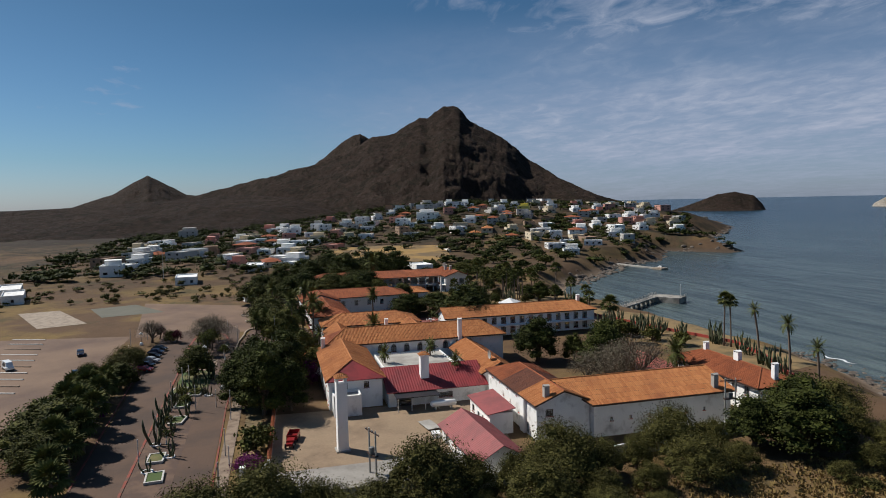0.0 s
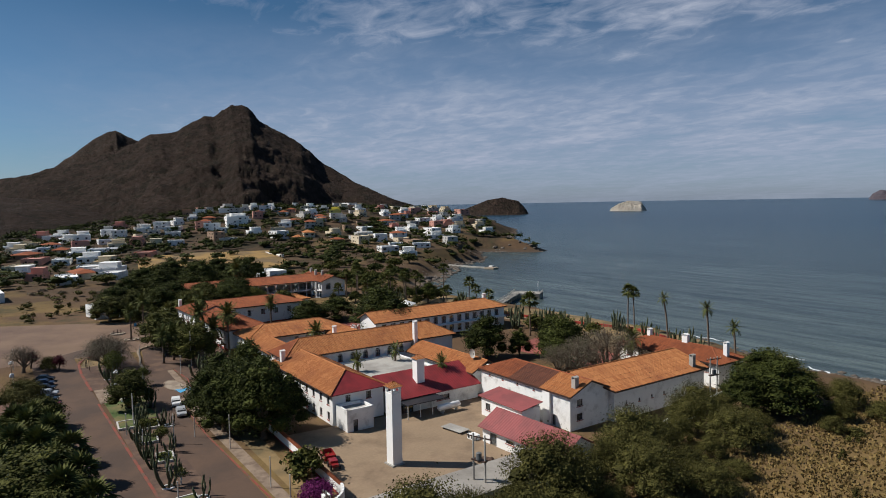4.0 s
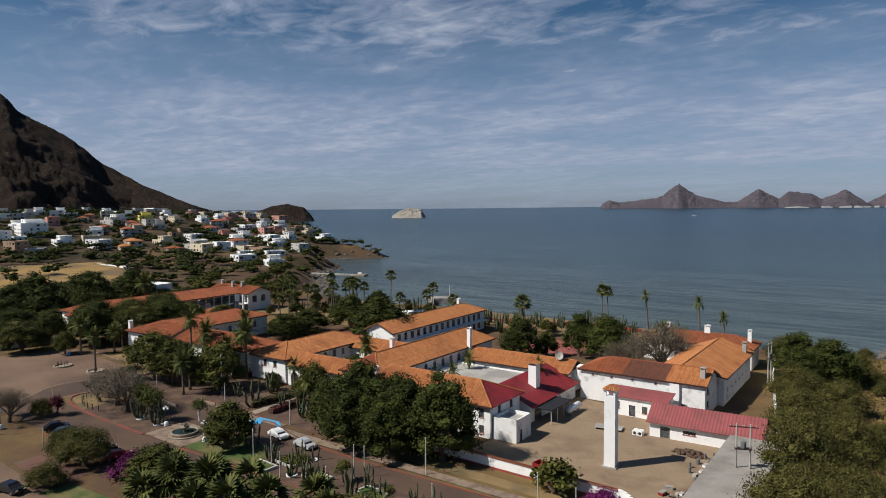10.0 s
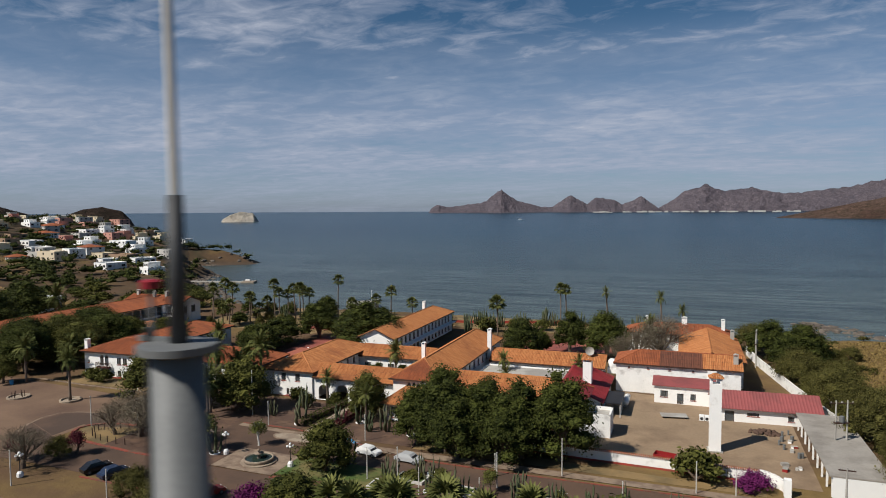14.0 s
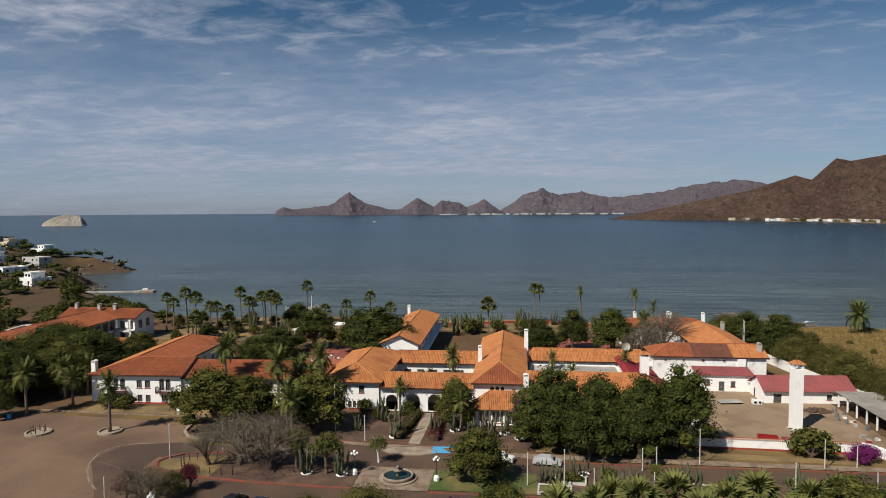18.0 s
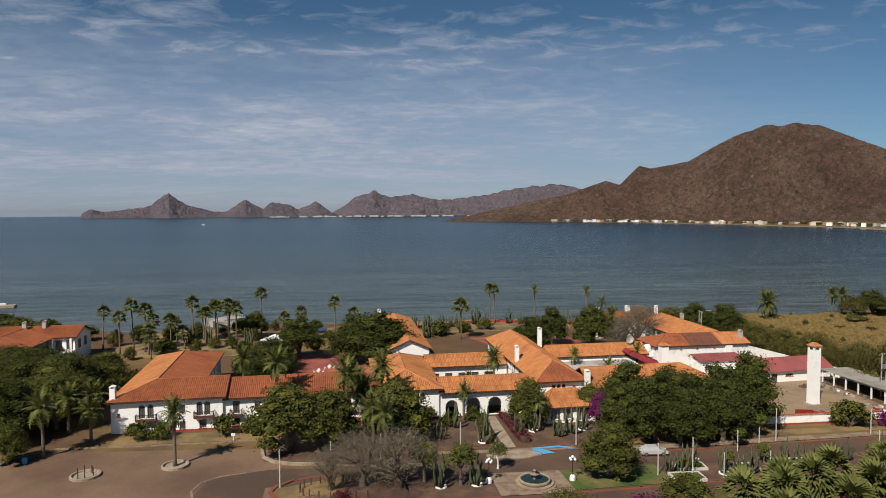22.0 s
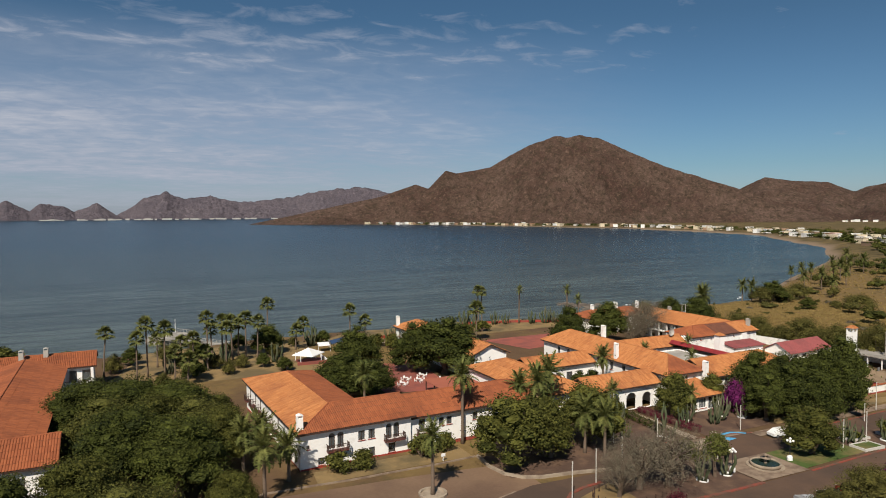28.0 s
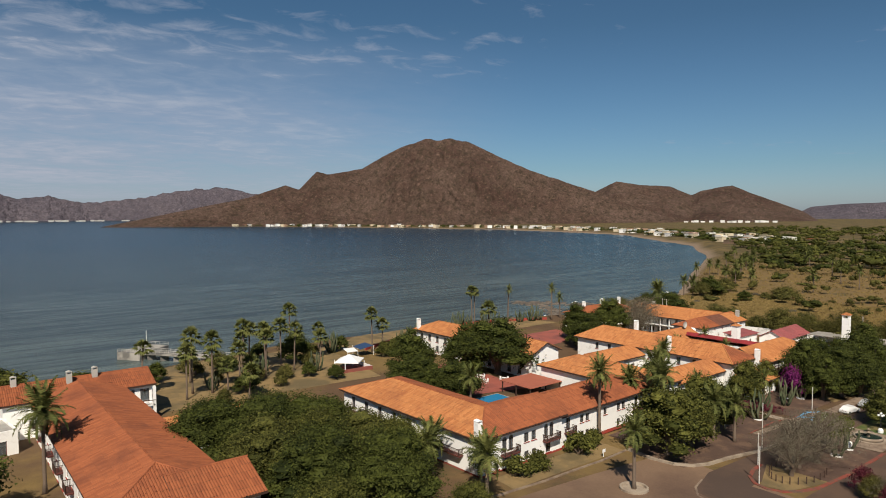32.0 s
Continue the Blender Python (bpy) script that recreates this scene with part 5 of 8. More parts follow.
c = thing("lodge", pose(-165.5, 37, 1.5), "small low lodge under an orange hipped roof", "building")
rect_walls(c, 0, 14.5, 0, 13, 2.6, {"s": row(1.5, 3, 4, 1.5, 0.5, 2.1), "e": row(1.5, 3, 3, 1.5, 0.5, 2.1)})
pl, rd = hip_planes(0, 14.5, 0, 13, 2.6, 4.3, "x", "hip", "hip")
roof_parts(c, pl, rd, TILE)
c = thing("side_house", pose(-198, 52, 1.6, 0, 0, 8), "plain white outbuilding with a dark red door", "building")
rect_walls(c, 0, 12, 0, 9, 4.2, {"s": [(8.6, 10.4, 0.1, 2.6, False, "door")]}, frame_mat=WOOD_RED)
part("flat_roof", Mesh().box(0.3, 11.7, 0.3, 8.7, 3.7, 3.9), CONCRETE, c)

c = thing("patio_shelter", pose(-98.6, 23.5, 1.0), "open patio shelter with a faded red roof", "shelter")
part("shelter_roof", Mesh().box(0, 9.8, 0, 9.5, 2.6, 2.75), mat("faded_terracotta_sheet", (0.34, 0.105, 0.062), var=0.3, scale=0.5, fine=6), c)
for x in (0.3, 9.5):
    for y in (0.4, 4.6, 8.8):
        part("post", Mesh().box(x, x + 0.2, y, y + 0.2, 0, 2.6), WOOD, c)
c = thing("pavilion", pose(-117.5, 68.0, lz(-116, 70)) @ Matrix.Scale(0.82, 4), "white tent pavilion with low red and white walls", "pavilion")
part("canopy", Mesh().lathe([(5.3, 2.4), (5.25, 2.6), (2.6, 3.5), (0.15, 4.4), (0.02, 4.6)], 4, (4, 4, 0)), WHITE, c)
for x in (0.6, 7.2):
    for y in (0.6, 7.2):
        part("post", Mesh().box(x, x + 0.18, y, y + 0.18, 0, 2.6), WHITE, c)
part("low_wall", Mesh().box(-0.6, 9.4, -0.7, -0.4, -0.6, 1.0), PAVING, c, "low red wall")
part("side_wall", Mesh().box(9.1, 9.4, -0.4, 8.4, -0.6, 1.0), WHITE, c)
part("floor_slab", Mesh().box(-0.4, 9.1, -0.4, 8.4, -0.7, 0.06), PAVING, c)
c = thing("boat_awning", pose(-111, 82, lz(-111, 82)), "white and blue awnings strung by the beach", "awning")
m = Mesh()
m.face((2.5, 0, 1.6), (6, 0.5, 1.5), (6.4, 3.4, 2.0), (3, 3.4, 2.1))
part("white_awning", m, WHITE, c)
m = Mesh()
m.face((6.4, 0, 1.9), (11, 0.5, 2.4), (11, 5, 2.6), (7, 5, 2.0))
part("blue_awning", m, mat("navy_canvas", (0.02, 0.05, 0.12)), c)
for x, y in ((2.5, 0), (6, 0.5), (11, 0.5), (11, 5), (7, 5)):
    part("pole", Mesh().tube([((x, y, -0.3), 0.05), ((x, y, 2.4), 0.05)], 6), WHITE, c)

PIER = mat("weathered_pier_concrete", (0.34, 0.315, 0.275), var=0.4, scale=0.3, fine=3, second=(0.15, 0.14, 0.125), sec_scale=0.2)
c = thing("pier", pose(-121, 117, 0), "grey concrete pier with pale railings ending in a square platform", "pier")
m = Mesh()
dirv = Vector((-24, 33, 0)).normalized()
nv = Vector((dirv.y, -dirv.x, 0))
a, b = Vector((0, 0, 0)), Vector((-22.5, 31, 0))


def slab(mesh, a, b, nv, w0, w1, z0, z1):
    q = [a + nv * w0, b + nv * w0, b + nv * w1, a + nv * w1]
    i = len(mesh.v)
    mesh.v += [(p.x, p.y, z0) for p in q] + [(p.x, p.y, z1) for p in q]
    for f in ((0, 1, 2, 3), (7, 6, 5, 4), (0, 4, 5, 1), (1, 5, 6, 2), (2, 6, 7, 3), (3, 7, 4, 0)):
        mesh.f.append(tuple(i + k for k in f))


slab(m, a, b, nv, -1.6, 1.6, -3.15, -2.6)
part("walkway", m, PIER, c)
for k in range(8):
    p = a.lerp(b, (k + 0.5) / 8)
    part("pile", Mesh().box(p.x - 1.2, p.x + 1.2, p.y - 0.3, p.y + 0.3, -9, -3.15), PIER, c)
m = Mesh()
slab(m, b, b + dirv * 8.5, nv, -2.5, 11, -9, -2.6)
part("platform", m, PIER, c)
for side, s, e in ((-1.5, a, b), (1.5, a, b), (-2.4, b, b + dirv * 8.4), (10.9, b, b + dirv * 8.4)):
    r = Mesh()
    n = max(3, int((e - s).length / 1.6))
    for k in range(n + 1):
        p = s.lerp(e, k / n) + nv * side
        r.box(p.x - 0.05, p.x + 0.05, p.y - 0.05, p.y + 0.05, -2.6, -1.6)
    p, q = s + nv * side, e + nv * side
    r.tube([((p.x, p.y, -1.6), 0.06), ((q.x, q.y, -1.6), 0.06)], 6)
    r.tube([((p.x, p.y, -2.1), 0.04), ((q.x, q.y, -2.1), 0.04)], 6)
    part("pier_railing", r, CONCRETE, c)
p = b + dirv * 7 + nv * 9
part("light_mast", Mesh().tube([((p.x, p.y, -2.6), 0.12), ((p.x, p.y, 2.4), 0.08)], 8), WHITE, c)
c = thing("jetty", pose(-295, 215, 0, 0, 0, 12), "thin grey jetty with a white boat alongside", "jetty")
part("deck", Mesh().box(0, 38, -1.2, 1.2, -5.5, -4.2), CONCRETE, c)
part("jetty_head", Mesh().box(36, 44, -2.5, 3.0, -6, -4.0), STONE, c)


def boat(x, y, z, turn, ln, label):
    b = thing("boat", pose(x, y, z, 0, 0, turn), label, "boat")
    h = Mesh()
    i = 0
    rings = []
    for k in range(9):
        t = k / 8
        wd = ln * 0.16 * math.sin(math.pi * min(1, 0.25 + t * 0.75)) ** 0.7
        rings.append([(t * ln, -wd, 0.9 + 0.3 * t), (t * ln, -wd * 0.6, 0), (t * ln, wd * 0.6, 0), (t * ln, wd, 0.9 + 0.3 * t)])
    for k in range(8):
        for j in range(3):
            h.face(rings[k][j], rings[k + 1][j], rings[k + 1][j + 1], rings[k][j + 1])
        h.face(rings[k][3], rings[k + 1][3], rings[k + 1][0], rings[k][0])
    h.face(*rings[0])
    part("hull", h, WHITE, b)
    part("cabin", Mesh().box(ln * 0.3, ln * 0.6, -ln * 0.1, ln * 0.1, 0.95, 2.0), WHITE, b)
    part("windscreen", Mesh().box(ln * 0.6, ln * 0.62, -ln * 0.09, ln * 0.09, 1.3, 1.9), GLASS, b)
    return b


boat(-262, 224, SEA - 0.2, 20, 9, "white motor boat moored at the jetty")
boat(-585, 2300, SEA + 2.4, 70, 22, "far white boat on the open bay")

# ---- yard, roads, paths and gardens ----


def patch(name, corners, lift, material, label, category="ground", step=2.5, skirt=0.0):
    """A thin sheet laid on the land between four corners."""
    p = [Vector((*q, 0)) for q in corners]
    n = max(1, int(max((p[1] - p[0]).length, (p[2] - p[3]).length) / step))
    k = max(1, int(max((p[3] - p[0]).length, (p[2] - p[1]).length) / step))
    g = [[p[0].lerp(p[1], i / n).lerp(p[3].lerp(p[2], i / n), j / k) for j in range(k + 1)] for i in range(n + 1)]
    xs = np.array([[q.x for q in r] for r in g])
    ys = np.array([[q.y for q in r] for r in g])
    zs = land(xs, ys) + lift
    m = Mesh()
    m.v = np.stack([xs.ravel(), ys.ravel(), zs.ravel()], 1).tolist()
    m.f = grid_faces(n + 1, k + 1)
    if n and k:
        e0, e1 = p[1] - p[0], p[3] - p[0]
        if e0.cross(e1).z > 0:
            m.f = [tuple(reversed(f)) for f in m.f]
    return solid(name, m, material, label, category, kind="structure")


def kerb(name, pts, w, h, material, label, step=2.0):
    """A raised edging along a line on the land."""
    m = Mesh()
    q = []
    for (ax, ay), (bx, by) in zip(pts, pts[1:]):
        n = max(1, int(math.hypot(bx - ax, by - ay) / step))
        q += [(ax + (bx - ax) * k / n, ay + (by - ay) * k / n) for k in range(n)]
    q.append(pts[-1])
    ring = []
    for k, (x, y) in enumerate(q):
        a, b = q[max(0, k - 1)], q[min(len(q) - 1, k + 1)]
        d = Vector((b[0] - a[0], b[1] - a[1])).normalized()
        nx, ny = -d.y * w / 2, d.x * w / 2
        z = lz(x, y)
        ring.append([(x + nx, y + ny, z - 0.3), (x + nx, y + ny, z + h), (x - nx, y - ny, z + h), (x - nx, y - ny, z - 0.3)])
    for a, b in zip(ring, ring[1:]):
        for j in range(3):
            m.face(a[j], b[j], b[j + 1], a[j + 1])
    m.face(*ring[0])
    m.face(*reversed(ring[-1]))
    return solid(name, m, material, label, "kerb", kind="structure")


def arc(cx, cy, r, a0, a1, n=12):
    return [(cx + r * math.cos(radians(a0 + (a1 - a0) * k / n)), cy + r * math.sin(radians(a0 + (a1 - a0) * k / n))) for k in range(n + 1)]


patch("field", [(-392, 30), (-292, 14), (-284, 98), (-374, 114)], 0.25, mat("golden_stubble", (0.30, 0.185, 0.055), var=0.5, scale=0.12, fine=2, bump=0.3, second=(0.15, 0.10, 0.045), sec_scale=0.05), "golden stubble field below the town", "field")
patch("lawn", [(-163, 62), (-112, 60), (-106, 100), (-152, 104)], 0.03, DRYLAWN, "dry sandy grass under the shore palms", "lawn")
patch("yard", [(-22, -10.5), (13.5, -12), (13.8, 26), (-19, 31)], 0.03, YARD, "bare dusty service yard")
patch("plaza", [(-178, -60), (-106, -50.5), (-104, -12), (-150, -8)], 0.03, EARTH, "wide unpaved forecourt of packed earth")
patch("parking_lot", [(-118, -112), (20, -100), (14, -56), (-108, -52)], 0.03, EARTH, "bare dusty parking lot")
patch("road", [(-106, -20.5), (18, -19.8), (18, -26.2), (-106, -27)], 0.045, ASPHALT, "worn brown drive in front of the hotel", "road")
patch("road", [(-115.5, -29.6), (-106, -33.2), (-106, -20.5), (-114.2, -23.0)], 0.045, ASPHALT, "worn bend of the drive at the forecourt", "road")
patch("road", [(-108.4, -39.4), (-106, -43), (-106, -33.3), (-115.4, -29.8)], 0.05, ASPHALT, "worn bend of the road at the forecourt", "road")
patch("road", [(-108, -33.4), (18, -31.6), (18, -38.6), (-106, -43)], 0.05, ASPHALT, "worn brown road past the hotel garden", "road")
patch("road", [(-82, -14.6), (-56, -15.6), (-56, -20.6), (-82, -20.6)], 0.05, ASPHALT, "worn drop-off bay before the entrance", "road")
patch("pavement", [(-56, -16.6), (14, -17.4), (14, -19.2), (-56, -18.8)], 0.12, KERBSTONE, "dusty pavement along the drive", "pavement")
patch("garden_bed", [(-104, -14.2), (-69.8, -14.2), (-69.8, 2.6), (-104, -0.5)], 0.04, SOIL, "dark garden soil before the hotel front", "garden")
patch("garden_bed", [(-64.2, -14.6), (-47, -14.8), (-47, -3), (-64.2, 2.8)], 0.04, SOIL, "dark garden soil with cacti", "garden")
patch("garden_bed", [(-107.4, -17.2), (-82, -20.4), (-82, -13.9), (-107, -7.6)], 0.05, SOIL, "dark shaded soil under the forecourt tree", "garden")
patch("garden_bed", [(-95, -23.9), (-73.6, -26.0), (-73.6, -33), (-95, -33)], 0.055, SOIL, "bare soil island with shrubs", "garden")
patch("garden_bed", [(-104.6, -27.6), (-95, -23.9), (-95, -33), (-103.6, -31.0)], 0.056, DRYLAWN, "dry grass on the island's tip", "garden")
patch("garden_bed", [(-50, -25.9), (10, -25.2), (10, -32), (-50, -32.2)], 0.055, SOIL, "bare soil strip with cacti and planters", "garden")
patch("lawn", [(-64, -24.6), (-47, -24.8), (-47, -31.8), (-64, -32.0)], 0.075, LAWN, "patchy green lawn beside the fountain", "lawn")
patch("lawn", [(-47, -11.4), (6, -14.6), (6, -16.4), (-47, -15.4)], 0.04, DRYLAWN, "dry grass verge below the wall", "lawn")
patch("lawn", [(-133.5, -7.2), (-108.2, -7.0), (-108.2, -1.9), (-133, -2.6)], 0.04, DRYLAWN, "dry grass strip below the white wing", "lawn")
patch("lawn", [(-110, 92), (-14, 92), (-20, 114), (-84, 117)], 0.03, DRYLAWN, "dry lawn by the sea wall", "lawn")
patch("path", [(-68.4, -14.4), (-66.4, -14.4), (-66.0, 3.2), (-68.0, 3.2)], 0.09, STONE, "pale path to the entrance between hedges", "path")
patch("path", [(-81, -14.6), (-56.5, -14.9), (-56.5, -16.4), (-81, -16.0)], 0.09, KERBSTONE, "dusty kerbside paving", "path")
patch("patio", [(-107, 34), (-91, 32), (-87, 64), (-107, 60)], 0.05, PAVING, "red paved pool terrace", "patio")
patch("patio", [(-56, 82), (-26, 82), (-22, 68), (-50, 64)], 0.05, PAVING, "red paved garden terrace", "patio")
patch("sports_court", [(-168, -102), (-171, -89), (-136, -71), (-131, -84.5)], 0.06, STONE, "pale concrete sports court", "court")
patch("sports_court", [(-170, -78), (-176, -63), (-152, -49), (-147, -69)], 0.06, mat("worn_green_court", (0.115, 0.110, 0.080), var=0.5, scale=0.2), "worn green sports court", "court")
patch("red_terrace", [(-78, -52), (-64, -52.5), (-64, -47), (-78, -47)], 0.05, mat("dusty_red_paving", (0.15, 0.068, 0.048), var=0.5, scale=0.3, fine=5, second=(0.12, 0.075, 0.05), sec_scale=0.3), "red paved corner by the garden", "patio")
patch("lawn", [(-63.5, -54.5), (-51, -53), (-51, -49.4), (-62.5, -50.2)], 0.05, LAWN, "small green lawn across the road", "lawn")
kerb("kerb", [(-81, -14.4), (-71, -13.6), (-60, -15.3), (-46.5, -19.4), (-30, -20.0), (14, -19.4)], 0.26, 0.12, KERB_RED, "faded red kerb along the pavement")
kerb("kerb", [(-96.0, -23.5), (-99.4, -24.0), (-102.5, -25.0), (-104.6, -26.8), (-105.2, -28.8), (-104.4, -30.6), (-102.2, -32.0), (-98.9, -33.0), (-89.5, -33.4), (-79.2, -33.2), (-73.5, -33.0)], 0.55, 0.16, KERB_RED, "faded red kerb round the soil island", 1.0)
kerb("kerb", [(-62.5, -33.0), (-50, -32.8), (8, -31.8)] + arc(8, -28.6, 3.2, -90, 60), 0.4, 0.14, KERB_RED, "faded red kerb of the middle strip")
kerb("kerb", [(-151, -13.2), (-145.6, -9.8), (-141.1, -7.0), (-134, -7.4), (-127.8, -7.9), (-115.1, -7.9), (-107.8, -7.2)], 0.35, 0.18, KERBSTONE, "pale stone kerb of the forecourt")
kerb("garden_edge", [(-107.6, -7.4), (-108.2, -12), (-107.6, -15.6), (-105.8, -17.8), (-103, -18.8), (-97.8, -19.2), (-90, -20.4), (-82.5, -20.6)], 0.45, 0.4, STONE, "low rough stone edging of the garden", 1.0)
kerb("kerb", [(-108.0, -39.6), (-110.6, -37.2), (-113.1, -34.1), (-115.0, -30.6), (-115.9, -27.2), (-115.2, -24.2), (-112.8, -22.4), (-109.4, -21.4)], 0.3, 0.05, KERBSTONE, "low dusty curved kerb", 0.8)
kerb("kerb", [(8, -39), (-60, -42.4), (-88, -43.5)], 0.28, 0.14, KERB_RED, "faded red kerb on the far side of the road")
kerb("sea_wall", [(-98, 90), (-88, 96), (-77, 100), (-60, 106), (-45, 110.6), (-30, 107), (-12, 99)], 0.5, 0.8, REDBAND, "low red sea wall along the lawn")
kerb("garden_path", [(-98, 86), (-80, 93), (-80, 99)], 1.0, 0.05, STONE, "thin pale garden path")

# wheel stops of the parking lot
for k in range(10):
    x, y = -111 + 6.2 * k, -76 + 1.15 * k
    b = thing("wheel_stop", pose(x, y, lz(x, y) + 0.04, 0, 0, -20), "long pale concrete parking divider", "divider", "parking dividers")
    part("bar", Mesh().box(-0.25, 0.25, -10.5, 0, 0, 0.18), KERBSTONE if k % 3 == 2 else POLE, b)

# blue parking bay marks at the kerb
m = Mesh()
for q in ([(-64.2, -14.9), (-59, -14.5), (-56.4, -16.3), (-57.2, -16.6), (-59.2, -15.2), (-63.6, -15.5)], [(-64.0, -15.6), (-62.4, -15.5), (-60.6, -17.6), (-63.8, -18.0)]):
    m.face(*[(x, y, lz(x, y) + 0.12) for x, y in q])
solid("parking_mark", m, BLUE, "blue painted parking bay marking", "marking", kind="structure")

m, rim = Mesh(), Mesh()
oval = [(-67.6 + 4.6 * math.cos(a) * (1 - 0.1 * math.sin(a)), -17.3 + 1.9 * math.sin(a)) for a in (2 * math.pi * k / 28 for k in range(28))]
m.face(*[(x, y, lz(x, y) + 0.09) for x, y in oval])
solid("drive_island", m, STONE, "pale stone oval set in the drop-off bay", "paving", kind="structure")
kerb("oval_kerb", oval + oval[:1], 0.3, 0.14, KERBSTONE, "pale rim of the oval in the drop-off bay", 1.0)

# fountain
fz = lz(-67.5, -28.5)
patch("fountain_terrace", [(-73.5, -24.6), (-62.5, -24.6), (-62.5, -32.6), (-73.5, -32.6)], 0.1, KERBSTONE, "pale stone terrace under the fountain", "terrace")
c = thing("fountain", pose(-67.5, -28.6, fz + 0.1) @ Matrix.Scale(0.85, 4), "round stone fountain with a tiered centre and dark water", "fountain")
part("step", Mesh().lathe([(3.3, 0), (3.3, 0.18), (2.7, 0.18)], 28), STONE, c)
part("basin", Mesh().lathe([(2.65, 0.15), (2.75, 0.75), (2.6, 0.8), (2.45, 0.78), (2.4, 0.45), (0.1, 0.45)], 28), STONE, c, "", True)
part("water_surface", Mesh().lathe([(2.42, 0.6), (0.02, 0.61)], 28), mat("pond_water", (0.02, 0.035, 0.03), rough=0.08, bump=0.05), c)
part("pedestal", Mesh().lathe([(0.4, 0.45), (0.25, 0.9), (0.22, 1.3), (0.9, 1.5), (0.95, 1.6), (0.2, 1.58), (0.16, 1.95), (0.4, 2.05), (0.1, 2.3)], 18), STONE, c, "", True)

# white-rimmed planters with lawn
for x, y, w, d, t in ((-42.1, -26.9, 4.6, 2.6, -6), (-44.6, -30.6, 4.8, 3.0, -4), (-34.2, -28.6, 4.4, 2.6, -6), (-23.8, -28.2, 4.4, 2.6, -8), (-5, -29, 4, 2.6, 0), (3, -28, 4, 2.6, 4)):
    c = thing("planter", pose(x, y, lz(x, y) + 0.05, 0, 0, t), "low white-rimmed planter with green lawn", "planter", "planters in the middle strip")
    for q in ((-w / 2, w / 2, -d / 2, -d / 2 + 0.25), (-w / 2, w / 2, d / 2 - 0.25, d / 2), (-w / 2, -w / 2 + 0.25, -d / 2 + 0.25, d / 2 - 0.25), (w / 2 - 0.25, w / 2, -d / 2 + 0.25, d / 2 - 0.25)):
        part("rim", Mesh().box(*q, -0.1, 0.4), POLE, c)
    part("turf", Mesh().box(-w / 2 + 0.25, w / 2 - 0.25, -d / 2 + 0.25, d / 2 - 0.25, -0.1, 0.3), LAWN, c)

# lamps
LAMPGLASS = mat("white_globe", (0.85, 0.85, 0.83), rough=0.3, var=0.05, bump=0)
lamp = thing("street_lamp", pose(-74.2, -28.0, lz(-74.2, -28.0) + 0.1), "black iron lamp with white globes on a white base", "lamp", "globe lamps by the fountain")
part("lamp_base", Mesh().lathe([(0.45, 0), (0.45, 0.5), (0.3, 0.75), (0.12, 0.8)], 10), WHITE, lamp)
part("lamp_post", Mesh().tube([((0, 0, 0.75), 0.07), ((0, 0, 3.3), 0.05)], 8), IRON, lamp)
for k in range(4):
    a = radians(90 * k + 20)
    part("arm", Mesh().tube([((0, 0, 2.9), 0.03), ((0.3 * math.cos(a), 0.3 * math.sin(a), 2.85), 0.03), ((0.42 * math.cos(a), 0.42 * math.sin(a), 3.0), 0.03)], 6), IRON, lamp)
    part("globe", Mesh().lathe([(0.06, -0.2), (0.17, -0.1), (0.2, 0.02), (0.15, 0.14), (0.03, 0.2)], 10, (0.42 * math.cos(a), 0.42 * math.sin(a), 3.18)), LAMPGLASS, lamp, "", True)
part("globe", Mesh().lathe([(0.06, -0.2), (0.19, -0.1), (0.22, 0.02), (0.16, 0.16), (0.03, 0.22)], 10, (0, 0, 3.5)), LAMPGLASS, lamp, "", True)
for x, y in ((-61.7, -28.6), (-95.5, -47), (-28, -44)):
    copy_thing(lamp, pose(x, y, lz(x, y) + 0.1, 0, 0, x * 7))
pole = thing("light_pole", pose(-43.2, -29.6, lz(-43.2, -29) + 0.04), "slim white-painted light pole", "pole", "white poles along the drive")
part("shaft", Mesh().tube([((0, 0, -0.3), 0.09), ((0, 0, 5.6), 0.07)], 8), POLE, pole)
part("cap", Mesh().lathe([(0.1, 0), (0.1, 0.08), (0.02, 0.14)], 8, (0, 0, 5.6)), POLE, pole)
for x, y, s in ((-30.9, -21.9, 0.62), (-39.2, -31.4, 0.68), (-75.9, -14.0, 0.8), (-48.4, -28.9, 0.85), (-29.6, -25.6, 0.9), (-21.6, -18.6, 1.0), (-82.2, -10.1, 1.5), (-30.8, -30.2, 0.55), (-3.1, -18.4, 0.8),
                (-56, -14.5, 0.8), (-102, -46.5, 0.9), (-94, -49.5, 0.9), (-12, -30, 0.9), (-2, -31, 0.8), (-79, -47, 0.7), (2, -17.5, 0.6), (-89.5, -20.5, 0.9), (-97.0, -23.5, 0.9)):
    copy_thing(pole, pose(x, y, lz(x, y) + 0.04) @ Matrix.Diagonal((1, 1, s, 1)))
# a plain pole at the island's tip
copy_thing(pole, pose(-104.0, -27.1, lz(-104.0, -27.1) + 0.04) @ Matrix.Diagonal((1, 1, 0.95, 1)))

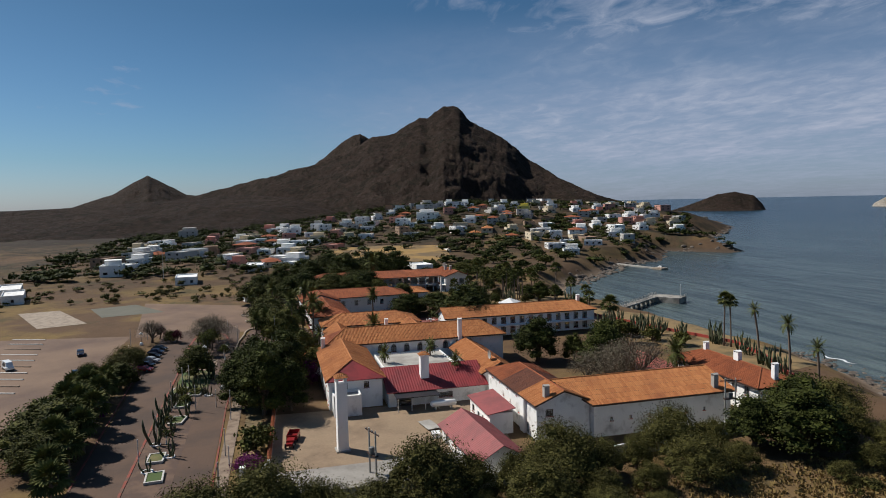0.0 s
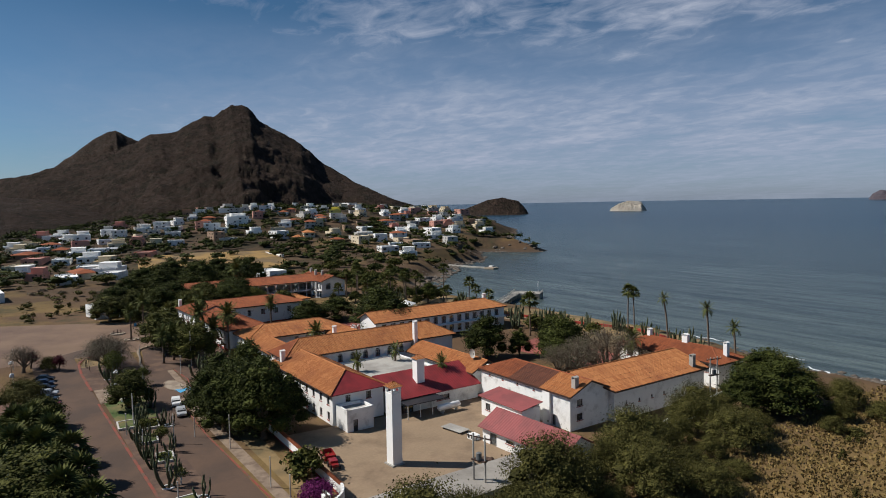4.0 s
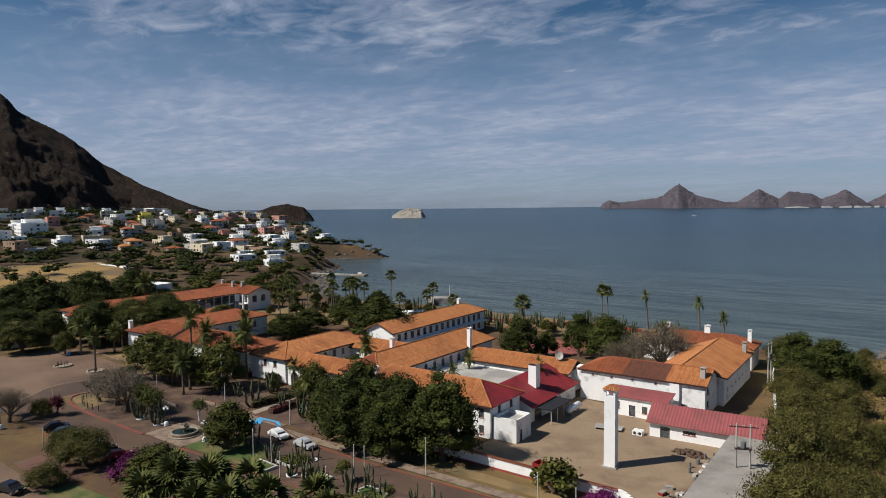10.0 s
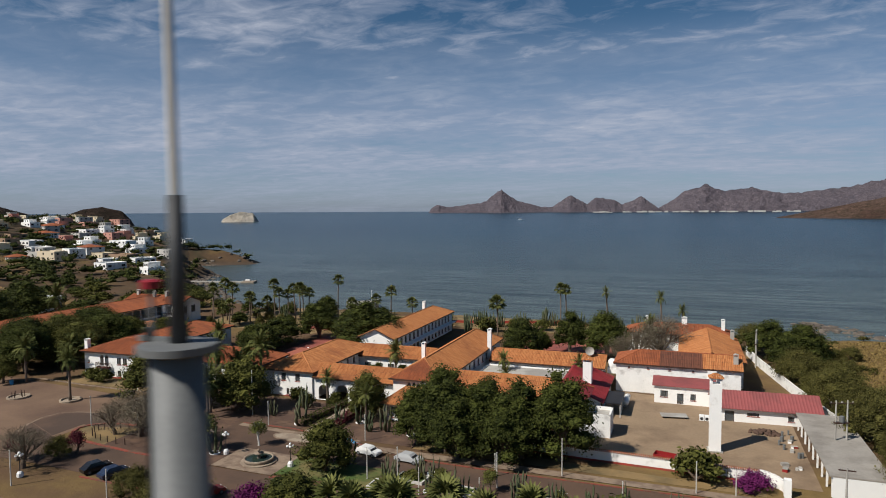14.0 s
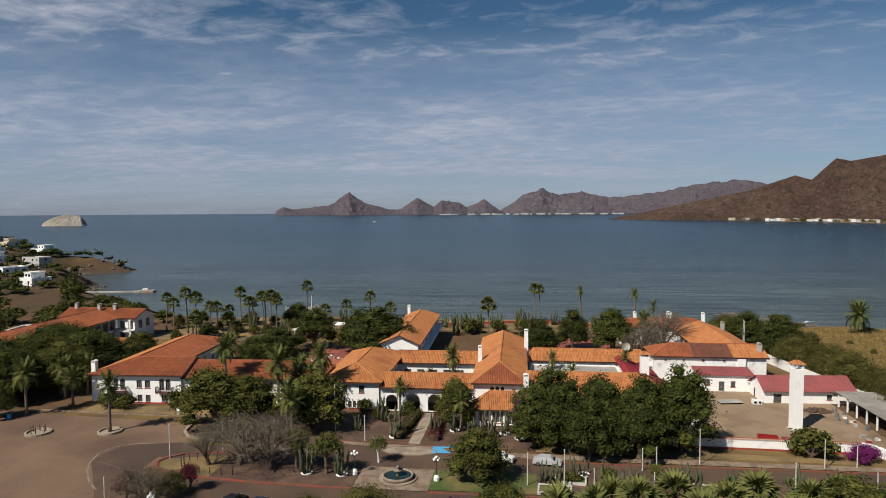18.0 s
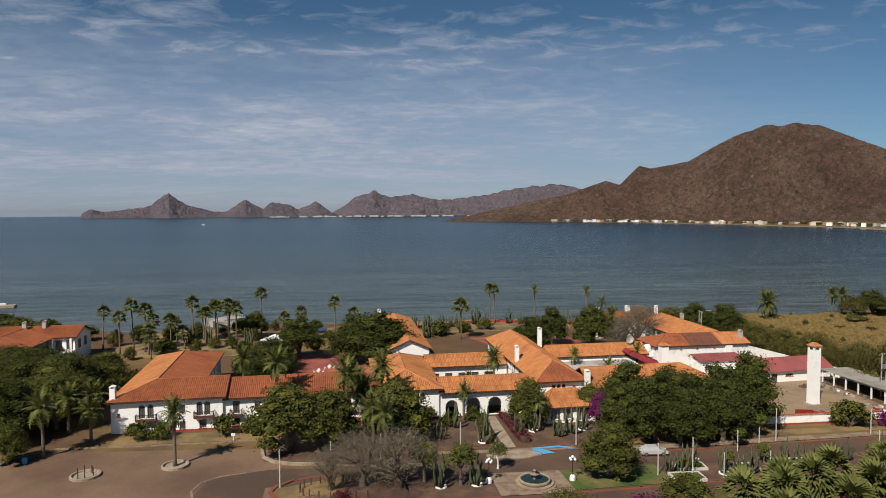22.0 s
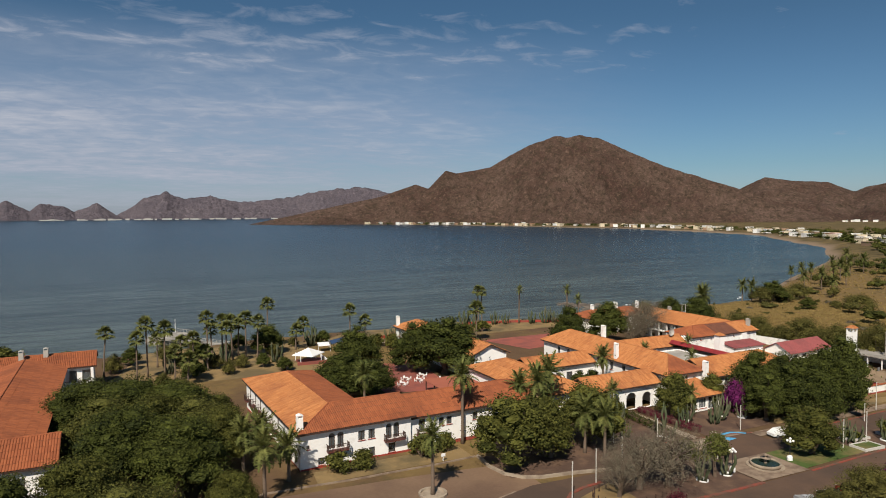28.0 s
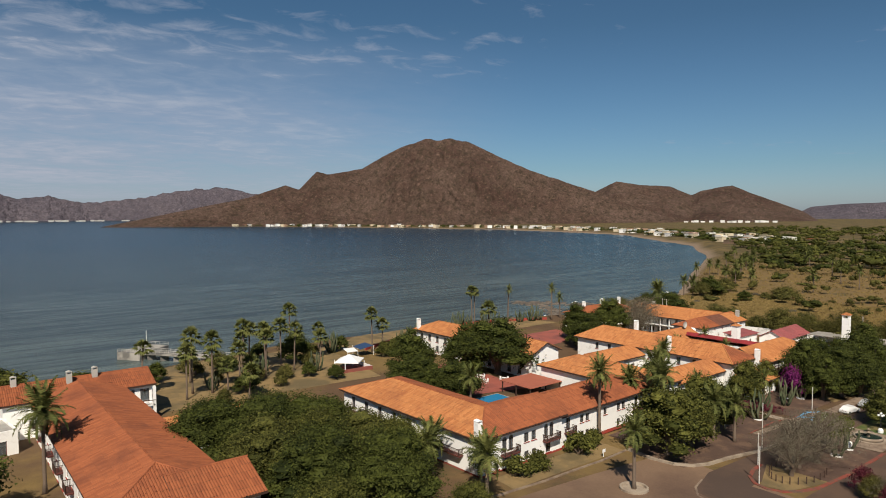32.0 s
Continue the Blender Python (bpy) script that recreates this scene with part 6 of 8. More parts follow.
# tall antenna mast that the flight passes close by
c = thing("antenna_mast", pose(-10.6, -107.8, 0), "tall grey steel mast with a flange, whip and ladder pegs", "mast")
part("mast_tube", Mesh().tube([((0, 0, -0.5), 0.55), ((0, 0, 20), 0.42), ((0, 0, 38.1), 0.29)], 24), STEEL, c, "", True)
part("flange", Mesh().lathe([(0.3, 38.02), (0.44, 38.06), (0.44, 38.14), (0.1, 38.16)], 24), STEEL, c)
part("upper_tube", Mesh().tube([((0.02, 0, 38.1), 0.11), ((0.02, 0, 39.8), 0.09)], 14), mat("dark_steel", (0.05, 0.052, 0.055), rough=0.6, var=0.3, metal=0.2), c, "darker upper tube", True)
part("whip", Mesh().tube([((0.02, 0, 39.75), 0.055), ((-0.03, 0, 44.5), 0.045)], 10), POLE, c, "pale fibreglass whip")
for k in range(26):
    part("peg", Mesh().tube([((-0.28, 0.05, 37.6 - k * 0.4), 0.018), ((-0.52, 0.08, 37.6 - k * 0.4), 0.018)], 6), STEEL, c)
part("cable_run", Mesh().tube([((-0.4, -0.04, 38.3), 0.03), ((-0.5, -0.02, 27), 0.03)], 6), IRON, c)
part("bracket", Mesh().box(-0.55, -0.1, -0.03, 0.03, 38.14, 38.2), STEEL, c)
part("beacon_post", Mesh().tube([((-0.36, 0, 38.2), 0.03), ((-0.36, 0, 38.75), 0.03)], 8), STEEL, c)
part("beacon", Mesh().lathe([(0.115, 38.75), (0.12, 38.83), (0.08, 38.85)], 12, (-0.36, 0, 0)), mat("red_beacon", (0.26, 0.015, 0.025), rough=0.5), c, "red beacon lamp")

# power poles
def power_pole(x, y, h, double=False, turn=0):
    c = thing("power_pole", pose(x, y, lz(x, y), 0, 0, turn), "weathered utility pole with crossarms", "pole")
    for sx in ((-0.9, 0.9) if double else (0,)):
        part("pole_shaft", Mesh().tube([((sx, 0, -0.4), 0.16), ((sx, 0, h), 0.11)], 8), CONCRETE, c)
        part("crossarm", Mesh().box(sx - 1.0, sx + 1.0, -0.06, 0.06, h - 0.5, h - 0.35), WOOD, c)
        for k in (-0.8, 0, 0.8):
            part("insulator", Mesh().lathe([(0.05, 0), (0.07, 0.1), (0.03, 0.22)], 6, (sx + k, 0, h - 0.35)), CONCRETE, c)
    if double:
        part("platform", Mesh().box(-1.1, 1.1, -0.3, 0.3, h - 3.6, h - 3.4), WOOD, c)
        part("transformer", Mesh().lathe([(0.35, 0), (0.38, 0.1), (0.38, 0.9), (0.2, 1.0)], 12, (0, -0.1, h - 3.4)), STEEL, c)
    return c


power_pole(18.3, 2.3, 9.4, True, 20)
power_pole(12.0, 64.0, 9.3, True, 80)
power_pole(-252, -64, 17)
power_pole(15, -18, 6)

# ---- rocks and surf of the shore ----
rk = random.Random(12)


def rocks(name, line, count, wide, lo, hi, label):
    m = Mesh()
    for _ in range(count):
        f = rk.random() * (len(line) - 1)
        i = int(f)
        x = line[i][0] + (line[i + 1][0] - line[i][0]) * (f - i) + rk.gauss(0, wide)
        y = line[i][1] + (line[i + 1][1] - line[i][1]) * (f - i) + rk.gauss(0, wide)
        s = rk.uniform(lo, hi)
        z = max(lz(x, y), SEA - 0.15) - s * 0.2
        n = 7
        a0 = rk.uniform(0, 6)
        ring = lambda r, h: [(x + r * s * rk.uniform(0.75, 1.2) * math.cos(a0 + 6.283 * k / n), y + r * s * rk.uniform(0.75, 1.2) * math.sin(a0 + 6.283 * k / n), z + h * s * rk.uniform(0.8, 1.15)) for k in range(n)]
        b, t, c = ring(1.0, 0.0), ring(0.85, 0.45), (x + rk.uniform(-0.2, 0.2) * s, y + rk.uniform(-0.2, 0.2) * s, z + s * 0.75)
        for k in range(n):
            j = (k + 1) % n
            m.face(b[k], b[j], t[j], t[k])
            m.face(t[k], t[j], c)
    return solid(name, m, ROCK, label, "rock", kind="stuff")


ROCK = mat("dark_shore_rock", (0.085, 0.068, 0.055), var=0.5, scale=0.5, fine=4, bump=0.5, second=(0.14, 0.115, 0.09), sec_scale=0.3, island=0.35)
rocks("rocks", [(4, 120), (20, 123), (34, 137), (41, 152), (40, 168), (52, 150), (62, 140)], 420, 2.6, 0.4, 1.5, "dark boulder spit running into the bay")
rocks("rocks", [(-60, 129), (-40, 133), (-20, 128), (0, 120), (25, 120), (60, 126), (110, 124)], 380, 2.4, 0.3, 1.1, "dark rocks along the waterline")
rocks("rocks", [(-206, 138), (-240, 174), (-288, 212), (-306, 250), (-380, 300), (-345, 348), (-420, 366)], 420, 3.5, 0.6, 2.4, "dark rocky shore below the town")
rocks("rocks", [(-430, 370), (-520, 450), (-600, 520), (-690, 598)], 260, 6, 1.5, 5.0, "dark cliffs and boulders of the headland")
rocks("rocks", [(46, -6), (49, -4), (52, -8)], 70, 1.2, 0.15, 0.5, "grey heap of broken rubble on the field")
FOAM = mat("sea_foam", (0.75, 0.77, 0.78), rough=0.7, var=0.3, scale=0.8, fine=4)
for k, (x, y, ln, t) in enumerate(((-18, 131, 14, 8), (-2, 126, 12, -20), (14, 127, 10, 6), (70, 130, 16, -4), (96, 127, 12, -6), (128, 138, 14, 32), (60, 148, 8, 20), (-44, 137, 12, 4))):
    m = Mesh()
    n = 14
    for i in range(n):
        u0, u1 = i / n * ln, (i + 1) / n * ln
        a, b = 0.5 * math.sin(math.pi * i / n), 0.5 * math.sin(math.pi * (i + 1) / n)
        w0, w1 = 0.7 * math.sin(i * 0.9 + k), 0.7 * math.sin((i + 1) * 0.9 + k)
        m.face((u0, w0 - a, 0), (u1, w1 - b, 0), (u1, w1 + b, 0), (u0, w0 + a, 0))
    f = solid("foam", m, FOAM, "thin white line of surf", "surf", kind="structure")
    f.matrix_basis = pose(x, y, SEA + 0.06, 0, 0, t)

# ---- plants ----


def leaf_cloud(mesh, rnd, blobs, count, size, core=0.0):
    """Leaf clumps spread through the outer part of several rounded masses."""
    total = sum(b[3] ** 2 for b in blobs)
    for bx, by, bz, br, squash in blobs:
        if core:
            i, n = len(mesh.v), 7
            for lat in (-0.75, -0.25, 0.3, 0.75):
                for s in range(n):
                    q = core * br * rnd.uniform(0.8, 1.12)
                    e = 2 * math.pi * (s + lat) / n
                    mesh.v.append((bx + q * math.sqrt(1 - lat * lat) * math.cos(e), by + q * math.sqrt(1 - lat * lat) * math.sin(e), bz + q * lat * squash))
            for k in range(3):
                for s in range(n):
                    t = (s + 1) % n
                    mesh.f.append((i + k * n + s, i + k * n + t, i + (k + 1) * n + t, i + (k + 1) * n + s))
            mesh.f.append(tuple(i + 3 * n + s for s in range(n)))
        leaves = int(count * br * br / total)
        for _ in range(max(1, leaves // 8)):
            d = Vector((rnd.gauss(0, 1), rnd.gauss(0, 1), rnd.gauss(0.15, 1)))
            if d.length < 1e-3:
                continue
            d.normalize()
            if d.z < -0.3 and rnd.random() < 0.65:
                d.z = abs(d.z)
            r = br * (0.72 + 0.42 * rnd.random())
            spray = Vector((bx + d.x * r, by + d.y * r, bz + d.z * r * squash))
            reach = br * 0.13 + size
            for _ in range(8):
                c = spray + Vector((rnd.gauss(0, reach), rnd.gauss(0, reach), rnd.gauss(0, reach * 0.7)))
                n = (d * 0.8 + Vector((rnd.gauss(0, 0.55), rnd.gauss(0, 0.55), rnd.gauss(0.25, 0.55)))).normalized()
                a = n.cross(Vector((rnd.gauss(0, 1), rnd.gauss(0, 1), rnd.gauss(0, 1)))).normalized()
                b = n.cross(a)
                s = size * rnd.uniform(0.5, 1.3)
                i = len(mesh.v)
                mesh.v += [tuple(c - a * s), tuple(c + b * s * 0.6), tuple(c + a * s), tuple(c - b * s * 0.6)]
                mesh.f.append((i, i + 1, i + 2, i + 3))


def make_tree(name, seed, h, r, leaf, label, category="tree", count=2600, size=0.34, trunk_h=0.3, squash=0.75, nblobs=13, bark=None, limbs=7, thin=False, spread=1.0, clump=1.0, core=0.72):
    """A tapered trunk that forks into limbs, and a crown of many leaf clumps with an uneven outline."""
    rnd = random.Random(seed)
    t = thing(name, pose(0, 0, 0), label, category)
    m = Mesh()
    th = h * trunk_h
    base = 0.035 * h + 0.08
    lean = (rnd.uniform(-0.4, 0.4), rnd.uniform(-0.4, 0.4))
    m.tube([((0, 0, -0.4), base * 1.3), ((lean[0] * 0.4, lean[1] * 0.4, th * 0.5), base), ((lean[0], lean[1], th), base * 0.85)], 8)
    blobs = []
    for k in range(nblobs):
        a = 2 * math.pi * (k * 0.381966 + rnd.uniform(-0.05, 0.05))
        f = math.sqrt((k + 0.5) / nblobs)
        x, y = math.cos(a) * r * 0.66 * f * spread, math.sin(a) * r * 0.66 * f * spread
        top = h - (h - th) * 0.5 * f ** 2
        br = r * rnd.uniform(0.24, 0.40) * clump
        z = max(th + br * 0.45, top - br * squash - rnd.uniform(0, 0.18) * (h - th))
        blobs.append((x, y, z, br, squash))
    for k in range(5 if nblobs > 8 and not thin else 0):
        a = k * 1.2566 + rnd.uniform(-0.3, 0.3)
        blobs.append((math.cos(a) * r * 0.62, math.sin(a) * r * 0.62, th + (h - th) * rnd.uniform(0.16, 0.3), r * rnd.uniform(0.26, 0.36), squash))
    for k in range(3 if nblobs > 6 else 0):
        blobs.append((rnd.uniform(-0.3, 0.3) * r, rnd.uniform(-0.3, 0.3) * r, th + (h - th) * 0.45, r * 0.5, squash))
    for k in range(min(limbs, len(blobs))):
        b = blobs[(k * 2) % len(blobs)]
        mid = (lean[0] + b[0] * 0.45, lean[1] + b[1] * 0.45, th + (b[2] - th) * 0.6)
        m.tube([((lean[0], lean[1], th * 0.92), base * 0.6), (mid, base * 0.38), ((b[0], b[1], b[2]), base * 0.12)], 6)
        if thin:
            for _ in range(9):
                e = (b[0] + rnd.gauss(0, 0.5) * b[3], b[1] + rnd.gauss(0, 0.5) * b[3], b[2] + rnd.uniform(0.1, 0.9) * b[3])
                m.tube([(mid, base * 0.2), (((mid[0] + e[0]) / 2, (mid[1] + e[1]) / 2, (mid[2] + e[2]) / 2 + 0.2), base * 0.12), (e, base * 0.05)], 5)
    part("trunk", m, bark or BARK, t)
    c = Mesh()
    leaf_cloud(c, rnd, blobs, count, size, 0.0 if thin else core)
    tagged(part("crown", c, leaf, t), kind="stuff")
    return t


PARK = []


def model(t, h, r):
    """A model plant: its own size, so that copies can be scaled to the size wanted."""
    PARK.append(t)
    return (t, h, r)


ROUND = [model(make_tree("tree", 11 + k, 10, 5, LEAF_DARK, "dense dark green broadleaf tree", count=11000, size=0.155, trunk_h=0.07, nblobs=28, clump=0.8), 10, 5) for k in range(3)]
GREEN = [model(make_tree("tree", 31 + k, 8, 4.5, LEAF, "leafy green garden tree with an uneven crown", count=8500, size=0.14, trunk_h=0.07, nblobs=24, clump=0.8), 8, 4.5) for k in range(3)]
THICK = [model(make_tree("tree", 15 + k, 11, 6.5, (LEAF_DARK, LEAF, LEAF_OLIVE)[k % 3], "large dense green tree with a billowing crown", count=24000, size=0.125, trunk_h=0.12, nblobs=30, clump=0.8), 11, 6.5) for k in range(3)]
LIGHT = [model(make_tree("tree", 41 + k, 6, 3.2, LEAF_LIGHT, "small airy light green tree", count=2400, size=0.17, trunk_h=0.35, nblobs=8, thin=True, bark=TRUNKWHITE if k else BARK), 6, 3.2) for k in range(2)]
DRY = [model(make_tree("dry_tree", 51 + k, 7, 4.6, LEAF_DRY, "bare grey dry tree with fine twigs", count=9000, size=0.065, trunk_h=0.2, nblobs=16, thin=True), 7, 4.6) for k in range(2)]
MESQUITE = [model(make_tree("tree", 111 + k, 6, 4.6, LEAF_SCRUB, "feathery olive green desert tree with a low spreading crown", count=15000, size=0.085, trunk_h=0.06, nblobs=18, squash=0.85, clump=0.9, core=0.5), 6, 4.6) for k in range(3)]
SCRUB = [model(make_tree("shrub", 61 + k, 4.6, 3.8, LEAF_SCRUB, "olive green desert scrub bush", "shrub", count=6500, size=0.10, trunk_h=0.06, nblobs=11, squash=0.8, core=0.55), 4.6, 3.8) for k in range(3)]
BUSH = [model(make_tree("bush", 71 + k, 1.8, 1.3, LEAF, "rounded green garden bush", "bush", count=1500, size=0.12, trunk_h=0.08, nblobs=5, squash=0.95), 1.8, 1.3) for k in range(2)]
BLOOM = [model(make_tree("bougainvillea", 81 + k, 3.2, 3.0, FLOWER, "magenta bougainvillea in flower", "shrub", count=3200, size=0.14, trunk_h=0.1, nblobs=8, squash=0.8), 3.2, 3.0) for k in range(2)]
MAROON = [model(make_tree("tree", 121, 4.2, 2.2, RED_HEDGE, "small dark maroon-leaved tree", count=2600, size=0.11, trunk_h=0.25, nblobs=8, squash=0.9, core=0.4), 4.2, 2.2)]
SMALL = [model(make_tree("shrub", 91 + k, 2.2, 1.9, LEAF_SCRUB if k else LEAF_DRY, "low dry desert shrub", "shrub", count=900, size=0.14, trunk_h=0.05, nblobs=5, squash=0.8, limbs=3), 2.2, 1.9) for k in range(3)]
FAR = [model(make_tree("tree", 101 + k, 8, 5, LEAF_DARK if k else LEAF, "distant dark green tree", count=1500, size=0.42, trunk_h=0.18, nblobs=8, limbs=4), 8, 5) for k in range(2)]

USED = set()


def plant(models, x, y, h, w, k=0, z=None, group=""):
    """Sets a copy of one of the model plants, h high and w across, on the land."""
    t, th, tr = models[k % len(models)]
    z = lz(x, y) if z is None else z
    s = w / (2 * tr)
    m = pose(x, y, z, 0, 0, (x * 37 + y * 91) % 360) @ Matrix.Diagonal((s, s, h / th, 1))
    if t not in USED:
        USED.add(t)
        t.matrix_basis = m
        c = t
    else:
        c = copy_thing(t, m)
    if group:
        tagged(c, group=group)
    return c


# the dark trees in front of the south wing
for k, (x, y, h, w) in enumerate(((-47.0, -13.0, 10.6, 10), (-41.5, -14.6, 12.4, 12), (-35.5, -13.6, 12.2, 12), (-29.0, -13.8, 12.6, 12.5), (-23.0, -12.4, 11.8, 11), (-44, -8.0, 10.8, 10), (-36.5, -8.0, 11.2, 10), (-30.5, -17.0, 9.0, 9), (-38.5, -17.2, 8.6, 9), (-24, -7.5, 10.0, 8.5))):
    plant(ROUND, x, y, h, w, k, group="dark trees before the south wing")
# garden and forecourt trees
for k, (x, y, h, w) in enumerate(((-55.8, -28.0, 8.4, 10.5), (-104.0, -12.0, 11.6, 15.5), (-97.5, -11.0, 10.5, 12), (-61.0, -3.4, 9.0, 8.0), (-86.0, -8.2, 7.5, 8), (-51.8, -43.6, 5.0, 7.4), (-25.2, -47.5, 6.0, 9), (-11.5, -46.5, 6.8, 9.5), (-3.5, -45, 5.6, 8), (-48.6, -1.6, 7.0, 6))):
    plant(GREEN, x, y, h, w, k)
for k, (x, y, h, w) in enumerate(((-68.4, -45.8, 6.8, 11.0), (-76.5, -45.0, 4.6, 7), (-97.0, -39.5, 4.0, 5), (-64.5, -53, 3.6, 6))):
    plant(MESQUITE, x, y, h, w, k)
for k, (x, y, h, w) in enumerate(((-92.5, -27.4, 8.6, 14), (-97.0, -28.4, 6.5, 9), (-87.4, -28.2, 7.4, 10), (-14.6, 55.8, 11.6, 16), (-10.0, 59.0, 11, 13), (-19.5, 53.0, 9, 10), (-98.2, -44.6, 5.5, 7.0))):
    plant(DRY, x, y, h, w, k)
for k, (x, y, h, w) in enumerate(((-78.4, -28.4, 6.8, 5.6), (-71.6, -22.8, 4.6, 3.5), (-83.6, -27.0, 5.8, 6.0), (-20, -29, 3.5, 4), (-37, -29, 3, 3.5), (-12, -28.5, 3.5, 4), (-30, -27.5, 3.2, 3.5))):
    plant(LIGHT, x, y, h, w, k)
# trees about the north wing and lodge
for k, (x, y, h, w) in enumerate(((-204, 8, 12.5, 17), (-198, 22, 13, 16), (-212, 24, 12.5, 17), (-222, 4, 12, 17), (-206, 40, 12.5, 16), (-222, 50, 12, 17), (-195, -7, 11, 14), (-234, 18, 12, 17), (-238, 40, 11, 16))):
    plant(ROUND, x, y, h, w, k, group="dark trees west of the lodge")
for k, (x, y, h, w) in enumerate(((-151.3, -3.0, 12.5, 15), (-145.5, 4.0, 10.5, 12), (-160, 14, 11.5, 17), (-150.5, 20, 10.2, 16), (-154.3, 11.6, 12.5, 15), (-147.5, 9.0, 10.5, 13), (-164.0, 27, 10.5, 14), (-153, 30, 9.2, 13), (-149, 39, 6.8, 8.5),
                                (-158.5, 2.0, 11.5, 14), (-163.5, -9.0, 11, 14), (-158, -18, 9, 12), (-172, -14, 10, 14), (-146, -12.5, 7, 8), (-143.5, 25, 6.5, 8), (-157, 22, 11, 15))):
    plant(THICK, x, y, h, w, k, group="thick trees between the wings")
for k, (x, y, h, w) in enumerate(((-113.0, 43.5, 7.6, 16), (-86.5, 46.5, 11.6, 19), (-111.0, 33, 6.8, 11), (-117, 36.5, 6.6, 9), (-106.5, 55.5, 9.5, 12), (-44.1, 52.5, 9.6, 11), (-23.6, 60.4, 12.8, 15), (-92.5, 51.5, 10.2, 12), (-34, 66, 10, 9),
                                (-122, 86, 8, 11), (-68.8, 16.5, 4.6, 6), (-63.5, 18.5, 4.4, 5), (-73, 14.5, 4.4, 5), (-41, 61, 6, 6))):
    plant(ROUND, x, y, h, w, k)
# scrub along the south wall and the seaward trees
for k, (x, y, h, w) in enumerate(((26.2, -12, 9.4, 12), (26.2, -5, 9.8, 12.4), (25.8, 1.8, 9.8, 12.4), (25.0, 8.4, 9.8, 12), (24.2, 14.6, 9.6, 11.6), (22.8, 21, 9.8, 11.4), (22.4, 28, 8.8, 11.4), (21.8, 34.5, 8.4, 11.4), (20.8, 41, 8.8, 11.4), (19.2, 48, 8.2, 10.4), (18.8, 55, 8.2, 10),
                                (31.5, -9, 7.0, 10.5), (31.5, -1, 7.2, 10.5), (31.0, 6.6, 7.2, 10.5), (30.4, 14, 7.0, 10.5), (29.4, 22.4, 7.0, 10.5), (28.8, 31, 6.8, 10.5), (27.8, 39, 6.8, 10.5), (26.8, 47, 6.4, 10), (25.6, 55, 6.4, 10), (28.3, 104, 4.6, 10),
                                (27.0, -19.5, 8.2, 12), (28.5, -27, 7.4, 12), (23.8, -27.0, 5.6, 9.5), (33.5, -18, 6.2, 10), (36, -25, 5.2, 10), (36.5, -5.5, 4.6, 8.5), (36.5, 3, 4.4, 8.5), (36, 11, 4.2, 8.5), (35, 20, 4.0, 8), (34.4, 29, 4.2, 8), (33.4, 37, 3.8, 8), (39.5, -12, 3.8, 8), (42, -20, 3.4, 7.5), (40, 16, 2.6, 6))):
    plant(MESQUITE, x, y, h, w, k, group="feathery trees along the field wall")
for k, (x, y, h, w) in enumerate(((15.8, 74, 10.2, 14), (21.5, 78, 9.6, 14), (23.0, 68.5, 9.0, 13), (13, 84, 7.5, 11), (27.5, 82, 8.0, 12), (31, 73, 6.8, 11), (19, 63, 8.4, 11), (35.5, 79, 5.6, 9), (33, 66, 5.0, 9))):
    plant(ROUND if k in (0, 2, 6) else MESQUITE, x, y, h, w, k)
for k, (x, y, h, w) in enumerate(((-156, 88, 4.6, 6), (-148, 92, 4.2, 5), (-140, 92, 4.8, 6), (-128, 96, 4.4, 6), (-121, 80, 5.0, 6), (-135, 66, 4.0, 5), (-126, 70, 3.6, 4.5), (-145, 78, 4.2, 5), (-117, 98, 3.6, 5), (-104, 94, 4.2, 6), (-150, 60, 4.4, 6), (-160, 80, 5.0, 7), (-143, 66, 4.4, 7), (-137, 74, 4.6, 7), (-131, 72, 3.6, 6), (-139, 88, 4.0, 7), (-132, 92, 3.6, 7), (-147, 88, 4.2, 7), (-122, 64, 3.4, 5), (-113, 93, 3.6, 6))):
    plant(SCRUB if k % 3 else ROUND, x, y, h, w, k)
plant(MAROON, -95.4, -37.6, 4.2, 3.8)
plant(MAROON, -101.5, -43.0, 4.6, 4.4)
# clipped bushes and flowers
for k, (x, y, h, w) in enumerate(((-129.7, -3.9, 3.0, 5.0), (-125.6, -4.3, 3.1, 4.4), (-115.6, -3.6, 2.3, 2.6), (-111.2, -3.0, 2.0, 2.2), (-3.0, -13.3, 3.0, 4.0), (-70.8, 1.2, 1.8, 2.0), (-79.5, 1.4, 1.8, 2.2), (-75.8, -1.2, 1.6, 2.2), (-93, 82, 2.4, 2.8), (-95.5, 84, 2.2, 2.4),
                                (-89.5, 86.5, 2.3, 2.8), (-86, 82.5, 2.6, 3.2), (-99, 79, 2.2, 2.4), (-56, 92, 2.5, 3.5), (-48, 96, 2.4, 3.2), (-64.5, 88, 3, 5), (-42, -26.9, 0.8, 2), (-97, 66, 1.6, 2), (-141, 34, 2.2, 2.6))):
    plant(BUSH, x, y, h, w, k)
for k, (x, y, h, w) in enumerate(((4.4, -14.6, 2.8, 6.0), (-57.6, -43.8, 4.0, 7.6), (-42.5, -4.6, 7.0, 9.0), (-140.5, 36.5, 2.4, 3.2), (-152.5, 36, 3.2, 5), (-48.6, -7.5, 5.6, 5), (-30, -43.5, 2.4, 4))):
    plant(BLOOM, x, y, h, w, k)


# ---- palms ----


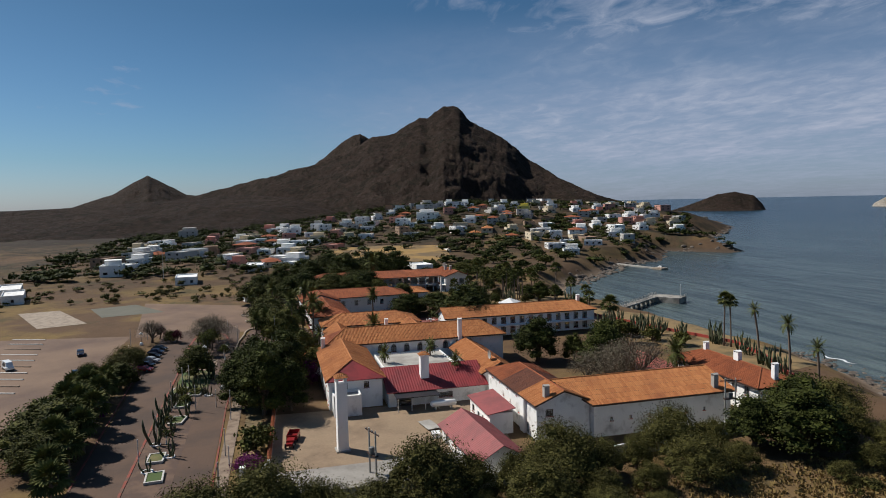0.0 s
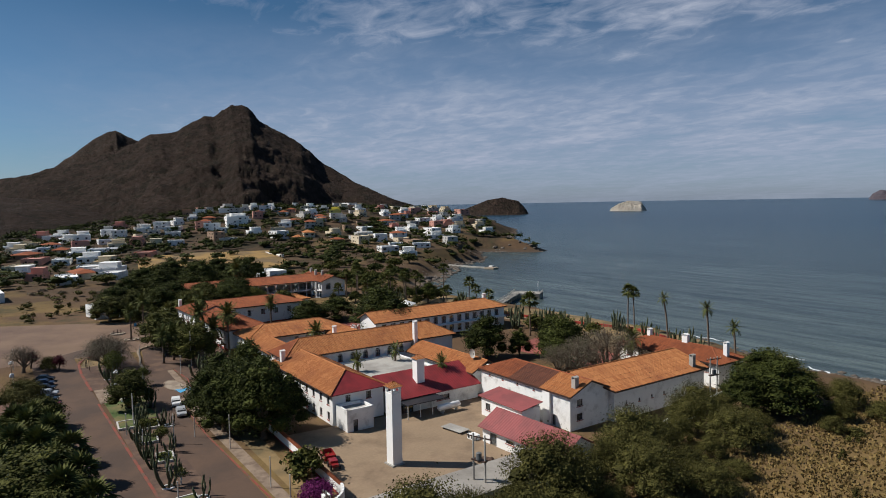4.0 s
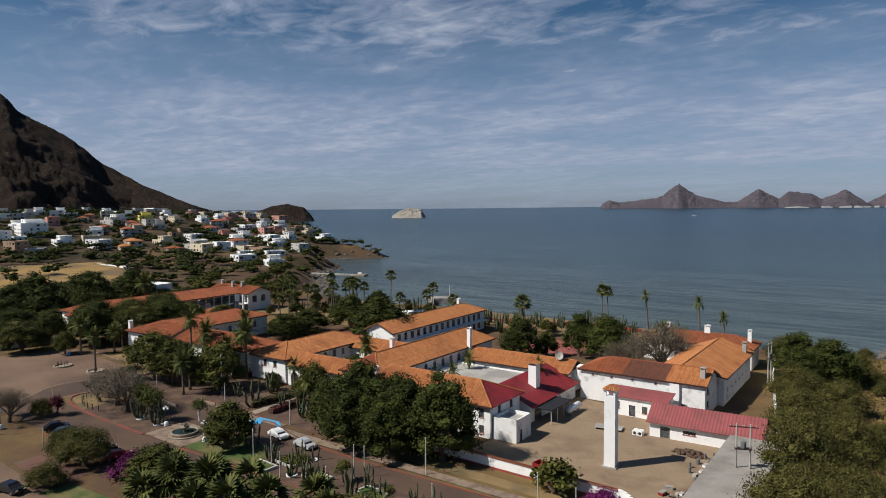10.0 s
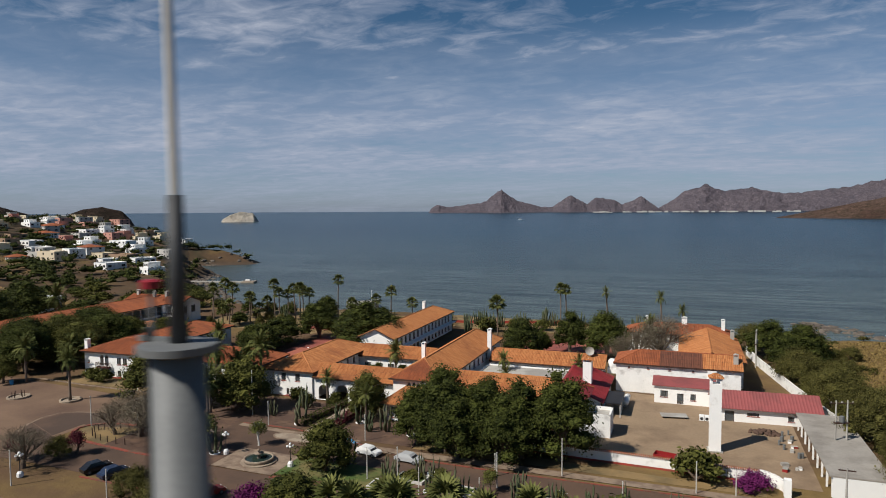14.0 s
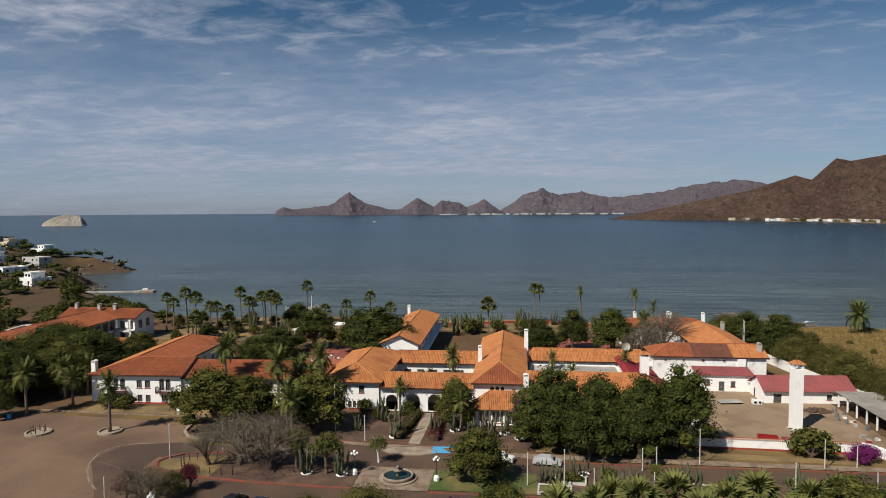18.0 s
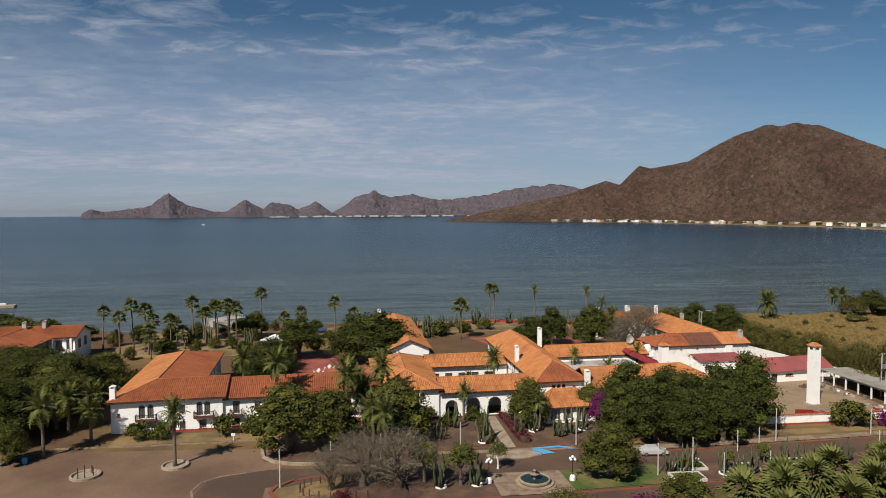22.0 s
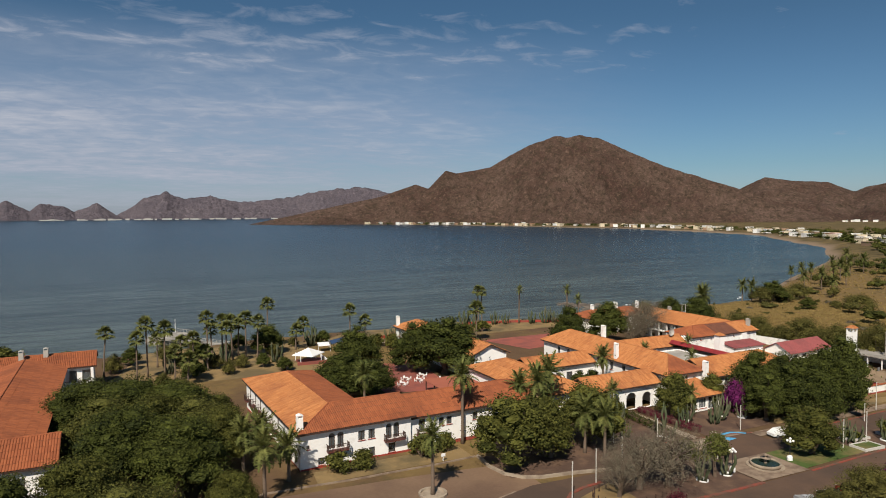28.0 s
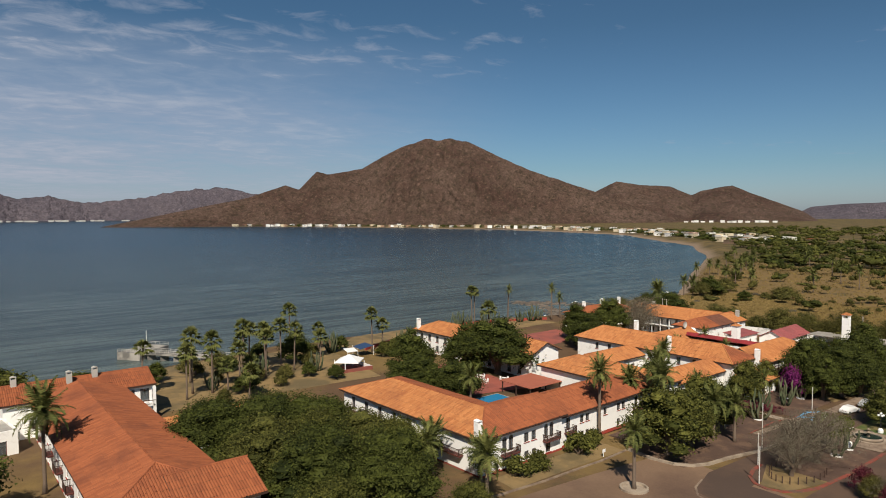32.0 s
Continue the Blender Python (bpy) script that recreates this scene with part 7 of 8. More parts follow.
def feather(rnd, ln, droop, width):
    """One feather frond: an arching rib with leaflets to both sides."""
    m = Mesh()
    pts = []
    for k in range(8):
        t = k / 7
        pts.append(Vector((ln * t * (1 - 0.18 * t * droop), 0, ln * (0.42 * t - 0.75 * droop * t * t))))
    for k in range(7):
        a, b = pts[k], pts[k + 1]
        for side in (-1, 1):
            for j in (0.0, 0.33, 0.67):
                p = a.lerp(b, j)
                q = a.lerp(b, j + 0.30)
                wd = width * math.sin(math.pi * min(1.0, 0.16 + (k + j) / 8.0)) * rnd.uniform(0.85, 1.15)
                tip = p.lerp(q, 0.5) + Vector((0.28 * wd, side * wd, -0.30 * wd + rnd.uniform(-0.05, 0.08)))
                m.face(p, q, tip)
        m.face(a + Vector((0, -0.04, 0)), b + Vector((0, -0.03, 0)), b + Vector((0, 0.03, 0)), a + Vector((0, 0.04, 0)))
    return m


def fan(rnd, ln, droop):
    """One fan leaf on its stalk."""
    m = Mesh()
    hub = Vector((ln * 0.45, 0, ln * (0.2 - 0.15 * droop)))
    m.face((0, -0.04, 0), hub + Vector((0, -0.03, 0)), hub + Vector((0, 0.03, 0)), (0, 0.04, 0))
    for k in range(9):
        a = radians(-78 + k * 19.5)
        r = ln * 0.58 * rnd.uniform(0.9, 1.05)
        d = Vector((math.cos(a), math.sin(a), -0.25 * droop - 0.25 * abs(math.sin(a))))
        s = Vector((-math.sin(a), math.cos(a), 0)) * ln * 0.07
        mid = hub + d * r * 0.55
        m.face(hub, mid - s, hub + d * r + Vector((0, 0, -0.12 * ln * droop)), mid + s)
    return m


PALM_RND = random.Random(5)
FEATHERS = [feather(PALM_RND, 1.0, d, 0.29).data("frond", FROND) for d in (0.35, 0.7, 1.1)]
FANS = [fan(PALM_RND, 1.0, d).data("frond", FROND) for d in (0.2, 0.6, 1.1)]
DEADS = [feather(PALM_RND, 1.0, 1.5, 0.16).data("dead_frond", FROND_DEAD)]


def palm(x, y, h, w, kind, k=0, z=None, fronds=30, lean=0.0, skirt=True, label="", ring=False, joined=False):
    """kind 'date': feather fronds; 'fan': fan leaves. h to the crown's top, w the crown's width."""
    rnd = random.Random(int(x * 13 + y * 7 + k))
    z = lz(x, y) if z is None else z
    p = thing("palm", pose(x, y, z, 0, 0, rnd.uniform(0, 360)), label or ("tall fan palm with a slender trunk" if kind == "fan" else "date palm with arching feather fronds"), "palm")
    r = w / 2
    top = h - r * (0.55 if kind == "date" else 0.6)
    b = 0.2 if kind == "fan" else 0.26
    lx = lean
    m = Mesh()
    m.tube([((0, 0, -0.3), b * 1.5), ((lx * 0.1, 0, top * 0.15), b), ((lx * 0.4, 0, top * 0.55), b * 0.9), ((lx, 0, top), b * 0.95), ((lx, 0, top + 0.35), b * 0.5)], 9)
    part("trunk", m, PALM_BARK, p, "", True)
    data = FEATHERS if kind == "date" else FANS
    n = fronds
    crown = Mesh()
    for i in range(n):
        f = i / n
        a = i * 137.508 + rnd.uniform(-12, 12)
        pitch = 62 - 108 * f ** 0.9 if kind == "date" else 74 - 98 * f
        s = r * 1.06 * rnd.uniform(0.88, 1.1)
        at = pose(lx, 0, top + 0.3 - 0.35 * f, 0, -pitch + rnd.uniform(-7, 7), a) @ Matrix.Diagonal((s, s, s, 1))
        me = data[min(2, int(f * 3))]
        if joined:
            j = len(crown.v)
            crown.v += [tuple(at @ v.co) for v in me.vertices]
            crown.f += [tuple(j + q for q in poly.vertices) for poly in me.polygons]
            continue
        ob = new("frond", me)
        ob.parent = p
        ob.matrix_basis = at
    if joined:
        tagged(part("crown", crown, FROND, p), kind="stuff")
    if skirt:
        for i in range(8):
            ob = new("dead_frond", DEADS[0])
            ob.parent = p
            s = r * rnd.uniform(0.55, 0.85)
            ob.matrix_basis = pose(lx, 0, top - 0.2, 0, 40 + rnd.uniform(0, 25), i * 45 + rnd.uniform(-20, 20)) @ Matrix.Diagonal((s, s, s, 1))
    if ring:
        part("stone_ring", Mesh().lathe([(2.0, -0.2), (2.0, 0.35), (1.7, 0.38), (1.65, 0.1)], 18), STONE, p, "low stone ring round the palm")
    return p


# garden date palms
for k, (x, y, h, w) in enumerate(((-106.8, -0.8, 13.4, 6.6), (-94.5, -5.0, 12.4, 7.4), (-96.9, -12.2, 8.0, 6.0), (-90.2, -12.4, 8.6, 7.2), (-88.4, -15.2, 8.4, 6.4), (-88.0, 0.9, 12.6, 7.4), (-139.3, 4.0, 7.4, 6.4), (-141.6, -10.5, 9.6, 6.4),
                                (-142.4, 1.2, 7.8, 5.6), (-185.0, 33.0, 14.0, 9.0), (-116.0, 22.5, 9.0, 6.0), (-63.5, 15.0, 10.2, 6.0), (-93.0, 3.0, 9.5, 6.4), (-91.5, -2.0, 8.5, 7.5), (-136.9, -4.0, 6.8, 6.0))):
    palm(x, y, h, w, "date", k)
palm(-120.3, -17.5, 9.6, 5.4, "date", 3, ring=True, skirt=False, label="single palm in a stone ring on the forecourt")
for x, y in ((-72.5, 1.4), (-59.9, -6.4), (-25.8, 26.5), (-38.5, 13.5), (-42.0, 24.8)):
    palm(x, y, 6.6 if y < 10 else 7.6, 4.4, "date", 1, fronds=20)
# the row of palms by the water
for k, (x, y, h, w) in enumerate(((-162.0, 76, 11.5, 4.2), (-155.0, 68, 11.0, 4.2), (-152.6, 72, 13.8, 4.8), (-149.0, 70, 12.6, 4.8), (-147, 66, 7.6, 4.4), (-144.8, 60, 6.8, 4.4), (-142.5, 71, 9.6, 4.6), (-139.0, 72, 6.0, 4.4), (-138.2, 79, 13.0, 4.6),
                                (-134.2, 76, 10.6, 4.4), (-131.7, 82, 11.6, 4.8), (-128.6, 80, 12.2, 4.8), (-126.0, 78, 11.4, 4.4), (-120.6, 92, 14.0, 4.8), (-97.6, 87, 11.8, 4.6), (-113.5, 88, 6.6, 4.6), (-91.5, 91, 8.0, 4.6), (-133.5, 88, 10.8, 4.6), (-136.5, 85, 9, 4.4), (-129.5, 87, 9.5, 4.4),
                                (-144, 84, 6.6, 4.4), (-150, 82, 8.0, 4.4), (-108.4, 99, 7.0, 4.4))):
    palm(x, y, h, w, "fan", k, fronds=20, lean=((k * 7) % 5 - 2) * 0.3, skirt=False)
for k, (x, y, h, w, ln) in enumerate(((-43.6, 105.8, 13.6, 4.2, 0.4), (-41.8, 106.6, 13.2, 4.2, -0.4), (-27.9, 103.8, 13.4, 4.4, 1.4), (-11.1, 97.4, 13.4, 5.0, 0.6), (-4.8, 98.8, 9.2, 4.8, -0.5), (-58.6, 80.5, 11.8, 5.6, 0.2))):
    palm(x, y, h, w, "date" if k in (2, 3, 4) else "fan", k, fronds=18 if k in (2, 3, 4) else 24, lean=ln, skirt=k not in (2, 3, 4))
palm(-13.5, 71.0, 9.4, 7.4, "date", 2)
# fan palms beside the road, close under the flight
for k, (x, y, h, w) in enumerate(((-41.0, -47.5, 6.6, 5.0), (-36.0, -46.0, 7.2, 5.4), (-31.0, -43.0, 7.0, 5.0), (-25.5, -45.0, 7.0, 5.4), (-21.0, -41.5, 6.8, 5.2), (-16.0, -44.0, 7.2, 5.2), (-11.5, -41.0, 6.6, 5.0), (-6.0, -43.5, 7.0, 5.2), (-2.0, -40.6, 6.2, 4.6), (4.5, -41.5, 6.0, 5.0), (10.0, -39.5, 5.6, 4.8), (-29, -48.0, 6.8, 5.2), (-45.0, -45.0, 5.6, 5.4), (-38.5, -43.4, 6.2, 5.6), (-33.5, -49.5, 5.6, 5.4), (-18.6, -47.5, 6.4, 5.6), (-43.0, -50.5, 5.2, 5.4), (-23.0, -50.0, 5.8, 5.4))):
    palm(x, y, h, w * 1.12, "fan", k, fronds=28, skirt=False, label="bushy fan palm beside the road")
# trees of the shore beyond the field
for k, (x, y, h, w) in enumerate(((92.5, 97.3, 7, 10), (100.6, 97.1, 8, 12), (108.1, 95.1, 8, 12), (124.1, 101.9, 7, 10), (95.1, 76.8, 4, 7), (109.7, 74.4, 5, 12), (113.0, 67.1, 6, 13))):
    plant(ROUND if k % 3 == 1 else MESQUITE, x, y, h, w, k)
# palms of the eastern plain
for k, (x, y, h, w) in enumerate(((57.5, 97, 8.4, 10.5), (88.8, 103.5, 9.4, 7.5), (89.3, 99.1, 9.4, 7.5), (220.0, 174.6, 9.4, 7.5), (200.2, 153.8, 9.4, 7.5), (202.0, 149.0, 9.4, 7.5), (263.8, 176.9, 9.4, 7.5), (196.1, 124.8, 9.4, 7.5), (144.1, 98.0, 9.4, 7.5), (140, 110, 11, 8), (165, 118, 11, 8), (190, 128, 12, 8), (215, 140, 12, 8), (240, 150, 12, 8), (270, 160, 12, 9),
                                (300, 190, 13, 9), (180, 60, 12, 8), (210, 80, 12, 8), (250, 100, 12, 8), (150, 70, 11, 8), (290, 130, 13, 8), (330, 150, 13, 8))):
    palm(x, y, h, w, "date", k, fronds=44 if k == 0 else 24, skirt=False, joined=k >= 3)

# ---- cacti ----
rc = random.Random(9)


def stem(h, r, bend, seed):
    rr = random.Random(seed)
    m = Mesh()
    rings = []
    for k in range(6):
        t = k / 5
        rings.append(((bend * (1 - (1 - t) ** 2), 0.03 * math.sin(t * 9 + seed), h * t), r * (0.8 + 0.35 * math.sin(math.pi * min(1, t * 0.8 + 0.2))) * (1 if k < 5 else 0.35)))
    m.tube(rings, 7)
    return m.data("stem", CACTUS, True)


STEMS = [stem(1.0, 0.035 + 0.004 * (k % 3), (0.05, 0.14, 0.24, 0.10)[k], k) for k in range(4)]


def cactus(x, y, h, w, n=9, whitebase=False, group=""):
    c = thing("cactus", pose(x, y, lz(x, y) + 0.02), "clump of tall ribbed organ-pipe cactus", "cactus", group)
    for k in range(n):
        a = k * 137.5 + rc.uniform(-20, 20)
        d = w * 0.34 * math.sqrt(k / n)
        s = h * (1.0 if k == 0 else rc.uniform(0.55, 1.0))
        ob = new("stem", STEMS[k % 4])
        ob.parent = c
        ob.matrix_basis = pose(d * math.cos(radians(a)), d * math.sin(radians(a)), 0, 0, 0, a) @ Matrix.Diagonal((h * 1.0, h * 1.0, s, 1))
    if whitebase:
        part("stone_ring", Mesh().lathe([(0.9, -0.1), (0.9, 0.2), (0.7, 0.22), (0.68, 0.02)], 12), WHITE, c, "white painted stone ring")
    return c


for k, (x, y, h, w) in enumerate(((-71.4, -11.0, 7.6, 4.0), (-53.6, -25.0, 5.7, 3.6), (-44.3, -28.3, 4.6, 2.4), (-39.9, -24.2, 3.4, 3.2), (-35.1, -28.4, 3.4, 2.0), (-75.1, -2.6, 6.4, 3.0), (-61.1, -6.4, 5.8, 3.4), (-81.4, -28.7, 6.4, 2.8), (-54.9, -8.7, 6.4, 3.0),
                                (-52.1, -7.1, 5.6, 2.6), (-76.1, -28.4, 6.2, 2.8), (-41.6, -24.9, 4.1, 1.6), (-33.4, -29.4, 3.9, 2.6), (-30.8, -30.6, 3.2, 1.8), (-57.6, -9.8, 5.2, 2.6), (-11.9, -30.2, 6.4, 2.6), (-25.5, -30.6, 5.9, 2.0), (-34.4, -30.4, 5.6, 1.8),
                                (-38.2, -30.0, 5.2, 2.3), (-25.7, -26.9, 4.8, 1.8), (-45.8, -27.5, 4.4, 2.5), (-5.5, -27.1, 4.5, 2.7), (-16, -28.2, 4.6, 2.2), (-20.5, -30.5, 5.0, 2.2), (0, -29.5, 3.6, 2.0), (-64.3, -8.5, 4.8, 2.4), (-78.4, -8.6, 4.2, 2.2), (-49.5, -9.5, 5.4, 2.8))):
    cactus(x, y, h * 0.82, w * 0.9, 4 + k % 3, k % 3 == 0 or k in (7, 10), "cacti of the hotel garden")
for k, (x, y) in enumerate(((-74, 97), (-71, 100), (-67.5, 95), (-66, 101.5), (-62, 98), (-58, 103), (-55.5, 101), (-49, 107), (-46, 105.5), (-37, 106), (-33, 105), (-24, 101.5), (-19, 100), (-15.5, 100), (-80, 95), (-83, 93), (-77.5, 90.5), (-108, 92), (-138.5, 76), (-134, 79), (-148, 73), (-122, 74), (-69, 84), (-64, 93))):
    cactus(x, y, 4.2 + (k * 7 % 5) * 0.55, 3.4, 7 + k % 3, False, "cacti along the sea wall")

# hedges beside the entrance path
for pts, leaf, lab in (([(-70.6, -11.6), (-69.2, 2.0)], LEAF_DARK, "dark clipped hedge along the entrance path"), ([(-64.2, -12.2), (-64.6, 2.2)], RED_HEDGE, "dark red clipped hedge along the entrance path")):
    (ax, ay), (bx, by) = pts
    h = thing("hedge", pose(ax, ay, lz(ax, ay), 0, 0, math.degrees(math.atan2(by - ay, bx - ax))), lab, "hedge")
    ln = math.hypot(bx - ax, by - ay)
    m = Mesh()
    leaf_cloud(m, random.Random(int(ax * 9)), [(k * 0.8 + 0.5, 0.35 * ((k % 2) * 2 - 1), 0.6, 0.72, 0.85) for k in range(int(ln / 0.8))], 5200, 0.11, 0.85)
    tagged(part("foliage", m, leaf, h), kind="stuff")
    part("core", Mesh().box(0, ln, -0.7, 0.7, -0.1, 1.0), SOIL, h)

# ---- dry grass and wild growth ----
rg = random.Random(21)


def tufts(name, count, spots, label, hlo, hhi, material):
    m = Mesh()
    pts = [spots() for _ in range(count)]
    zs = land(np.array([p[0] for p in pts]), np.array([p[1] for p in pts]))
    for (x, y), z in zip(pts, zs):
        if z < -2.6:
            continue
        for _ in range(3):
            a = rg.uniform(0, 6.283)
            h = rg.uniform(hlo, hhi)
            w = h * 0.55
            dx, dy = math.cos(a) * w, math.sin(a) * w
            lx, ly = rg.uniform(-0.3, 0.3) * h, rg.uniform(-0.3, 0.3) * h
            ox, oy = rg.uniform(-0.5, 0.5), rg.uniform(-0.5, 0.5)
            m.face((x + ox - dx * 0.3, y + oy - dy * 0.3, z - 0.05), (x + ox + dx * 0.3, y + oy + dy * 0.3, z - 0.05), (x + ox + dx + lx, y + oy + dy + ly, z + h * 0.9), (x + ox - dx + lx, y + oy - dy + ly, z + h))
    return solid(name, m, material, label, "grass", kind="stuff")


tufts("grass", 30000, lambda: (rg.uniform(26, 118), rg.uniform(-45, 104)), "golden dry grass on the sandy field", 0.2, 0.46, GRASS)
tufts("grass", 5000, lambda: (rg.uniform(120, 330), rg.uniform(-60, 180)), "golden dry grass of the coastal plain", 0.3, 0.7, GRASS)
for k in range(120):
    x, y = rg.uniform(34, 125), rg.uniform(-45, 108)
    if land(np.array([x]), np.array([y]))[0] > -1.5:
        plant(SMALL if k % 4 else SCRUB, x, y, rg.uniform(1.0, 2.3), rg.uniform(2.0, 4.6), k)


def far_wood(name, spots, leaf, label, quads=110, size=0.75):
    """Trees too far to tell apart: short trunks and ragged crowns in one sheet of growth."""
    m = Mesh()
    r = random.Random(77)
    zs = land(np.array([p[0] for p in spots]), np.array([p[1] for p in spots]))
    for (x, y, h, w), z in zip(spots, zs):
        blobs = [(x + r.uniform(-0.28, 0.28) * w, y + r.uniform(-0.28, 0.28) * w, z + h * r.uniform(0.42, 0.66), w * r.uniform(0.2, 0.32), min(1.0, h / w)) for _ in range(6)]
        leaf_cloud(m, r, blobs, quads, size, 0.75)
    return solid(name, m, leaf, label, "wood", kind="stuff")


spots = []
while len(spots) < 400:
    f = rg.random()
    x, y = 66 + 420 * f ** 1.2 + rg.uniform(0, 60), rg.uniform(-170, 120) + 150 * f
    if float(shore_distance(np.array([x]), np.array([y]))[0]) > 22:
        spots.append((x, y, rg.uniform(1.6, 7.5), rg.uniform(3.5, 11)))
far_wood("scrub_wood", spots[::2], LEAF_SCRUB, "olive scrub trees scattered over the coastal plain", 220, 0.32)
far_wood("scrub_wood", spots[1::2], LEAF, "green trees scattered over the coastal plain", 220, 0.32)
spots = []
while len(spots) < 480:
    x, y = rg.uniform(280, 1500), rg.uniform(-150, 700)
    if float(shore_distance(np.array([x]), np.array([y]))[0]) > 40:
        spots.append((x, y, rg.uniform(6, 11), rg.uniform(12, 26)))
far_wood("far_wood", spots, LEAF, "dark far woods across the plain", 80, 1.2)
for k in range(60):
    x, y = rg.uniform(-270, -182), rg.uniform(-70, 130)
    if float(shore_distance(np.array([x]), np.array([y]))[0]) > 12 and not (-199 < x < -160 and -2 < y < 76):
        plant(FAR if y > -6 else SMALL, x, y, rg.uniform(5, 9) if y > -6 else 2.2, rg.uniform(8, 14) if y > -6 else 4, k)
for x, y, h, w in ((-205, 18, 9, 16), (-219, 15, 10, 18), (-232, 34, 9, 17), (-196, 8, 9, 14), (-212, 40, 9, 16), (-210, 64, 9, 14), (-222, 82, 8, 14), (-200, 90, 8, 12), (-192, -4, 8, 13), (-184, 92, 8, 10), (-215, 105, 8, 12), (-176, 84, 6, 8), (-171, 90, 6, 8), (-226, 120, 9, 12), (-240, 140, 9, 13), (-256, 160, 9, 14)):
    plant(FAR, x, y, h, w, int(h + w))
spots = []
while len(spots) < 230:
    x, y = rg.uniform(-400, -168), rg.uniform(-150, 22)
    if not (-180 < x < -128 and -106 < y < -45) and not (x > -172 and y > -52):
        spots.append((x, y, rg.uniform(0.8, 3.4), rg.uniform(1.6, 5.5)))
far_wood("scrub", spots, LEAF_SCRUB, "olive shrubs scattered over the dusty fields", 110, 0.3)
spots = []
while len(spots) < 120:
    x, y = rg.uniform(230, 640), rg.uniform(40, 350)
    if float(shore_distance(np.array([x]), np.array([y]))[0]) > 25:
        spots.append((x, y, rg.uniform(5, 10), rg.uniform(7, 14)))
far_wood("beach_wood", spots, LEAF_DARK, "dark trees behind the far beach", 120, 0.7)

# ---- vehicles ----


def car(x, y, turn, paint, label, ln=4.4, tall=1.45, van=False):
    z = lz(x, y) + 0.05
    c = thing("car", pose(x, y, z, 0, 0, turn), label, "van" if van else "car")
    w = 0.86
    prof = [(-ln / 2, 0.35), (-ln / 2, 0.8), (-ln * 0.42, 0.92), (-ln * 0.24, tall), (ln * 0.12, tall), (ln * 0.28, 0.95), (ln * 0.47, 0.82), (ln / 2, 0.6), (ln / 2, 0.35)]
    if van:
        prof = [(-ln / 2, 0.4), (-ln / 2, tall - 0.1), (-ln * 0.47, tall), (ln * 0.30, tall), (ln * 0.42, 1.15), (ln / 2, 0.95), (ln / 2, 0.4)]
    body = Mesh()
    n = len(prof)
    for k in range(n):
        a, b = prof[k], prof[(k + 1) % n]
        ia = 0.14 if a[1] > 1.0 else 0.0
        ib = 0.14 if b[1] > 1.0 else 0.0
        body.face((a[0], -w + ia, a[1]), (b[0], -w + ib, b[1]), (b[0], w - ib, b[1]), (a[0], w - ia, a[1]))
    for side in (-1, 1):
        body.face(*[(p[0], side * (w - (0.14 if p[1] > 1.0 else 0)), p[1]) for p in (prof if side > 0 else reversed(prof))])
    part("body", body, paint, c)
    hi = tall - 0.06
    for side in (-1, 1):
        g = Mesh()
        g.face((-ln * 0.36, side * (w - 0.03), 0.98), (ln * 0.22, side * (w - 0.03), 0.98), (ln * 0.10, side * (w - 0.125), hi), (-ln * 0.23, side * (w - 0.125), hi))
        part("side_window", g, IRON, c)
    g = Mesh()
    g.face((ln * 0.275 + 0.02, -w + 0.1, 0.98), (ln * 0.275 + 0.02, w - 0.1, 0.98), (ln * 0.125 + 0.02, w - 0.2, hi), (ln * 0.125 + 0.02, -w + 0.2, hi))
    part("windscreen", g, IRON, c)
    for sx in (-0.31, 0.31):
        for side in (-1, 1):
            wm = Mesh().tube([((sx * ln, side * (w - 0.16), 0.32), 0.33), ((sx * ln, side * (w + 0.02), 0.32), 0.33)], 14)
            wheel = part("wheel", wm, IRON, c)
            part("rim", Mesh().tube([((sx * ln, side * (w + 0.021), 0.32), 0.19), ((sx * ln, side * (w + 0.03), 0.32), 0.17)], 10), STEEL, wheel)
    for side in (-0.6, 0.6):
        part("headlight", Mesh().box(ln / 2 - 0.04, ln / 2 + 0.02, side - 0.16, side + 0.16, 0.62, 0.76), WHITE, c)
    return c


PAINT = {n: mat(n + "_car_paint", col, rough=0.25, var=0.05, bump=0, spec=0.6) for n, col in
         (("white", (0.78, 0.78, 0.76)), ("silver", (0.42, 0.43, 0.44)), ("black", (0.012, 0.012, 0.014)), ("dark_blue", (0.02, 0.03, 0.06)), ("red", (0.25, 0.02, 0.02)))}
car(-45.2, -20.9, -8, PAINT["silver"], "silver saloon car parked at the kerb")
car(-52.6, -20.2, -10, PAINT["white"], "white saloon car parked at the kerb")
car(-88.8, -61.0, 15, PAINT["dark_blue"], "dark car on the dirt lot")
car(-67.0, -56.6, 12, PAINT["black"], "black car on the dirt lot")
car(-79.0, -75.0, 30, PAINT["white"], "white van on the parking lot", 5.2, 2.1, True)
for k, (x, y, t) in enumerate(((-87.5, -41.0, 70), (-83.8, -41.3, 75), (-79.6, -41.4, 72), (-75.2, -41.2, 68), (-70.6, -41.5, 74), (-66.4, -41.4, 70))):
    car(x, y, t, PAINT[("black", "dark_blue", "black", "silver", "black", "red")[k]], ("black", "dark blue", "black", "silver", "black", "red")[k] + " car in the shade of the road", 4.2, 1.5)

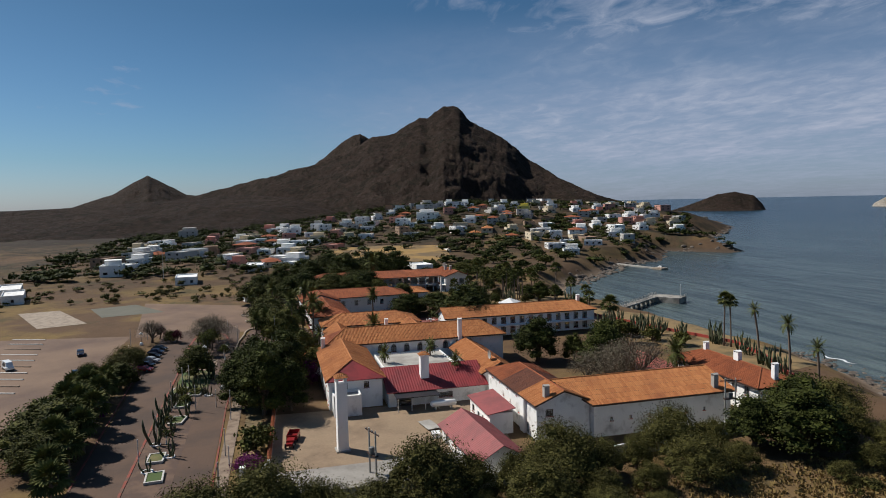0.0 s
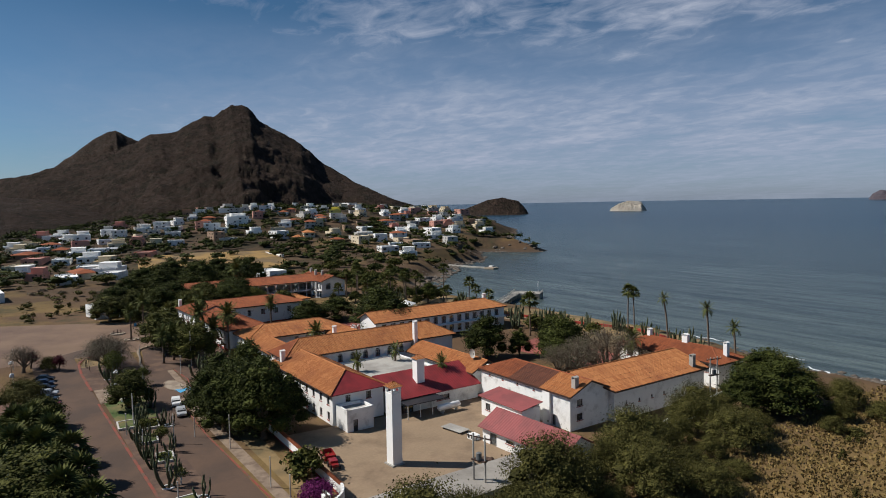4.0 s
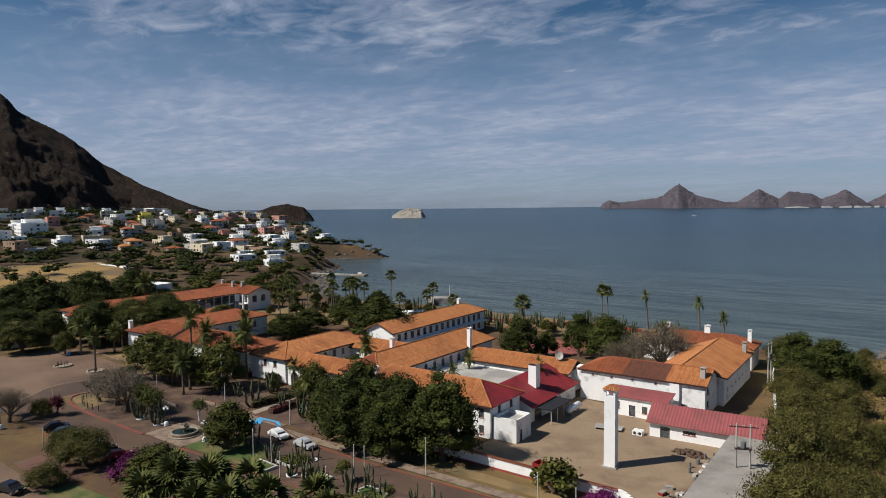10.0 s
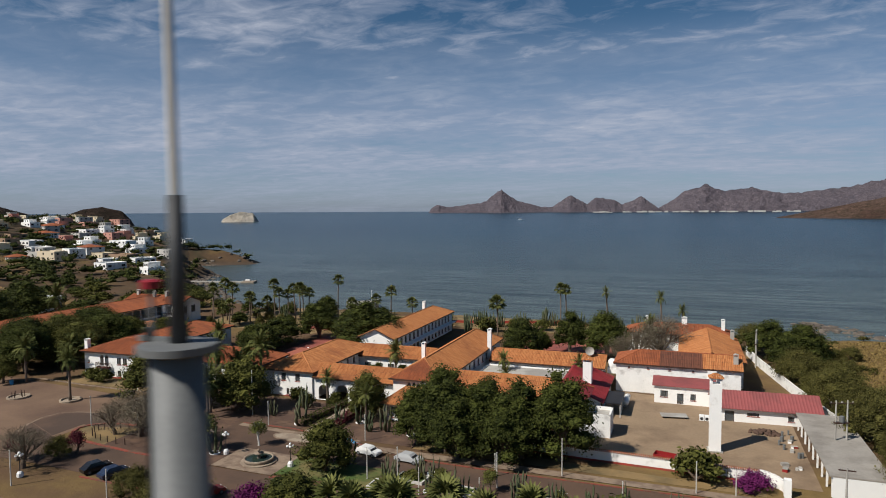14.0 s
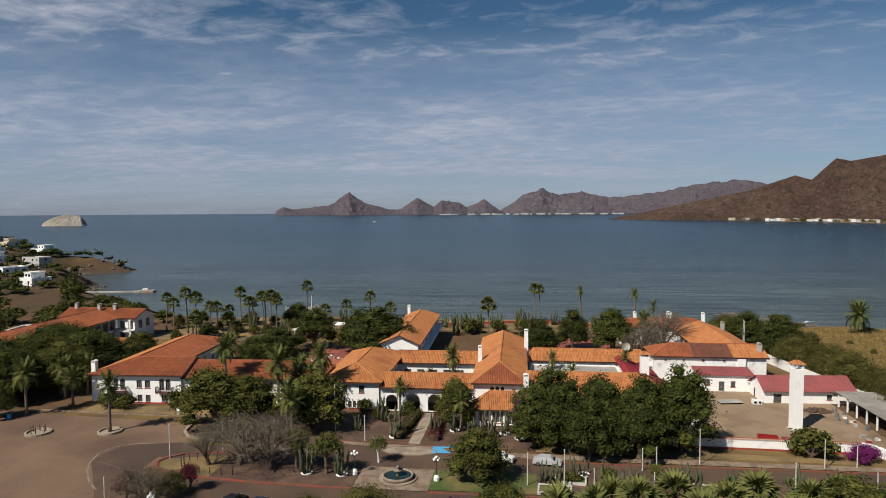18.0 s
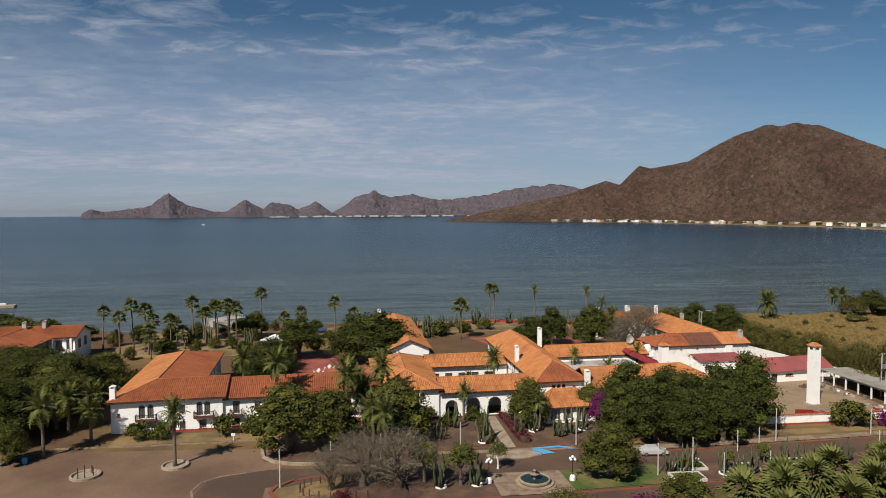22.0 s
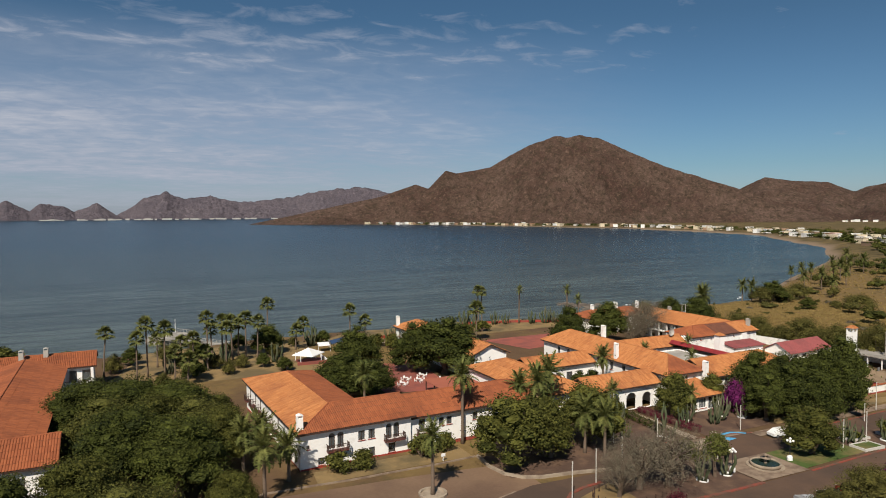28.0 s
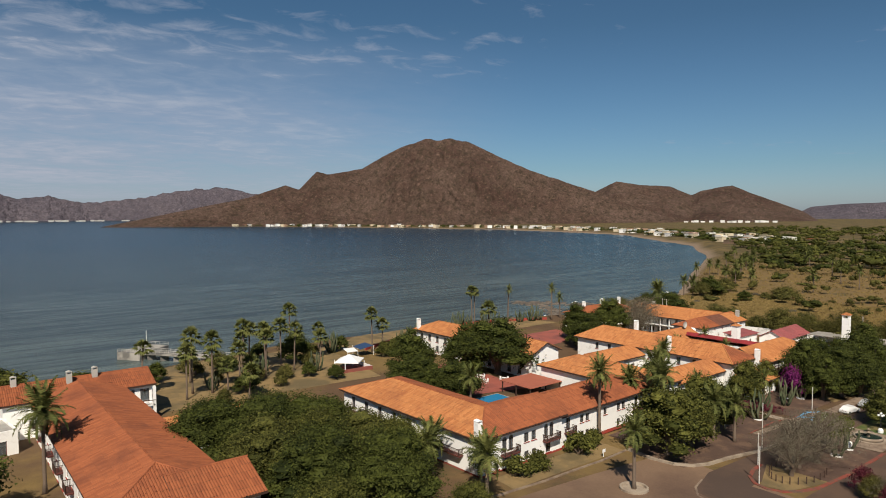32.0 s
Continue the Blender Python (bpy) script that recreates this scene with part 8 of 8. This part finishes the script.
# ---- clutter of the yard and garden ----
c = thing("trailer", pose(-7.5, -7.6, 0, 0, 0, -12), "red farm trailer in the yard", "trailer")
part("bed", Mesh().box(-1.6, 1.6, -0.9, 0.9, 0.5, 0.65), PAINT["red"], c)
for q in ((-1.6, 1.6, -0.9, -0.84), (-1.6, 1.6, 0.84, 0.9), (-1.6, -1.54, -0.84, 0.84), (1.54, 1.6, -0.84, 0.84)):
    part("side_board", Mesh().box(*q, 0.65, 1.3), PAINT["red"], c)
for sx in (-0.9, 0.9):
    for side in (-1, 1):
        part("wheel", Mesh().tube([((sx, side * 0.75, 0.35), 0.35), ((sx, side * 0.95, 0.35), 0.35)], 12), IRON, c)
c = thing("machine", pose(-4.2, -8.2, 0, 0, 0, -10), "red machine with a low bonnet", "machine")
part("bonnet", Mesh().box(-1.2, 0.3, -0.6, 0.6, 0.5, 1.2), PAINT["red"], c)
part("seat_box", Mesh().box(0.3, 1.2, -0.5, 0.5, 0.5, 0.9), PAINT["red"], c)
for sx in (-0.8, 0.8):
    for side in (-1, 1):
        part("wheel", Mesh().tube([((sx, side * 0.55, 0.4), 0.4), ((sx, side * 0.78, 0.4), 0.4)], 12), IRON, c)
ry = random.Random(4)
m = Mesh()
for k in range(60):
    a, d = ry.uniform(0, 6.28), ry.random() ** 0.5 * 2.6
    x, y, s = 8.6 + d * math.cos(a), 11.6 + d * 0.6 * math.sin(a), ry.uniform(0.15, 0.45)
    m.lathe([(s, 0), (s * 0.9, s * 0.5), (s * 0.2, s * ry.uniform(0.7, 1.2))], 6, (x, y, max(0, 0.55 - d * 0.2)))
solid("debris_pile", m, SOIL, "heap of dark earth and rubble in the yard", "rubble", kind="stuff")
for k in range(16):
    x, y = ry.uniform(9.5, 13.2), ry.uniform(-6, 12.5)
    s = ry.uniform(0.25, 0.6)
    q = thing("crate" if k % 2 else "scrap_drum", pose(x, y, 0.03, 0, 0, ry.uniform(0, 90)), ("pale discarded crate beside the open shelter" if k % 2 else "old grey scrap drum beside the open shelter"), "crate" if k % 2 else "drum", "scrap along the shelter")
    if k % 2:
        part("box_body", Mesh().box(-s, s, -s * 0.6, s * 0.6, 0, s * 0.8), (WHITE, CONCRETE, PAINT["red"])[k % 3], q)
        part("box_lid", Mesh().box(-s * 1.04, s * 1.04, -s * 0.64, s * 0.64, s * 0.8, s * 0.9), CONCRETE, q)
    else:
        part("drum_body", Mesh().lathe([(s * 0.5, 0), (s * 0.52, 0.05), (s * 0.5, 0.4), (s * 0.52, 0.45), (s * 0.5, 0.85), (s * 0.45, 0.88)], 12), (STEEL, CONCRETE)[k % 2], q)
c = thing("sheet_stack", pose(-6.5, 16.0, 0.04, 0, 0, 10), "grey sheet lying on low trestles", "sheet")
part("sheet_panel", Mesh().box(-2.4, 2.4, -1.2, 1.2, 0.35, 0.42), CONCRETE, c)
for x in (-2, 2):
    part("trestle", Mesh().box(x - 0.1, x + 0.1, -1, 1, 0, 0.35), WOOD, c)
for k in range(4):
    c = thing("air_unit", pose(-1.6 + 0.9 * (k % 2), 15.6 + 0.8 * (k // 2), 0.02), "white air-conditioning unit standing in the yard", "air unit", "units by the shed")
    part("casing", Mesh().box(-0.4, 0.4, -0.3, 0.3, 0.05, 0.85), WHITE, c)
    part("grille", Mesh().tube([((0, -0.31, 0.45), 0.28), ((0, -0.3, 0.45), 0.28)], 14), IRON, c)
c = thing("gas_tank", pose(-15.5, 21, 0), "long white gas tank on feet beside the kitchen", "tank")
part("tank", Mesh().tube([((0, -2.6, 1.2), 0.2), ((0, -2.3, 1.2), 0.6), ((0, 2.3, 1.2), 0.6), ((0, 2.6, 1.2), 0.2)], 14), WHITE, c, "", True)
for y in (-1.6, 1.6):
    part("foot", Mesh().box(-0.4, 0.4, y - 0.12, y + 0.12, 0, 0.75), CONCRETE, c)
c = thing("water_tank", pose(-19.6, 34, 4.5), "white rooftop water tank", "tank")
part("tank", Mesh().lathe([(0.9, 0), (0.95, 0.2), (0.95, 1.4), (0.5, 1.8), (0.1, 1.85)], 16), WHITE, c, "", True)
part("stand", Mesh().box(-1, 1, -1, 1, -1.2, 0), STUCCO_OLD, c)
c = thing("satellite_dish", pose(-24.5, 33.5, 6.2), "pale mesh satellite dish on the roof", "dish")
m = Mesh()
for k in range(5):
    for s in range(16):
        a0, a1 = 2 * math.pi * s / 16, 2 * math.pi * (s + 1) / 16
        r0, r1 = k * 0.2, (k + 1) * 0.2
        f = lambda r, a: (r * math.cos(a), -0.35 * r * r + 0.3, 1.6 + r * math.sin(a))
        m.face(f(r0, a0), f(r1, a0), f(r1, a1), f(r0, a1))
part("dish", m, CONCRETE, c)
part("mast", Mesh().tube([((0, 0.3, -1.2), 0.07), ((0, 0.3, 1.6), 0.07)], 8), STEEL, c)
c = thing("yard_sign", pose(-113.5, -7.0, lz(-113, -7)), "small white sign board on a post", "sign")
part("board", Mesh().box(-0.35, 0.35, -0.03, 0.03, 0.8, 1.3), WHITE, c)
part("post", Mesh().box(-0.05, 0.05, 0.03, 0.1, 0, 1.3), WHITE, c)
c = thing("trash_bin", pose(-143.4, -12.6, lz(-143, -12)), "blue plastic waste bin", "bin")
part("bin_body", Mesh().lathe([(0.35, 0), (0.4, 0.9), (0.42, 0.95), (0.3, 1.0)], 14), BLUE, c)
c = thing("tree_island", pose(-132.3, -19.4, lz(-132, -19)), "stone ring with short dark posts on the forecourt", "planter")
part("stone_ring", Mesh().lathe([(2.1, -0.2), (2.1, 0.35), (1.8, 0.38), (1.75, 0.1)], 18), STONE, c)
for k in range(6):
    part("stake", Mesh().tube([((1.1 * math.cos(k), 1.1 * math.sin(k), 0), 0.08), ((1.1 * math.cos(k), 1.1 * math.sin(k), 1.3), 0.07)], 6), WOOD, c)
for k in range(16):
    a = radians(60 + k * 16)
    x, y = -95 + 6.2 * math.cos(a), -28.6 + 3.2 * math.sin(a)
    c = thing("stake", pose(x, y, lz(x, y)), "short dark wooden stake", "stake", "stakes round the soil island")
    part("peg", Mesh().tube([((0, 0, -0.2), 0.09), ((0, 0, 1.1), 0.08)], 6), WOOD, c)
for k, (x, y) in enumerate(((-96, 41), (-98.5, 43), (-93.5, 45), (-90.5, 40), (-101, 39))):
    c = thing("patio_table", pose(x, y, lz(x, y) + 0.06, 0, 0, k * 30), "white patio table with four chairs drawn up", "table", "tables on the terrace")
    part("tabletop", Mesh().lathe([(0.55, 0.7), (0.55, 0.75), (0.05, 0.75)], 14), WHITE, c)
    part("pedestal", Mesh().tube([((0, 0, 0), 0.06), ((0, 0, 0.7), 0.06)], 8), WHITE, c)
    for j in range(4):
        a = radians(90 * j)
        q = thing("patio_chair", pose(x + math.cos(a), y + math.sin(a), lz(x, y) + 0.06, 0, 0, 90 * j - 90), "white plastic patio chair", "chair", "chairs on the terrace")
        part("seat", Mesh().box(-0.25, 0.25, -0.25, 0.25, 0.42, 0.47), WHITE, q)
        part("backrest", Mesh().box(-0.25, 0.25, 0.22, 0.27, 0.47, 0.9), WHITE, q)
        for sx in (-0.22, 0.18):
            for sy in (-0.22, 0.18):
                part("leg", Mesh().box(sx, sx + 0.04, sy, sy + 0.04, 0, 0.42), WHITE, q)
c = thing("swimming_pool", pose(-104.5, 28.8, lz(-104, 29)) @ Matrix.Scale(0.75, 4), "blue swimming pool with a pale rim", "pool")
part("pool_rim", Mesh().box(-5.4, 5.4, -3.9, 3.9, -0.4, 0.12), STONE, c)
part("pool_water", Mesh().box(-5, 5, -3.5, 3.5, -0.2, 0.125), mat("pool_water", (0.03, 0.22, 0.42), rough=0.08, var=0.2, bump=0.1), c)
c = thing("red_door_porch", pose(-91.2, 0.6, 0.6), "little red-tiled door porch", "porch")
part("porch_roof", Mesh().box(-0.9, 0.9, -1.1, 0.3, 2.3, 2.45), TILE_RED, c)
part("porch_door", Mesh().box(-0.5, 0.5, 0.0, 0.1, 0, 2.1), PAINT["red"], c)
for x in (-0.8, 0.7):
    part("porch_post", Mesh().box(x, x + 0.12, -1.0, -0.88, -0.2, 2.3), STUCCO, c)

# lettering over the entrance arch
bars = Mesh()
for k in range(11):
    a = radians(152 - k * 12.4)
    x, z = 7.0 + 3.1 * math.cos(a), 1.4 + 2.9 * math.sin(a)
    bars.box(x - 0.14, x + 0.14, -0.012, -0.002, z, z + 0.22)
lo = thing("sign_lettering", pose(-76.9, 3.3, 0.4), "faint grey lettering arched over the entrance", "sign")
part("letter_bars", bars, CONCRETE, lo)

# ---- the town on the hill ----
WALLS = [STUCCO, mat("cream_wall", (0.62, 0.53, 0.38), var=0.2), mat("grey_wall", (0.46, 0.44, 0.41), var=0.25), mat("yellow_wall", (0.68, 0.60, 0.16), var=0.15),
         mat("brown_wall", (0.30, 0.20, 0.13), var=0.25), mat("pink_wall", (0.52, 0.27, 0.21), var=0.2), STUCCO_OLD]
WIN = Mesh().box(-0.5, 0.5, -0.04, 0.05, 0, 1).data("pane", mat("dark_pane", (0.02, 0.025, 0.03), rough=0.15, var=0.05, bump=0))
rt = random.Random(33)


def house(x, y, w, d, h, turn, wall_mat, label, roof=None, upper=False, group=""):
    z = lz(x, y)
    c = thing("house", pose(x, y, z, 0, 0, turn), label, "house", group)
    b = Mesh()
    b.box(-w / 2, w / 2, -d / 2, d / 2, -3.0, h - 0.35)
    part("wall", b, wall_mat, c)
    if roof:
        pl, rd = hip_planes(-w / 2, w / 2, -d / 2, d / 2, h - 0.4, h + 1.2, "x" if w > d else "y", "hip", "hip", 0.5)
        r = Mesh()
        for p in pl:
            r.face(*p)
            r.face(*[(q[0], q[1], q[2] - 0.2) for q in reversed(p)])
            r.face(p[0], (p[0][0], p[0][1], p[0][2] - 0.2), (p[1][0], p[1][1], p[1][2] - 0.2), p[1])
        part("roof", r, roof, c)
    else:
        p = Mesh()
        t = 0.22
        for q in ((-w / 2, w / 2, -d / 2, -d / 2 + t), (-w / 2, w / 2, d / 2 - t, d / 2), (-w / 2, -w / 2 + t, -d / 2 + t, d / 2 - t), (w / 2 - t, w / 2, -d / 2 + t, d / 2 - t)):
            p.box(*q, h - 0.35, h + 0.25)
        part("parapet", p, wall_mat, c)
    if upper:
        ux, uw = rt.uniform(-0.18, 0.18) * w, w * rt.uniform(0.45, 0.65)
        part("upper_storey", Mesh().box(ux - uw / 2, ux + uw / 2, -d * 0.28, d * 0.42, h - 0.35, h + 2.7), wall_mat, c)
        part("upper_roof", Mesh().box(ux - uw / 2 - 0.3, ux + uw / 2 + 0.3, -d * 0.28 - 0.3, d * 0.42 + 0.3, h + 2.7, h + 2.95), wall_mat, c)
        for k in range(2):
            ob = new("window", WIN)
            ob.parent = c
            ob.matrix_basis = pose(ux - uw * 0.22 + uw * 0.44 * k, -d * 0.28, h + 0.7) @ Matrix.Diagonal((1.5, 1, 1.3, 1))
    for side in range(2):
        ln, off = (w, d / 2) if side % 2 == 0 else (d, w / 2)
        n = max(1, int(ln / 4.2))
        for f in range(max(1, int(h / 2.9))):
            for k in range(n):
                if rt.random() < 0.2:
                    continue
                a = radians(90 * side)
                u = -ln / 2 + ln * (k + 0.5) / n
                ob = new("window", WIN)
                ob.parent = c
                ww = rt.choice((1.0, 1.4, 2.2))
                ob.matrix_basis = pose(u * math.cos(a) + off * math.sin(a), u * math.sin(a) - off * math.cos(a), 0.9 + 2.9 * f, 0, 0, 90 * side) @ Matrix.Diagonal((ww, 1, 1.3, 1))
    return c


house(-516, 135, 26, 18, 9, -12, WALLS[0], "large plain white house with a tall blank wall", upper=True)
house(-556, 252, 20, 12, 6, -25, WALLS[3], "yellow house on the hill", upper=True)
house(-512, 10, 20, 12, 7, -5, WALLS[0], "white house with a rounded stair tower", upper=True)
house(-532, 32, 18, 12, 6, -5, WALLS[0], "long white terrace house")
house(-386, 212, 12, 10, 6, -20, WALLS[0], "white house with a round tower")
house(-398, 236, 16, 12, 6, -20, WALLS[6], "white house under a red roof", TILE_RED)
house(-434, 170, 22, 9, 3.6, -18, WALLS[1], "low villa under an orange tile roof", TILE)
house(-412, 152, 12, 9, 3.4, -18, WALLS[1], "low villa under an orange tile roof", TILE)
house(-590, -90, 22, 16, 9, 0, WALLS[2], "unfinished grey block standing apart", upper=True)
house(-678, 422, 30, 12, 7, -30, WALLS[0], "wide white house on the headland")
house(-292, -96, 18, 11, 5.5, 6, WALLS[0], "white flat-roofed house at the field's edge", upper=True)
house(-171.7, -18.3, 11, 8, 4.0, 10, WALLS[0], "small white house behind the car park trees")
house(-244, -52, 18, 10, 3.6, 5, WALLS[0], "low white shed by the dirt road")
house(-206, -116, 22, 8, 3.6, 16, WALLS[6], "long low white shed beside the courts")
house(-232, -126, 26, 9, 3.4, 16, WALLS[6], "long low white shed beside the courts")
house(-236, 66, 16, 9, 5, 5, WALLS[0], "white flat building behind the lodge")
taken = [(-516, 135), (-556, 252), (-512, 10), (-532, 32), (-386, 212), (-398, 236), (-434, 170), (-412, 152), (-590, -90), (-678, 422), (-292, -96)]
count = 0
for k in range(2600):
    if count >= 185:
        break
    x, y = rt.uniform(-720, -285), rt.uniform(-130, 440)
    low = x > -430
    if low and not (y < 15 - (x + 300) * 0.25 and y > -130 or y > 175):
        continue
    if not low and (y < -40 and rt.random() < 0.75 or x < -560 and rt.random() < 0.5 or x < -600 and y < 120):
        continue
    if float(shore_distance(np.array([x]), np.array([y]))[0]) < 22 or any((x - a) ** 2 + (y - b) ** 2 < 15 ** 2 for a, b in taken):
        continue
    taken.append((x, y))
    count += 1
    s = rt.choice((0, 0, 6, 6, 6, 1, 1, 2, 2, 4, 5))
    tint = {0: "white", 6: "weathered white", 1: "cream", 2: "grey", 4: "brown", 5: "pink"}[s]
    roofed = rt.random() < 0.12
    two = rt.random() < 0.4
    house(x, y, rt.uniform(10, 20), rt.uniform(8, 13), 3.4 if two else rt.choice((3.2, 3.4, 5.8)), rt.uniform(-30, 5), WALLS[s],
          tint + (" house under a red tile roof in the hill town" if roofed else " two-level house with roof terrace in the hill town" if two else " flat-roofed house in the hill town"), TILE_RED if roofed else None, two and not roofed, "houses of the hill town")
spots = []
for k in range(1700):
    x, y = rt.uniform(-720, -270), rt.uniform(-150, 440)
    if float(shore_distance(np.array([x]), np.array([y]))[0]) > 6 and all((x - a) ** 2 + (y - b) ** 2 > 9 ** 2 for a, b in taken) and not (-390 < x < -290 and 25 < y < 110 and rt.random() < 0.85):
        spots.append((x, y, rt.uniform(2.5, 6.5), rt.uniform(5, 13)))
far_wood("town_trees", spots, LEAF_DARK, "dark trees and shrubs between the town houses", 60, 0.8)
# retaining walls and a long white garden wall
solid("garden_wall", Mesh().box(-408, -330, 108, 108.6, 0, 7.2), STUCCO, "long low white garden wall below the town", "wall")

# beach houses along the far shore
LINE = [(640, 2420), (820, 2180), (930, 1990), (1010, 1720), (1080, 1400), (1110, 1240), (1050, 1040), (985, 830), (860, 665), (780, 545), (690, 450), (600, 372)]
for k in range(185):
    f = rt.random() * (len(LINE) - 1)
    i = int(f)
    (ax, ay), (bx, by) = LINE[i], LINE[i + 1]
    t = f - i
    d = Vector((bx - ax, by - ay)).normalized()
    off = 14 + 110 * rt.random() ** 1.7
    x, y = ax + (bx - ax) * t - d.y * off, ay + (by - ay) * t + d.x * off
    if float(shore_distance(np.array([x]), np.array([y]))[0]) < 14:
        continue
    s = rt.choice((0, 6, 6, 1, 1, 2, 4))
    far = y > 900
    q = thing("beach_house", pose(x, y, lz(x, y), 0, 0, rt.uniform(0, 90)), "small pale beach house on the far shore", "house", "beach houses across the bay")
    w, dd, h = rt.uniform(10, 21), rt.uniform(8, 13), rt.uniform(3.6, 7.2)
    part("wall", Mesh().box(-w / 2, w / 2, -dd / 2, dd / 2, -2, h), WALLS[s], q)
    part("roof", Mesh().box(-w / 2 - 0.4, w / 2 + 0.4, -dd / 2 - 0.4, dd / 2 + 0.4, h, h + 0.4), TILE_RED if rt.random() < 0.15 else WALLS[s], q)
    for j in range(3):
        ob = new("window", WIN)
        ob.parent = q
        ob.matrix_basis = pose(-w / 3 + j * w / 3, -dd / 2, 1.0) @ Matrix.Diagonal((2.0, 1, 1.8, 1))
spots = []
for k in range(420):
    f = rt.random() * (len(LINE) - 1)
    i = int(f)
    (ax, ay), (bx, by) = LINE[i], LINE[i + 1]
    d = Vector((bx - ax, by - ay)).normalized()
    off = rt.uniform(8, 130)
    x, y = ax + (bx - ax) * (f - i) - d.y * off, ay + (by - ay) * (f - i) + d.x * off
    if float(shore_distance(np.array([x]), np.array([y]))[0]) > 10:
        spots.append((x, y, rt.uniform(2.5, 5.5), rt.uniform(8, 20)))
far_wood("shore_trees", spots, LEAF_DARK, "dark trees between the beach houses", 50, 1.4)
for k in range(14):
    a = radians(58.2 + 0.5 * k)
    x, y = -178 + 2850 * math.sin(a) + rt.uniform(-20, 20), -86 + 2850 * math.cos(a) + rt.uniform(-12, 12)
    q = thing("far_building", pose(x, y, lz(x, y) + 4, 0, 0, 30), "long white building far across the plain", "building", "white buildings across the plain")
    part("wall", Mesh().box(-13, 13, -8, 8, -7, 2 + k % 3 * 1.4), WALLS[6], q)
    part("roof", Mesh().box(-14, 14, -9, 9, 2 + k % 3 * 1.4, 2.6 + k % 3 * 1.4), WALLS[6], q)
# the harbour town at the foot of the far range, and the sandspit before it
m = Mesh()
for k in range(85):
    a = radians(rt.uniform(-6.5, 17.0))
    d = rt.uniform(4230, 4330)
    x, y, w, h = -62 + d * math.sin(a), -123 + d * math.cos(a), rt.uniform(8, 34), rt.uniform(2, 8)
    m.box(x - w / 2, x + w / 2, y - 8, y + 8, 2, 11.5 + h)
solid("harbour_town", m, WALLS[2], "pale line of harbour buildings far across the bay", "town", kind="stuff")
m = Mesh()
for k in range(26):
    f = k / 25
    x, y = 250 + 240 * f, 2580 - 10 * f
    if k < 25:
        m.box(x - 6, x + 6, y - 14 - 30 * f, y + 40, SEA - 3, SEA + 1.2 + 2.6 * f + 0.4 * (k % 3))
solid("sandspit", m, PIER, "low pale spit running out from the far mountain", "spit", kind="structure")
m = Mesh()
for k in range(40):
    x, y, w, h = rt.uniform(360, 520), 2580 + rt.uniform(0, 30), rt.uniform(4, 9), rt.uniform(2, 5.5)
    m.box(x - w / 2, x + w / 2, y - 4, y + 4, SEA, SEA + 3 + h)
solid("spit_houses", m, WALLS[0], "white houses crowded along the far spit", "houses", kind="stuff")
# unused model plants leave the place
for t in PARK:
    if t not in USED:
        for o in (*t.children_recursive, t):
            bpy.data.objects.remove(o)
